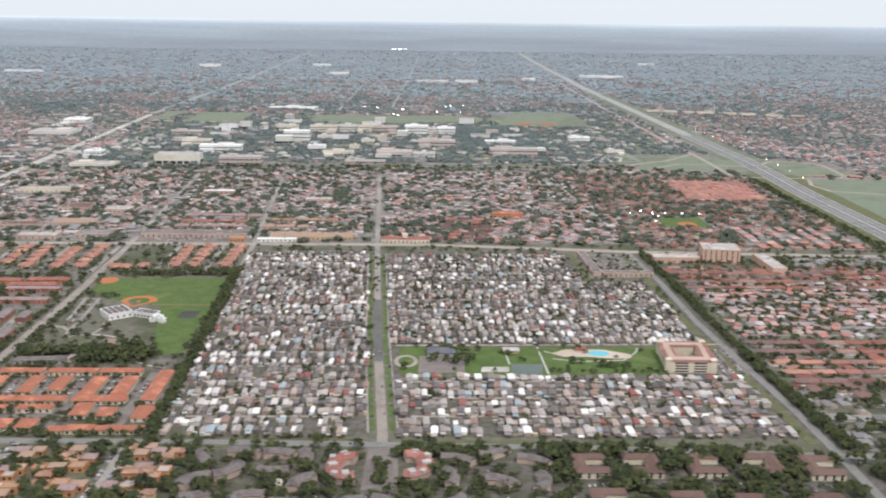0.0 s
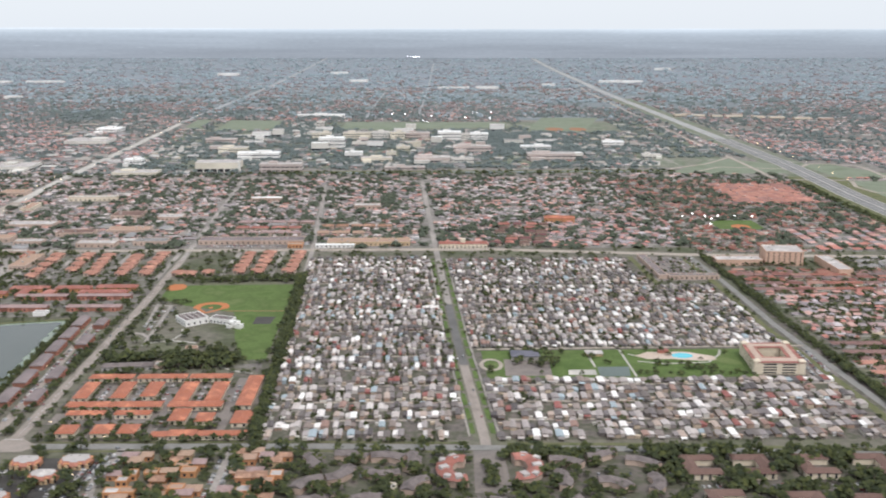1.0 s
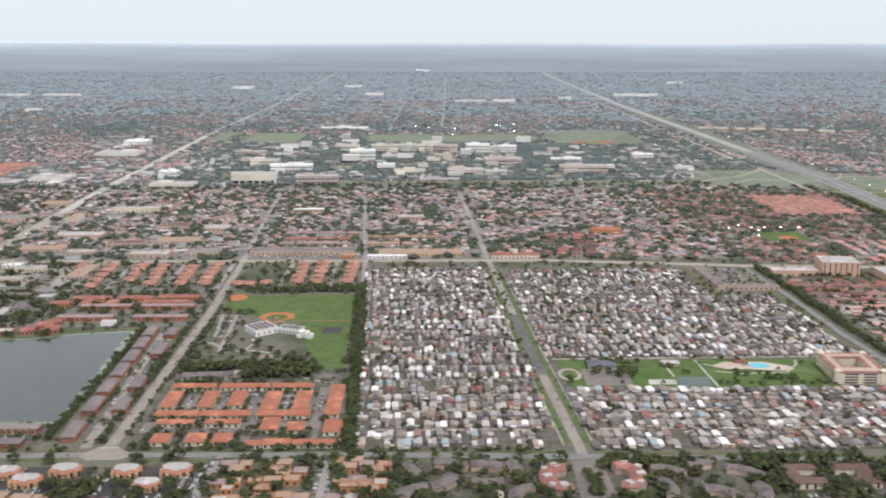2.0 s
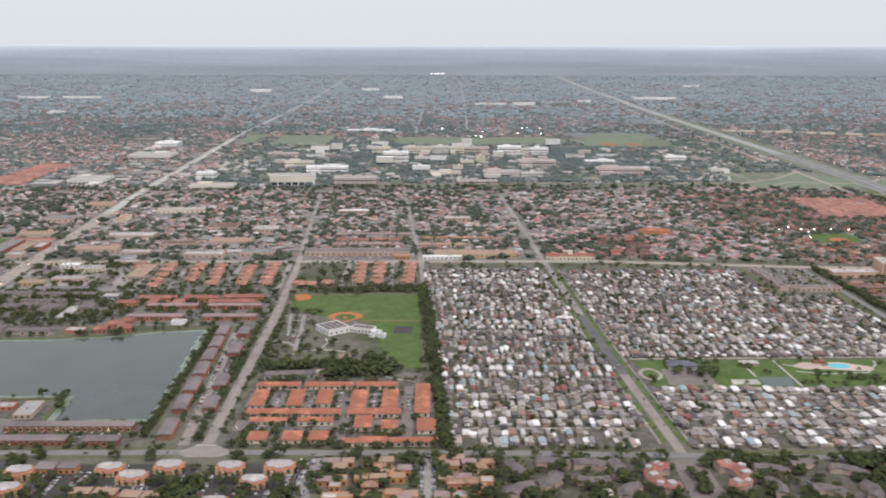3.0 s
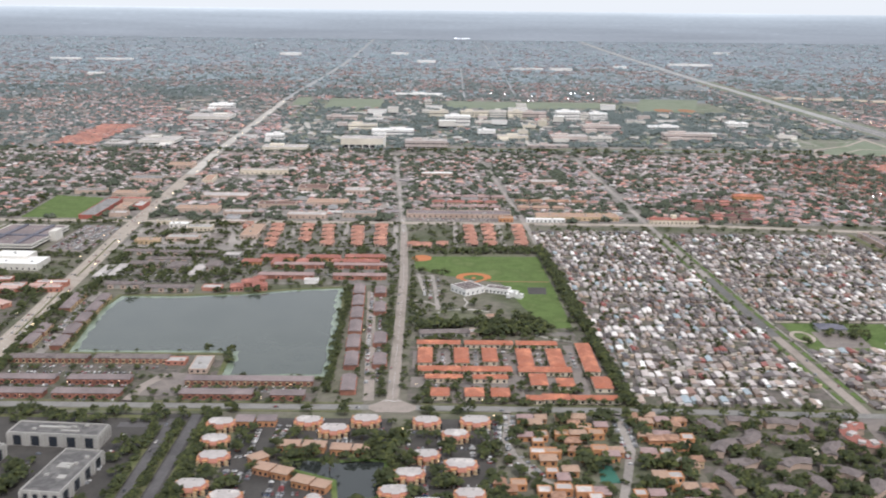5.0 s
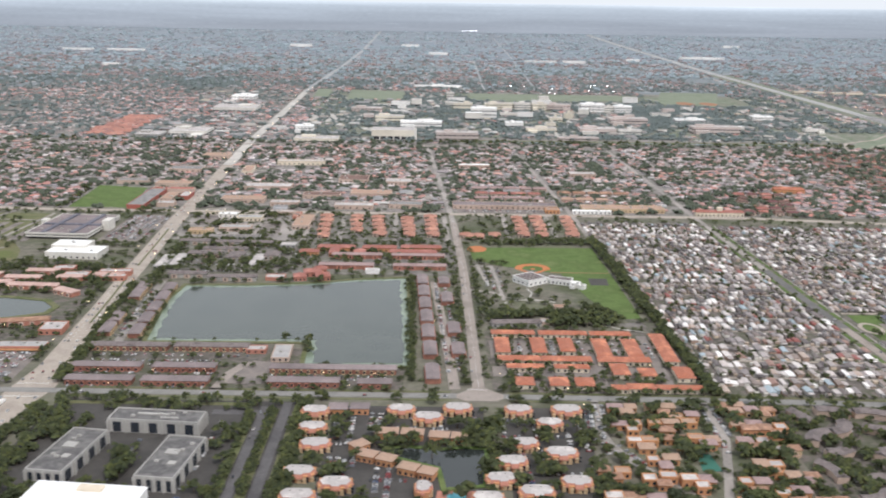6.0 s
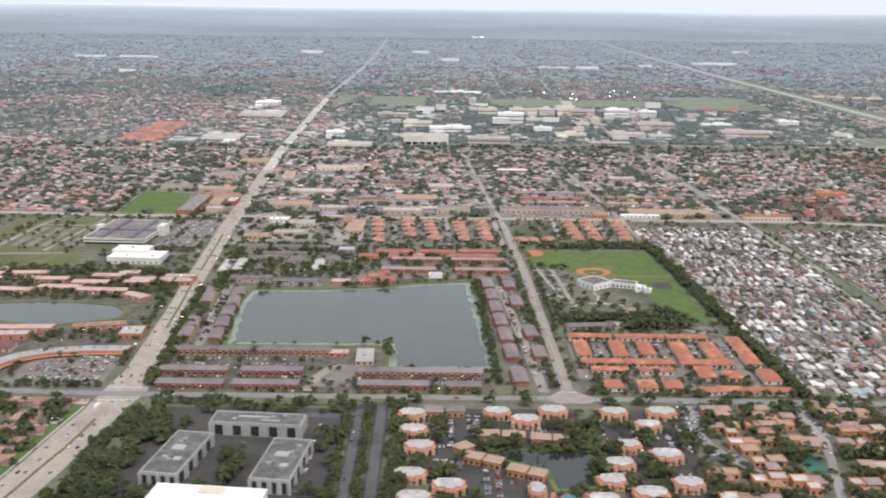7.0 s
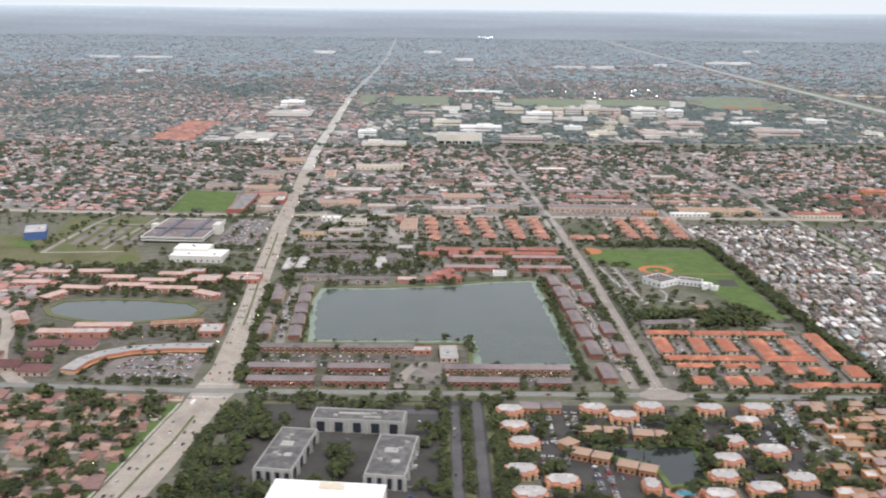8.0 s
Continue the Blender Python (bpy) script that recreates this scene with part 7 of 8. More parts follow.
for x, y, n, size in ((9, 296, 7, 3.4), (20, 304, 5, 3.0), (42, 329, 6, 3.2), (12, 265, 6, 2.6), (35, 269, 7, 2.6), (-8, 284, 4, 2.4), (50, 267, 4, 2.4), (22, 334, 3, 2.4), (33, 328, 4, 2.6), (-14, 326, 4, 2.4), (48, 305, 4, 2.4), (71, 272, 4, 2.6), (68, 335, 5, 2.4), (56, 344, 5, 2.2)):
    grove(x - 3.5, y - 3, x + 3.5, y + 3, n, size, int(x * 5 + y), False)
grove(-14, 258, 72, 342, 26, 1.7, 302)
for x, y in ((180, -40), (186, -44), (176, -45), (187, -52), (187, -66), (186, -74), (165, -57), (160, -64), (150, -47), (158, -47), (182, -36), (188, -34), (185, -80)):
    tree_at.append((x, y, 3.2))
grove(228, -104, 300, -10, 46, 3.4, 401)
grove(114, -102, 224, -14, 60, 2.9, 402, False)
for k in range(3):
    tree_row((282 + 1.6 * k, 4), (277.5 + 1.6 * k, 98), 3.2, 2.5, 0.8, 70 + k, 0.12)
tree_row((192, 82), (276, 82), 4.2, 2.4, 1.2, 73, 0.2)
tree_row((194, -6.5), (300, -8), 4.4, 2.6, 0.8, 74, 0.25)
tree_row((14, -7.4), (170, -7.4), 5, 2.2, 0.6, 75, 0.25)
for k in range(2):
    tree_row((567.5 + 2.2 * k, -14), (562 + 2.2 * k, 105), 2.8, 2.6, 0.7, 80 + k, 0.08)
    tree_row((562 + 2.2 * k, 105), (557 + 2.2 * k, 322), 3.0, 2.2, 0.7, 82 + k, 0.12)
grove(404, 356, 462, 446, 70, 2.0, 91)
grove(182, 378, 262, 428, 60, 2.0, 92)
grove(572, -100, 760, 60, 420, 2.8, 93)
grove(572, -100, 700, -10, 150, 3.0, 94, False)
grove(230, -104, 300, -8, 90, 2.4, 95, False)
grove(114, -100, 224, -12, 70, 2.0, 96)
def off_roofs(x, y):
    """Where no house stands, for arrays of places."""
    ok = np.ones(len(x), bool)
    for b in BLOCKED:
        if b[0] == "box" and b[3] - b[1] < 34 and b[4] - b[2] < 34:
            ok &= ~((x > b[1] + 0.6) & (x < b[3] - 0.6) & (y > b[2] + 0.6) & (y < b[4] - 0.6))
    return ok


def off_lines(x, y, lines):
    ok = np.ones(len(x), bool)
    for pts, half in lines:
        for (x0, y0), (x1, y1) in zip(pts, pts[1:]):
            f = np.clip(((x - x0) * (x1 - x0) + (y - y0) * (y1 - y0)) / ((x1 - x0) ** 2 + (y1 - y0) ** 2), 0, 1)
            ok &= np.hypot(x - x0 - f * (x1 - x0), y - y0 - f * (y1 - y0)) > half
    return ok


keep_off(188, 84, 262, 206)
T = np.array(tree_at)
T = T[off_lines(T[:, 0], T[:, 1], ((CURVED_LANE, 3.0), (TOWN_LANE, 3.0), (AV_WIDE[:16], 6.2), (AV_MID, 3.4), (AV_PARK[:3], 3.0), (AV_WEST, 3.0), (ST_NEAR, 3.2), (ST_MID, 4.6), ([(97.8, -100), (97.8, -14)], 2.4), ([(106.6, -100), (106.4, -10)], 2.6), ([(164, 165), (172.6, 31), (174, 6)], 2.6)))]
T = T[(T[:, 1] > 60) | off_roofs(T[:, 0], T[:, 1])]
rt = np.random.default_rng(12)
near_side = T[:, 1] < -6
share_kept = np.where(T[:, 0] < -12, 0.36, np.where(T[:, 0] < 86, 0.6, np.where(T[:, 0] < 118, 0.95, np.where(T[:, 0] < 300, 0.55, 0.7))))
T = T[~near_side | (rt.random(len(T)) < share_kept)]
T[T[:, 1] < -6, 2] *= 1.35
order = np.argsort(T[:, 1])
near_T, far_T = T[order[:300]], T[order[300:]]
for k, (x, y, s) in enumerate(near_T[4:]):
    copy_thing(TREES[k % 4], pose(x, y, 0, 0, 0, k * 77 % 360) @ Matrix.Diagonal((s, s, s * (0.9 + 0.15 * (k % 3)), 1)))
for k, (x, y, s) in enumerate(near_T[:4]):
    TREES[k].matrix_basis = pose(x, y, 0, 0, 0, k * 50) @ Matrix.Diagonal((s, s, s, 1))
for k in range(3):
    q = far_T[k::3]
    r = np.random.default_rng(40 + k)
    scatter("trees", tree_template(5, 4, 50 + k, solid=CAP, size=(0.22, 0.36)), q[:, 0], q[:, 1], r.uniform(0, 6.28, len(q)), np.stack([q[:, 2], q[:, 2], q[:, 2] * r.uniform(0.8, 1.3, len(q))], 1), (M_LEAVES, M_BARK), "leafy green trees along streets and gardens", "trees")

# ---- cars ----
car_body = make_mesh("body", join(box(1.9, 0.8, 0.13, 0.42, bottom=True), ([(-0.6, -0.37, 0.42), (0.45, -0.37, 0.42), (0.45, 0.37, 0.42), (-0.6, 0.37, 0.42), (-0.4, -0.3, 0.68), (0.15, -0.3, 0.68), (0.15, 0.3, 0.68), (-0.4, 0.3, 0.68)], [(4, 5, 6, 7)])), M_CAR)
car_glass = make_mesh("windows", ([(-0.6, -0.37, 0.42), (0.45, -0.37, 0.42), (0.45, 0.37, 0.42), (-0.6, 0.37, 0.42), (-0.4, -0.3, 0.675), (0.15, -0.3, 0.675), (0.15, 0.3, 0.675), (-0.4, 0.3, 0.675)], [(0, 1, 5, 4), (1, 2, 6, 5), (2, 3, 7, 6), (3, 0, 4, 7)]), M_GLASS)
car_wheel = make_mesh("wheel", ([(0.16 * math.cos(a * 1.047), s * 0.06, 0.16 + 0.16 * math.sin(a * 1.047)) for s in (-1, 1) for a in range(6)], [(i, (i + 1) % 6, 6 + (i + 1) % 6, 6 + i) for i in range(6)] + [tuple(range(5, -1, -1)), tuple(range(6, 12))]), M_TYRE)
car = thing("car", 0, -5.4, 0, "car standing on the asphalt", "car", "cars of the town")
share("body", car_body, car)
share("windows", car_glass, car, label="dark car windows")
for x in (-0.6, 0.6):
    for y in (-0.38, 0.38):
        share("wheel", car_wheel, car, x, y)
car_at = []
r6 = random.Random(3)


def car_line(a, b, step, rz, fill=0.7):
    n = int(math.dist(a, b) / step)
    for i in range(n + 1):
        if r6.random() < fill:
            s = i / max(1, n)
            car_at.append((a[0] + (b[0] - a[0]) * s + r6.uniform(-.1, .1), a[1] + (b[1] - a[1]) * s + r6.uniform(-.1, .1), rz + r6.choice((0, 180)) + r6.uniform(-4, 4)))


for o in (-5.0, -2.4, 3.0, 6.2):
    car_line((-12.5 + o, -90), (-4.5 + o, -22), 9, 82, 0.5)
for o in (-3.8, -1.9, 2.0, 3.9):
    car_line((-5 + o, 48), (-9.2 + o, 115), 9, 93, 0.5)
    car_line((-9.2 + o, 115), (-19.3 + o, 240), 14, 95, 0.5)
    car_line((-19.3 + o, 240), (-33 + o, 460), 14, 95, 0.55)
car_line((-10, -9), (4, -9), 3.2, 85, 0.7)
car_line((-9, 10), (5, 12), 3.0, 92, 0.8)
car_line((-8, 18), (4, 20), 3.2, 94, 0.8)
car_line((-8, 28), (3, 30), 3.2, 96, 0.6)
car_line((-30, -2), (170, -2), 16, 0, 0.4)
car_line((196, -2.4), (560, -13), 16, 0, 0.4)
for x, y0, y1 in ((127.5, -36, -22), (141, -32, -20), (144.5, -32, -20), (146, -82, -66), (128.5, -64, -58), (131.5, -64, -58), (137, -64, -58), (150, -92, -74), (205, -98, -90), (222, -50, -20), (225.5, -44, -18)):
    car_line((x, y0), (x, y1), 1.3, 0, 0.75)
for y, x0, x1 in ((-47, 128, 138), (-33, 150, 172), (-74, 136, 156), (-39, 196, 220), (-68, 204, 222), (-25, 194, 206)):
    car_line((x0, y), (x1, y), 1.6, 90, 0.6)
for x in (164.4, 169.4):
    car_line((x + 0.4, 160), (x + 7.0, 25), 1.5, 0, 0.5)
for y in (14, 17, 24, 27, 33, 36, 41):
    car_line((-52 + y * 0.1, y), (-18, y), 1.1, 90, 0.6)
car_line((12, 100), (13, 70), 1.5, 0, 0.5)
for y in (16, 3.8, 34):
    car_line((12, y), (70, y), 2.0, 90, 0.25)
car_line((95, 15.8), (146, 15.8), 2.0, 90, 0.4)
car_line((11.6, 66), (8.2, 140), 1.9, 90, 0.45)
car_line((16.0, 66), (12.4, 140), 1.9, 90, 0.4)
for x in (205, 220.5, 234, 250, 266):
    car_line((x, 46), (x, 65), 1.4, 0, 0.5)
car_line((192, 22), (262, 22), 2.0, 90, 0.25)
for x in (194.9, 198.2, 203.2):
    car_line((x, 152), (x - 1, 194), 1.4, 0, 0.25)
for y in (265, 272, 278, 288, 296, 304, 312):
    car_line((518, y), (548, y), 1.3, 90, 0.4)
for x in (-57, -54, -49, -46, -41, -38, -33):
    car_line((x, 255), (x, 325), 1.3, 0, 0.5)
for x in (463, 487, 498, 515, 540):
    car_line((x, -40), (x, -46), 1.4, 0, 0.8)
car_line((455, -41), (560, -42), 2.0, 90, 0.35)
for y in (-30, -50, -70, -90):
    car_line((305, y), (450, y), 3.0, 90, 0.2)
car_line((230, -10), (229, -55), 1.4, 10, 0.5)
for x, y0, y1 in ((129, -30, -42), (134, -24, -46), (143, -24, -36), (157, -14, -24), (168, -30, -38), (181, -22, -32), (192, -22, -40), (204, -24, -36), (204, -50, -62), (216, -36, -50), (198, -54, -58), (199, -68, -84), (134, -60, -72), (150, -66, -90), (128, -80, -96), (222, -60, -96)):
    car_line((x, y0), (x, y1), 1.25, 0, 0.8)
for y, x0, x1 in ((194, 8, 60), (203, 8, 60), (221, 10, 80), (236, 8, 80), (180, 8, 60), (198, 100, 170), (214, 100, 170)):
    car_line((x0, y), (x1, y), 1.5, 90, 0.5)
for y, x0, x1 in ((19, 12, 70), (29, 12, 70), (34, 12, 70), (41, 12, 80), (14.5, 95, 148), (18, 95, 148)):
    car_line((x0, y), (x1, y), 1.4, 90, 0.45)
for x in (544, 548, 553):
    car_line((x, 74), (x + 1, 110), 1.4, 0, 0.7)
car_line((97, -20), (97.4, -88), 7, 90, 0.25)
for x in (84, 58):
    car_line((x, -26), (x - 2, -90), 2.0, 0, 0.2)
car_line((273, -8), (273, -50), 1.6, 0, 0.5)
for o in (-2.6, 2.6):
    car_line((230.6 + o, -8), (229 + o, -31), 1.3, 0, 0.85)
    car_line((231 + o, -44), (238 + o, -60), 1.4, 20, 0.7)
    car_line((225.4, -14), (225.6, -40), 1.3, 0, 0.8)
    car_line((277.8 + o * 0.1, -12), (277.8, -36), 1.4, 0, 0.5)
car_line((379.5, 10), (372, 120), 14, 92, 0.5)
car_line((375, 20), (369, 120), 20, 92, 0.4)
car_line((182, 10), (180, 190), 16, 90, 0.4)
for y in (358, 363, 369):
    car_line((186, y), (244, y), 1.3, 90, 0.5)
C = np.array(car_at)
C = C[np.argsort(C[:, 1])]
for k, (x, y, a) in enumerate(C[:110]):
    z = 0.09 if x < 10 else (0.05 if x < 112 else (0.04 if x < 226 else 0.02))
    m = pose(x, y, z, 0, 0, a)
    if k == 0:
        car.matrix_basis = m
    else:
        copy_thing(car, m)
far_c = C[110:]
cv, cf = join(box(1.9, 0.8, 0.1, 0.42), box(1.0, 0.7, 0.42, 0.68, -0.1))
scatter("parked_cars", (cv, cf, [0] * 9 + [0]), far_c[:, 0], far_c[:, 1], np.radians(far_c[:, 2]), np.ones(len(far_c)), (M_CARS,), "parked and waiting cars of many colours", "cars", 0.1)
bus = thing("white_van", -7.2, -15, 82, "white box van on the wide avenue", "van")
part("body", box(3.6, 1.1, 0.2, 1.5, bottom=True), M_WALL_WHITE, bus)
part("cab", box(0.8, 1.0, 0.2, 1.1, 2.1, 0), M_WALL_WHITE, bus)
for x in (-1.2, 1.8):
    for y in (-0.5, 0.5):
        share("wheel", car_wheel, bus, x, y)
bus.matrix_basis = pose(-7.2, -15, 0.1, 0, 0, 82)


# ---- lamps that burn ----
flood_pole = make_mesh("pole", trunk(9.0, 0.16, 0.1, 0), M_METAL)
flood_bar = make_mesh("crossbar", box(2.4, 0.2, 9.0, 9.2, bottom=True), M_METAL)
flood_head = make_mesh("lamp_head", box(1.1, 0.5, 9.2, 10.0, bottom=True), M_FLOOD)


def flood(x, y, s, group):
    b = thing("floodlight_mast", x, y, 0, "tall steel mast with lit white floodlights", "floodlight", group)
    b.scale = (s, s, s)
    share("pole", flood_pole, b)
    share("crossbar", flood_bar, b)
    share("lamp_head", flood_head, b, -0.7)
    share("lamp_head", flood_head, b, 0.7)


for x, y in ((577, 448), (589, 460), (597, 449), (608, 449), (623, 450), (638, 448), (599, 437), (592, 415)):
    flood(x, y, 0.55, "masts of the ball field")
for x, y in ((351, 1274), (358, 1255), (365, 1358), (425, 1322), (443, 1422), (452, 1435), (477, 1437), (467, 1315), (318, 1387), (294, 1407)):
    flood(x, y, 0.85, "masts of the campus field")
for x in (270, 285, 300, 310, 320, 330):
    flood(x, 4300, 1.8, "far masts")
lamp_pole = make_mesh("pole", trunk(4.6, 0.1, 0.06, 0), M_METAL)
lamp_arm = make_mesh("arm", box(1.2, 0.12, 4.55, 4.65, 0.6, 0, True), M_METAL)
lamp_head = make_mesh("lamp_head", box(0.8, 0.45, 4.4, 4.6, 1.2, 0, True), M_WARM)


def street_lamp(x, y, rz, s=1.0):
    b = thing("street_lamp", x, y, rz, "steel lamp with a warm lit head, partly standing in for car and house lights", "street lamp", "street lamps")
    b.scale = (s, s, s)
    share("pole", lamp_pole, b)
    share("arm", lamp_arm, b)
    share("lamp_head", lamp_head, b)


for k in range(16):
    yy = 640 + k * 45
    street_lamp(float(np.interp(yy, [p[1] for p in HIGHWAY], [p[0] for p in HIGHWAY])) + 19, yy, 180, 1.5)
# added posts along the avenue, standing in for headlights and brake lights
for k in range(24):
    yy = 70 + k * 58
    for side in (-1, 1):
        street_lamp(along(AV_WIDE, yy) + side * 6.6, yy + 20 * side, 0 if side < 0 else 180, 0.8)
# small added posts, standing in for warm lights and glints at houses
for x, y in ((-60, 56), (-49, 59), (-61, 136), (-52, 144), (-36, 126), (-20, 20), (12, -92), (-27, -70), (-19, -30), (158, -29), (190, -25), (221, -30), (204, -52), (226, -12), (-100, 134), (-84, 140), (-70, 138), (-44, 136), (-28, 128), (-88, 70), (-66, 71), (-44, 74), (-24, 66), (-30, 150), (-58, 150), (20, 19), (44, 19), (66, 20), (30, 4), (60, 4), (118, 18), (140, 18), (104, 4), (130, 4), (160, 120), (166, 90), (194, 20), (222, 4), (246, 4), (262, 32)):
    street_lamp(x, y, 200, 0.45)


# ---- districts of small houses ----
STREETS = []


def houses(name, x, y, rz, sc, roofs, label, seed, wings=0.4, walls=M_HOME_WALLS):
    """Hipped, gabled and flat houses in one mesh a kind."""
    r = np.random.default_rng(seed)
    n = len(x)
    if n == 0:
        return
    pick = r.random(n)
    for lo, hi, tmpl in ((0, 0.5, house_template(0.45)), (0.5, 0.88, house_template(0.95, 0.32)), (0.88, 1, flat_template())):
        sel = (pick >= lo) & (pick < hi)
        q = sc[sel].copy()
        if lo > 0.8:
            q *= np.array([1.15, 1.1, 0.7])
        scatter(name, tmpl, x[sel], y[sel], rz[sel], q, (walls, roofs), label, "houses")
    w = r.random(n) < wings
    d = sc[w][:, 0] * 0.32
    scatter(name, house_template(0.5), x[w] + d, y[w] - d, rz[w] + math.pi / 2, sc[w] * np.array([0.6, 0.75, 0.9]), (walls, roofs), label, "houses")


def district(name, x0, x1, y0, y1, lot, pitch, size, roofs, label, seed, lean=0.055, keep=0.78, tall=1.9, lanes=True):
    """Rows of houses back to back along residential streets."""
    r = np.random.default_rng(seed)
    vs = np.arange(y0 + pitch * 0.3, y1, pitch)
    if lanes:
        for v in vs:
            STREETS.append(strip([(x0 - lean * (v - y0), v), (x1 - (lean * (v - y0) if x1 < 700 else 0), v)], 2.0, 0.03, 0.02))
        for u in np.arange(x0 + r.uniform(10, 40), x1, r.uniform(60, 90)):
            STREETS.append(strip([(u, y0), (u - lean * (y1 - y0), y1)], 2.2, 0.034, 0.02))
    us = np.arange(x0 - 60, x1 + 60, lot)
    u, v = np.meshgrid(us, vs)
    u, v = u.ravel(), v.ravel()
    u, v = np.concatenate([u, u + lot * 0.4]), np.concatenate([v - pitch * 0.27, v + pitch * 0.27])
    n = len(u)
    x = u - lean * (v - y0) + r.normal(0, lot * 0.14, n)
    y = v + r.normal(0, pitch * 0.05, n)
    ok = (r.random(n) < keep) & in_land(x, y) & (x > x0 - lean * (y - y0)) & (x < x1) & (y > y0) & (y < y1)
    x, y = x[ok], y[ok]
    ok = free(x, y, size * 0.35)
    x, y = x[ok], y[ok]
    n = len(x)
    rz = r.choice([0, math.pi / 2], n) + r.normal(0, 0.05, n) + lean
    big = np.where(r.random(n) < 0.06, 1.7, 1.0)
    sc = np.stack([size * r.uniform(0.7, 1.25, n) * big, size * r.uniform(0.55, 0.9, n) * big, tall * r.uniform(0.8, 1.3, n)], 1)
    houses(name, x, y, rz, sc, roofs, label, seed, 0.4, M_BELT_WALLS if y0 > 340 else M_HOME_WALLS)


def wood(name, x0, x1, y0, y1, density, size, template, mats, seed, label="green trees scattered between houses", clump=0.0, bias=-0.1):
    r = np.random.default_rng(seed)
    n = int((x1 - x0) * (y1 - y0) * density)
    x, y = r.uniform(x0, x1, n), r.uniform(y0, y1, n)
    ok = in_land(x, y)
    x, y = x[ok], y[ok]
    ok = free(x, y, -0.3)
    x, y = x[ok], y[ok]
    if clump:
        w = np.array([noise.noise((a / clump, b / clump, seed)) for a, b in zip(x, y)])
        ok = w + r.normal(0, 0.22, len(w)) > bias
        x, y = x[ok], y[ok]
    n = len(x)
    s = size * r.uniform(0.5, 1.45, n)
    return scatter(name, template, x, y, r.uniform(0, 6.28, n), np.stack([s, s, s * r.uniform(0.7, 1.2, n)], 1), mats, label, "trees")


TREE_MID = [tree_template(4, 3, 60 + i, False, solid=CAP, wide=0.7, high=0.15, mid=0.4, size=(0.34, 0.52)) for i in range(3)]
TREE_FAR = tree_template(3, 2, 66, False, solid=CAP, wide=0.8, high=0.08, mid=0.18, size=(0.45, 0.7))

L_MIX = "single-storey houses with red, brown and grey roofs"
# nearer blocks
def small_house(x, y, w, d, h, rz, wall, roof, label, group):
    b = thing("small_house", x, y, rz, label, "house", group)
    part("wall", join(box(w, d, 0, h), box(w * 0.5, d * 0.6, 0, h * 0.9, w * 0.3, -d * 0.5)), wall, b)
    part("roof", hip(w, d, h + 0.04, 0.9, 0.3, 0.9), roof, b)
    part("porch_roof", hip(w * 0.5, d * 0.6, h * 0.92, 0.6, 0.25, 0.8, w * 0.3, -d * 0.5), roof, b)
    keep_off(x - w / 2 - 0.6, y - d / 2 - 0.6, x + w / 2 + 0.6, y + d / 2 + 0.6)


M_PINK_ONE = mat("pink_house_roof", [(0.32, 0.175, 0.135), (0.37, 0.22, 0.17), (0.26, 0.135, 0.11), (0.3, 0.165, 0.13), (0.24, 0.15, 0.125), (0.42, 0.26, 0.2)], 0.85, "object", 1.0, 0.35)
rh = random.Random(21)
for j in range(7):
    for i in range(9):
        x, y = -20 - i * 6.6 - j * 0.9 + rh.uniform(-1, 1) - (6 if j > 4 else 0), -13 - j * 12.5 + rh.uniform(-2.5, 2.5)
        if rh.random() < 0.85 and free(np.array([x]), np.array([y]), 2.5)[0]:
            small_house(x, y, rh.uniform(4.2, 6), rh.uniform(3.6, 5), rh.uniform(1.5, 2.3), rh.choice((0, 90, 8, -10)), M_WALL_PINK, M_PINK_ONE, "salmon house with pink tile roof among trees", "pink-roofed houses")
district("pink_roofed_houses", -170, -14, -140, -6, 6.5, 13, 5.0, M_ROOFS_PINK, "houses with pale red tile roofs among trees", 4)
district("houses", -330, -125, 0, 190, 8, 15, 6, M_ROOFS_RED, "houses with pale red tile roofs among trees", 5)
district("grey_houses", 574, 760, -100, 48, 8, 17, 5.6, M_ROOFS_GREY, "houses with grey roofs among trees", 6, keep=0.65)
district("red_terraces", 574, 756, 50, 128, 9.5, 15, 7.6, M_ROOFS_DEEP, "terraces with faded red tile roofs", 7, 0.0, 0.3)
district("terracotta_houses", 570, 742, 130, 240, 7, 14, 5.2, M_ROOFS_RED, "houses with terracotta roofs in tight rows", 8, 0.0)
district("red_terraces", 566, 756, 242, 285, 10, 14, 7, M_ROOFS_DEEP, "terraces with faded red tile roofs", 9, 0.0)
district("grey_houses", 660, 756, 290, 318, 9, 14, 6, M_ROOFS_GREY, "houses with grey roofs", 10, 0.0)
# straight terraces along the side streets west of the avenue
for y, deep in ((62, 1), (74, 0), (88, 0), (104, 1), (118, 1), (226, 1), (240, 1), (262, 1)):
    xs = np.arange(580.0 - (y - 60) * 0.05, 754, 13.2)
    ws = np.random.default_rng(y).uniform(8.5, 12.2, len(xs))
    scatter("red_terraces", house_template(0.95, 0.32), xs, np.full(len(xs), float(y)), np.zeros(len(xs)), np.stack([ws, np.full(len(xs), 5.0), np.full(len(xs), 2.7)], 1), (M_HOME_WALLS, M_ROOFS_DEEP if deep else M_ROOFS_CLAY), "straight terraces with red tile roofs", "terraces")
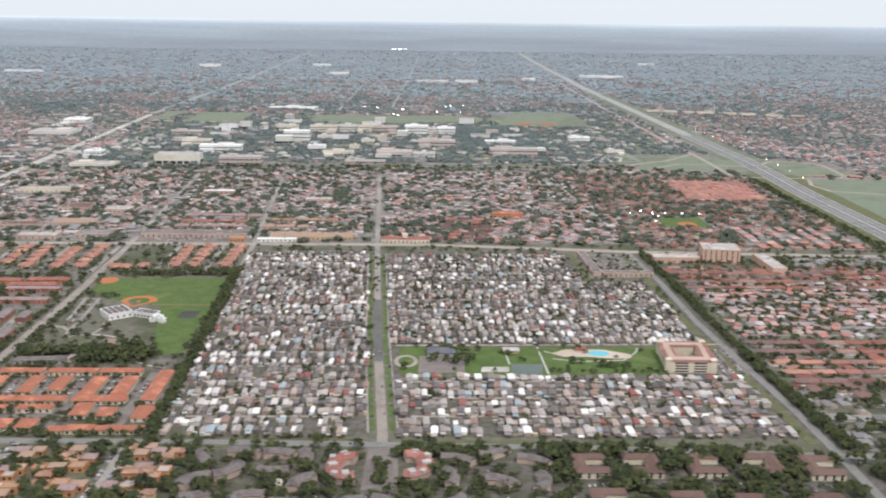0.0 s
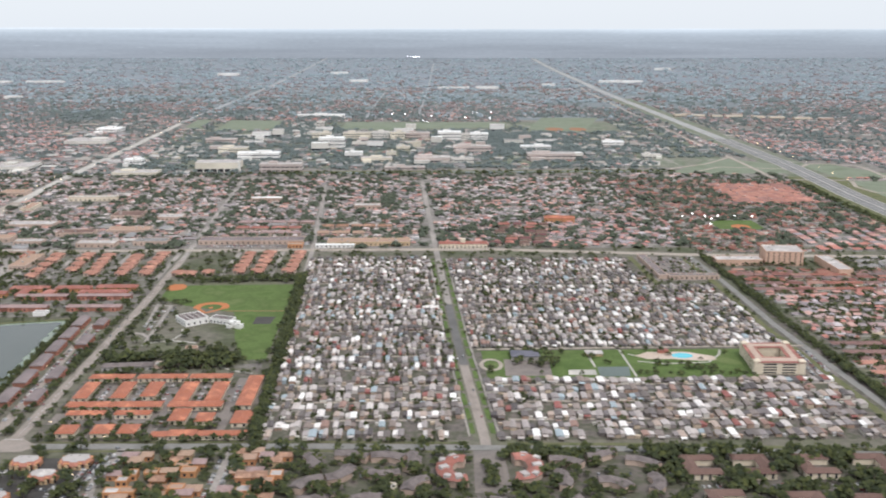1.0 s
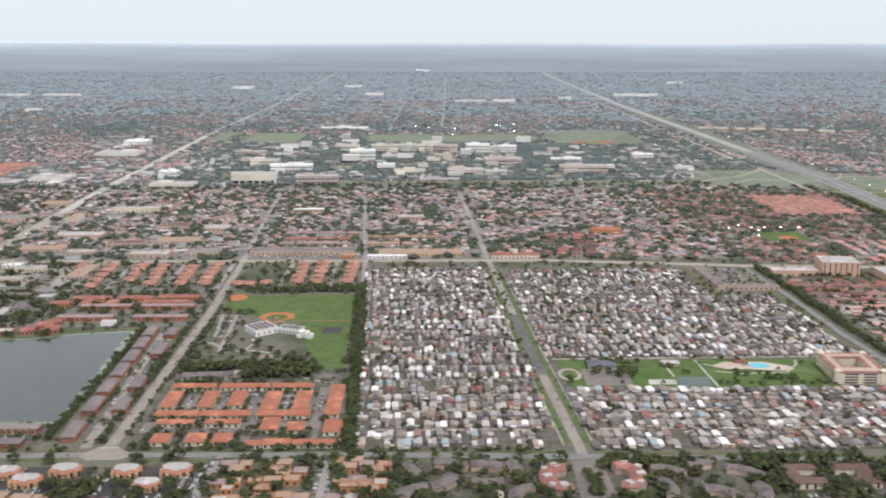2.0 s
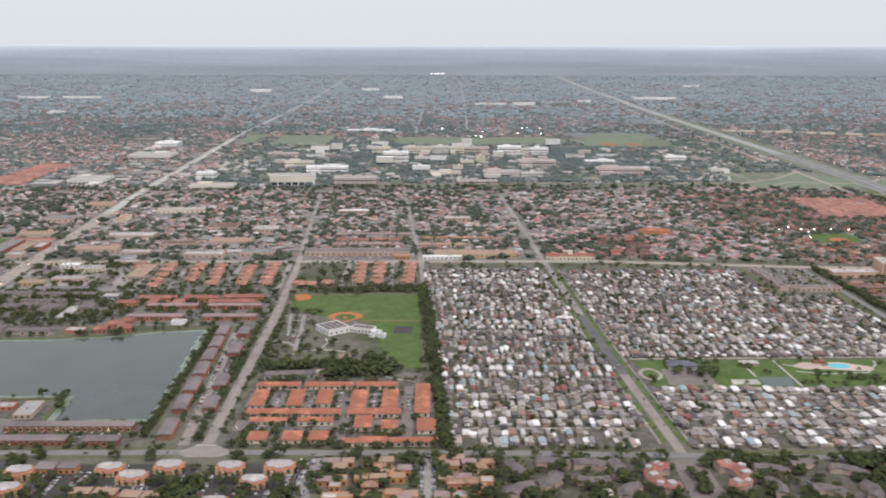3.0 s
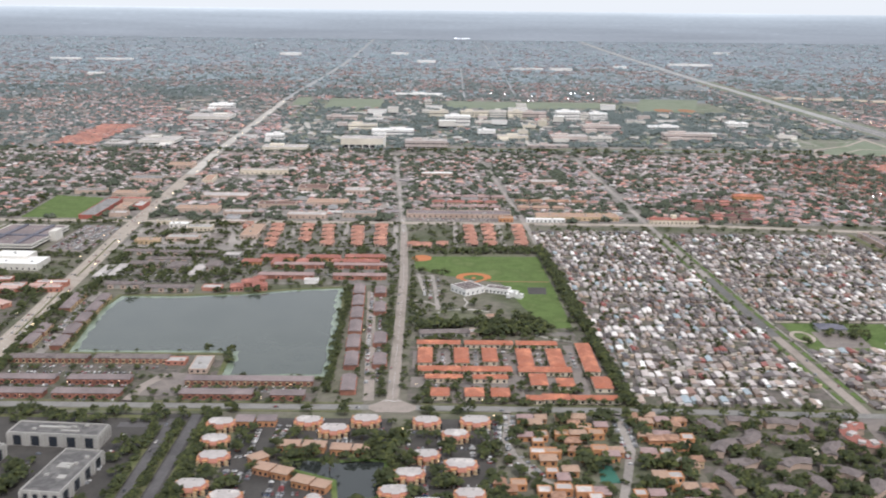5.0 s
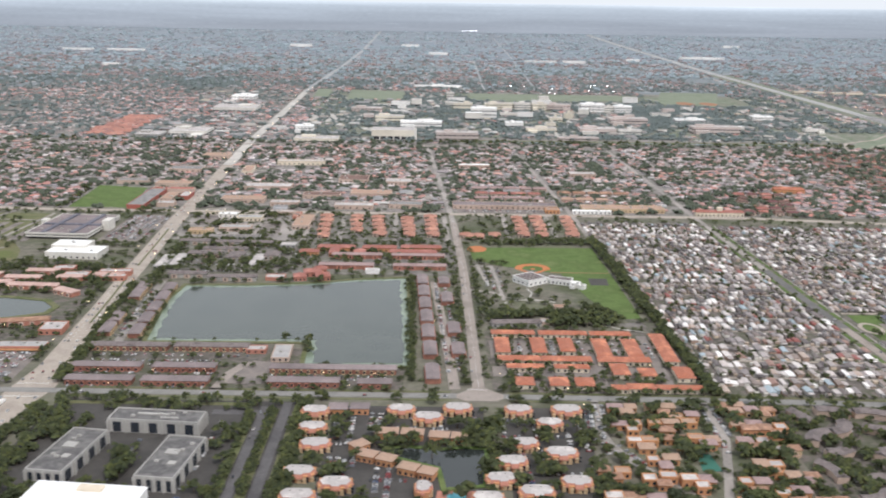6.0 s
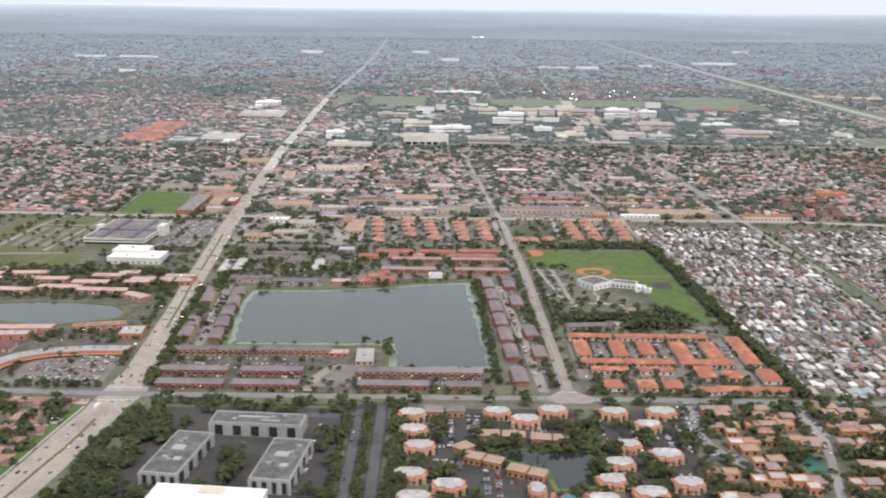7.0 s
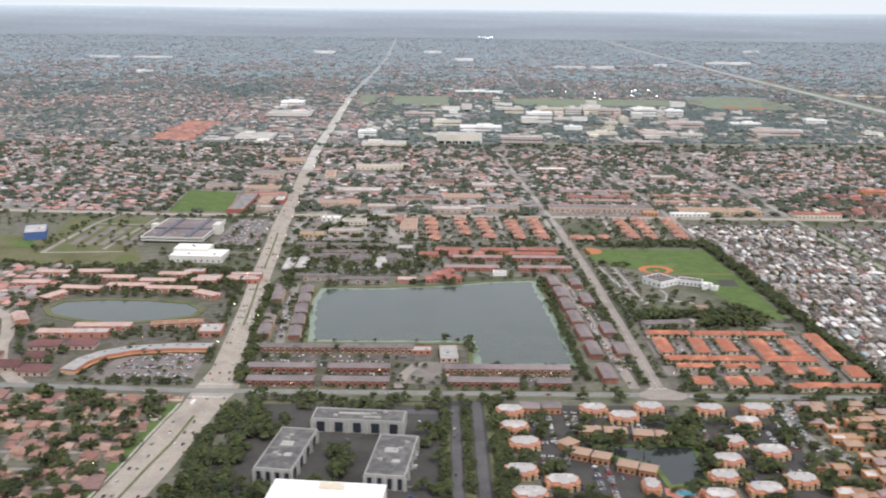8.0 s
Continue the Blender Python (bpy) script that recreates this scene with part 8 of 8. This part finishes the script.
# beyond the middle street: close rows first, which keep the others off
district("orange_terraces", 655, 734, 535, 646, 8.4, 10.5, 8.2, M_ROOFS_CLAY, "close rows with orange roofs", 17, 0.0, 1.0, lanes=False)
keep_off(655, 535, 734, 646)
district("orange_terraces", -254, -206, 750, 945, 9.4, 12, 9.5, M_ROOFS_CLAY, "close rows with orange roofs", 22, 0.0, 1.0, lanes=False)
keep_off(-254, 750, -206, 945)
for k, x in enumerate((657, 668, 682, 693, 706, 717, 731)):
    rr = np.random.default_rng(400 + k)
    ys = np.arange(339.0, 411, 7.6)
    ys = ys[rr.random(len(ys)) < 0.85] + rr.normal(0, 0.8)
    scatter("pink_terraces", house_template(0.5), np.full(len(ys), float(x)) + rr.normal(0, 0.4, len(ys)), ys, np.zeros(len(ys)), np.stack([rr.uniform(5, 7, len(ys)), rr.uniform(4.4, 5.8, len(ys)), np.full(len(ys), 2.5)], 1), (M_HOME_WALLS, M_ROOFS_RED), "columns of terraces with pink tile roofs", "terraces")
BLOCKED.extend(("box", x - 4, 336, x + 4, 412) for x in (657, 668, 682, 693, 706, 717, 731))
district("houses", -30, 350, 368, 690, 7.8, 17, 5.2, M_ROOFS_MIX, L_MIX, 11)
district("terracotta_houses", 364, 560, 356, 470, 7.6, 16, 5.4, M_ROOFS_RED, "houses with terracotta roofs", 12)
district("terracotta_houses", 560, 756, 335, 690, 7.6, 16, 5.2, M_ROOFS_DEEP, "houses with terracotta roofs", 13, keep=0.7)
district("houses", 352, 560, 470, 690, 7.6, 16, 5.2, M_ROOFS_MIX, L_MIX, 14)
district("houses", -500, -24, 452, 690, 8.2, 17, 5.2, M_ROOFS_MIX, L_MIX, 15, keep=0.7)
district("terracotta_houses", -500, -122, 358, 452, 8.2, 17, 5.6, M_ROOFS_RED, "houses with terracotta roofs", 16)
district("terracotta_houses", 830, 1600, 300, 690, 8.4, 17, 5.8, M_ROOFS_RED, "houses with terracotta roofs", 18)
district("campus_huts", 0, 730, 780, 1200, 24, 44, 11, M_BLOCKS, "low campus buildings with pale roofs", 23, 0.05, 0.3, 4)
district("low_shops", -20, 330, 356, 470, 24, 40, 11, M_BLOCKS, "low shops and flats with pale flat roofs", 41, 0.05, 0.35, 2.6, lanes=False)
district("low_shops", -190, -30, 700, 1300, 30, 50, 14, M_BLOCKS, "low shops and halls with pale flat roofs", 42, 0.05, 0.4, 3.4, lanes=False)
PAVED = []
rp = np.random.default_rng(77)
px, py = rp.uniform(-900, 1300, 900), rp.uniform(360, 1500, 900)
okp = in_land(px, py) & free(px, py, 4)
for x, y in zip(px[okp], py[okp]):
    w, d = rp.uniform(6, 22), rp.uniform(5, 16)
    PAVED.append(slab([(x - w / 2, y - d / 2), (x + w / 2, y - d / 2), (x + w / 2 - 1, y + d / 2), (x - w / 2 - 1, y + d / 2)], 0, 0.045))
    BLOCKED.append(("box", x - w / 2, y - d / 2, x + w / 2, y + d / 2)) if rp.random() < 0.3 else None
structure("paved_yards", join(*PAVED), M_CONCRETE, "pale paved yards and parking lots between houses", "lot")
structure("residential_streets", join(*STREETS), M_LANE, "narrow asphalt streets between houses", "road")


def far_town(y0, y1, s0, s1, seed, p0, p1, gap=1.0):
    """Houses and trees whose size and spacing grow with distance, plain roofs giving way to haze-painted ones."""
    r = np.random.default_rng(seed)
    xs, ys = [], []
    y = y0
    while y < y1:
        f = (y - y0) / (y1 - y0)
        size = s0 + (s1 - s0) * f
        lo, hi = 60 - 0.5 * (y + 373), 425 + 0.54 * (y + 367)
        n = int((hi - lo) / (size * 1.45 * gap))
        xs.append(r.uniform(lo, hi, n))
        ys.append(y + r.normal(0, size * 0.18, n))
        y += size * (1.1 if len(xs) % 2 else 1.9)
    x, y = np.concatenate(xs), np.concatenate(ys)
    ok = free(x, y, 2.0)
    x, y = x[ok], y[ok]
    ok = ~((x > -10) & (x < 735) & (y > 720) & (y < 1330)) | (r.random(len(x)) < 0.12)
    x, y = x[ok], y[ok]
    den = np.array([noise.noise((a / 170, b / 230, seed)) for a, b in zip(x, y)])
    ok = den + r.normal(0, 0.2, len(x)) > -0.1
    x, y = x[ok], y[ok]
    f = np.clip((y - y0) / (y1 - y0), 0, 1)
    size = s0 + (s1 - s0) * f
    n = len(x)
    sc = np.stack([size * r.uniform(0.6, 1.3, n), size * r.uniform(0.5, 0.85, n), np.minimum(2.4, 1.7 + 0.06 * size) * r.uniform(0.8, 1.2, n)], 1)
    rz = r.choice([0, math.pi / 2], n) + r.normal(0, 0.05, n)
    red = np.array([noise.noise((a / 260, b / 260, seed + 5)) for a, b in zip(x, y)]) > 0.02
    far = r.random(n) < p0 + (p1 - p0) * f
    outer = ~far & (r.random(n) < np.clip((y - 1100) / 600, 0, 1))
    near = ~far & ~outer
    for sel, roofs, walls, nm, lab in ((far, M_ROOFS_FAR_HAZED, M_WALLS_FAR_HAZED, "distant_houses", "distant houses with haze painted into roofs and walls"), (outer, M_ROOFS_OUTER_HAZED, M_ROOFS_OUTER_HAZED, "outer_houses", "houses with red and grey roofs dulled by painted haze"), (near & red, M_ROOFS_RED, M_BELT_WALLS, "terracotta_houses", "houses with terracotta roofs"), (near & ~red, M_ROOFS_MIX, M_BELT_WALLS, "houses", L_MIX)):
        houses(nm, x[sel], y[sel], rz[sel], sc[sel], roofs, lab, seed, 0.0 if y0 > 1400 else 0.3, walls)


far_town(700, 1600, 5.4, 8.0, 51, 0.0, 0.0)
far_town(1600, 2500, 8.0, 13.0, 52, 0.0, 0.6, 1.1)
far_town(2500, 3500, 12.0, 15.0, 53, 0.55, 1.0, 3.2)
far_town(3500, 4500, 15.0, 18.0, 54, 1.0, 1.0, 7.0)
# trees between them
for k in range(2):
    wood("trees", -420, 780, 90 if k else -100, 350, 0.010, 1.9, tree_template(4, 3, 70 + k, False, solid=CAP, size=(0.28, 0.42)), (M_LEAVES,), 30 + k)
# leaf colours from here outwards hold more painted haze with each belt
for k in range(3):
    wood("trees", -600, 1000, 350, 720, 0.0085, 3.1, TREE_MID[k], (M_LEAVES_BELT_HAZED,), 32 + k, clump=30, bias=-0.06)
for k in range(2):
    wood("trees", -1000, 1800, 720, 1600, 0.007, 3.0, TREE_MID[k], (M_LEAVES_MID_HAZED,), 35 + k, clump=60, bias=-0.12)
wood("campus_trees", 446, 565, 885, 1160, 0.024, 4.2, TREE_MID[0], (M_LEAVES_MID_HAZED,), 39, "close dark green wood beside campus buildings")
wood("campus_trees", 0, 740, 770, 1230, 0.014, 3.0, TREE_MID[1], (M_LEAVES_MID_HAZED,), 38, clump=50, bias=-0.1)
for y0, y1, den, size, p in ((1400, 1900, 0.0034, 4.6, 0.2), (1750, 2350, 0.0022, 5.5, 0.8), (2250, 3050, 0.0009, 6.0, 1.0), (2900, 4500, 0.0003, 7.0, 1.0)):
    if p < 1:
        wood("trees", -1600, 2500, y0, y1, den * (1 - p), size, TREE_FAR, (M_LEAVES_MID_HAZED,), int(y0), clump=110)
    wood("distant_trees", -2600, 3400, y0, y1, den * p, size, TREE_FAR, (M_LEAVES_FAR_HAZED,), int(y0) + 1, "distant trees between houses, haze painted into their foliage", 150)


# ---- the far distance ----
def haze_backdrop():
    m = bpy.data.materials.new("hazy_distance")
    m.use_nodes = True
    nt = m.node_tree
    nt.nodes.clear()
    out = nt.nodes.new("ShaderNodeOutputMaterial")
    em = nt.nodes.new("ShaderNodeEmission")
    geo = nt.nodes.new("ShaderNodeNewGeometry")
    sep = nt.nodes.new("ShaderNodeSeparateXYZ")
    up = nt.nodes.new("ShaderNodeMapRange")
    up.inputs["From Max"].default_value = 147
    # ramp paints the haze into the sheet's own glow, paler towards the top
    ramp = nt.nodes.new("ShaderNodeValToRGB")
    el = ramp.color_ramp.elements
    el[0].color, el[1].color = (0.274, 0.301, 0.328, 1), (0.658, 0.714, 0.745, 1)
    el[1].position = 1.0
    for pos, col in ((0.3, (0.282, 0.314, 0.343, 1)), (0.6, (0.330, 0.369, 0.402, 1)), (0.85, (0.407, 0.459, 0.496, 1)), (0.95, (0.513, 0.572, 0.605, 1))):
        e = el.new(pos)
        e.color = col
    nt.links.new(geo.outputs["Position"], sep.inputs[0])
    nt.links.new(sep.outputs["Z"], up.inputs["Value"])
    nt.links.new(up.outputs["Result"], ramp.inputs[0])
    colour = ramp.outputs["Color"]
    # long dim streaks of woods and roofs, with finer flecks
    for scale, lo, hi, near, top in (((0.0012, 0.0012, 0.035), 0.9, 1.09, 0.3, 0.7), ((0.008, 0.008, 0.12), 1.0, 1.3, 0.66, 0.8), ((0.03, 0.03, 0.25), 0.95, 1.05, 0.32, 0.68)):
        ns = nt.nodes.new("ShaderNodeTexNoise")
        ns.inputs["Scale"].default_value = 1.0
        ns.inputs["Detail"].default_value = 4
        stretch = nt.nodes.new("ShaderNodeMapping")
        stretch.inputs["Scale"].default_value = scale
        rng = nt.nodes.new("ShaderNodeMapRange")
        rng.inputs["From Min"].default_value, rng.inputs["From Max"].default_value = near, top
        rng.inputs["To Min"].default_value, rng.inputs["To Max"].default_value = lo, hi
        mul = nt.nodes.new("ShaderNodeVectorMath")
        mul.operation = "SCALE"
        nt.links.new(geo.outputs["Position"], stretch.inputs["Vector"])
        nt.links.new(stretch.outputs["Vector"], ns.inputs["Vector"])
        nt.links.new(ns.outputs["Fac"], rng.inputs["Value"])
        nt.links.new(colour, mul.inputs[0])
        nt.links.new(rng.outputs["Result"], mul.inputs["Scale"])
        colour = mul.outputs["Vector"]
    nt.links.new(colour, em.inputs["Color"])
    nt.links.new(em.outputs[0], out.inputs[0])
    return m


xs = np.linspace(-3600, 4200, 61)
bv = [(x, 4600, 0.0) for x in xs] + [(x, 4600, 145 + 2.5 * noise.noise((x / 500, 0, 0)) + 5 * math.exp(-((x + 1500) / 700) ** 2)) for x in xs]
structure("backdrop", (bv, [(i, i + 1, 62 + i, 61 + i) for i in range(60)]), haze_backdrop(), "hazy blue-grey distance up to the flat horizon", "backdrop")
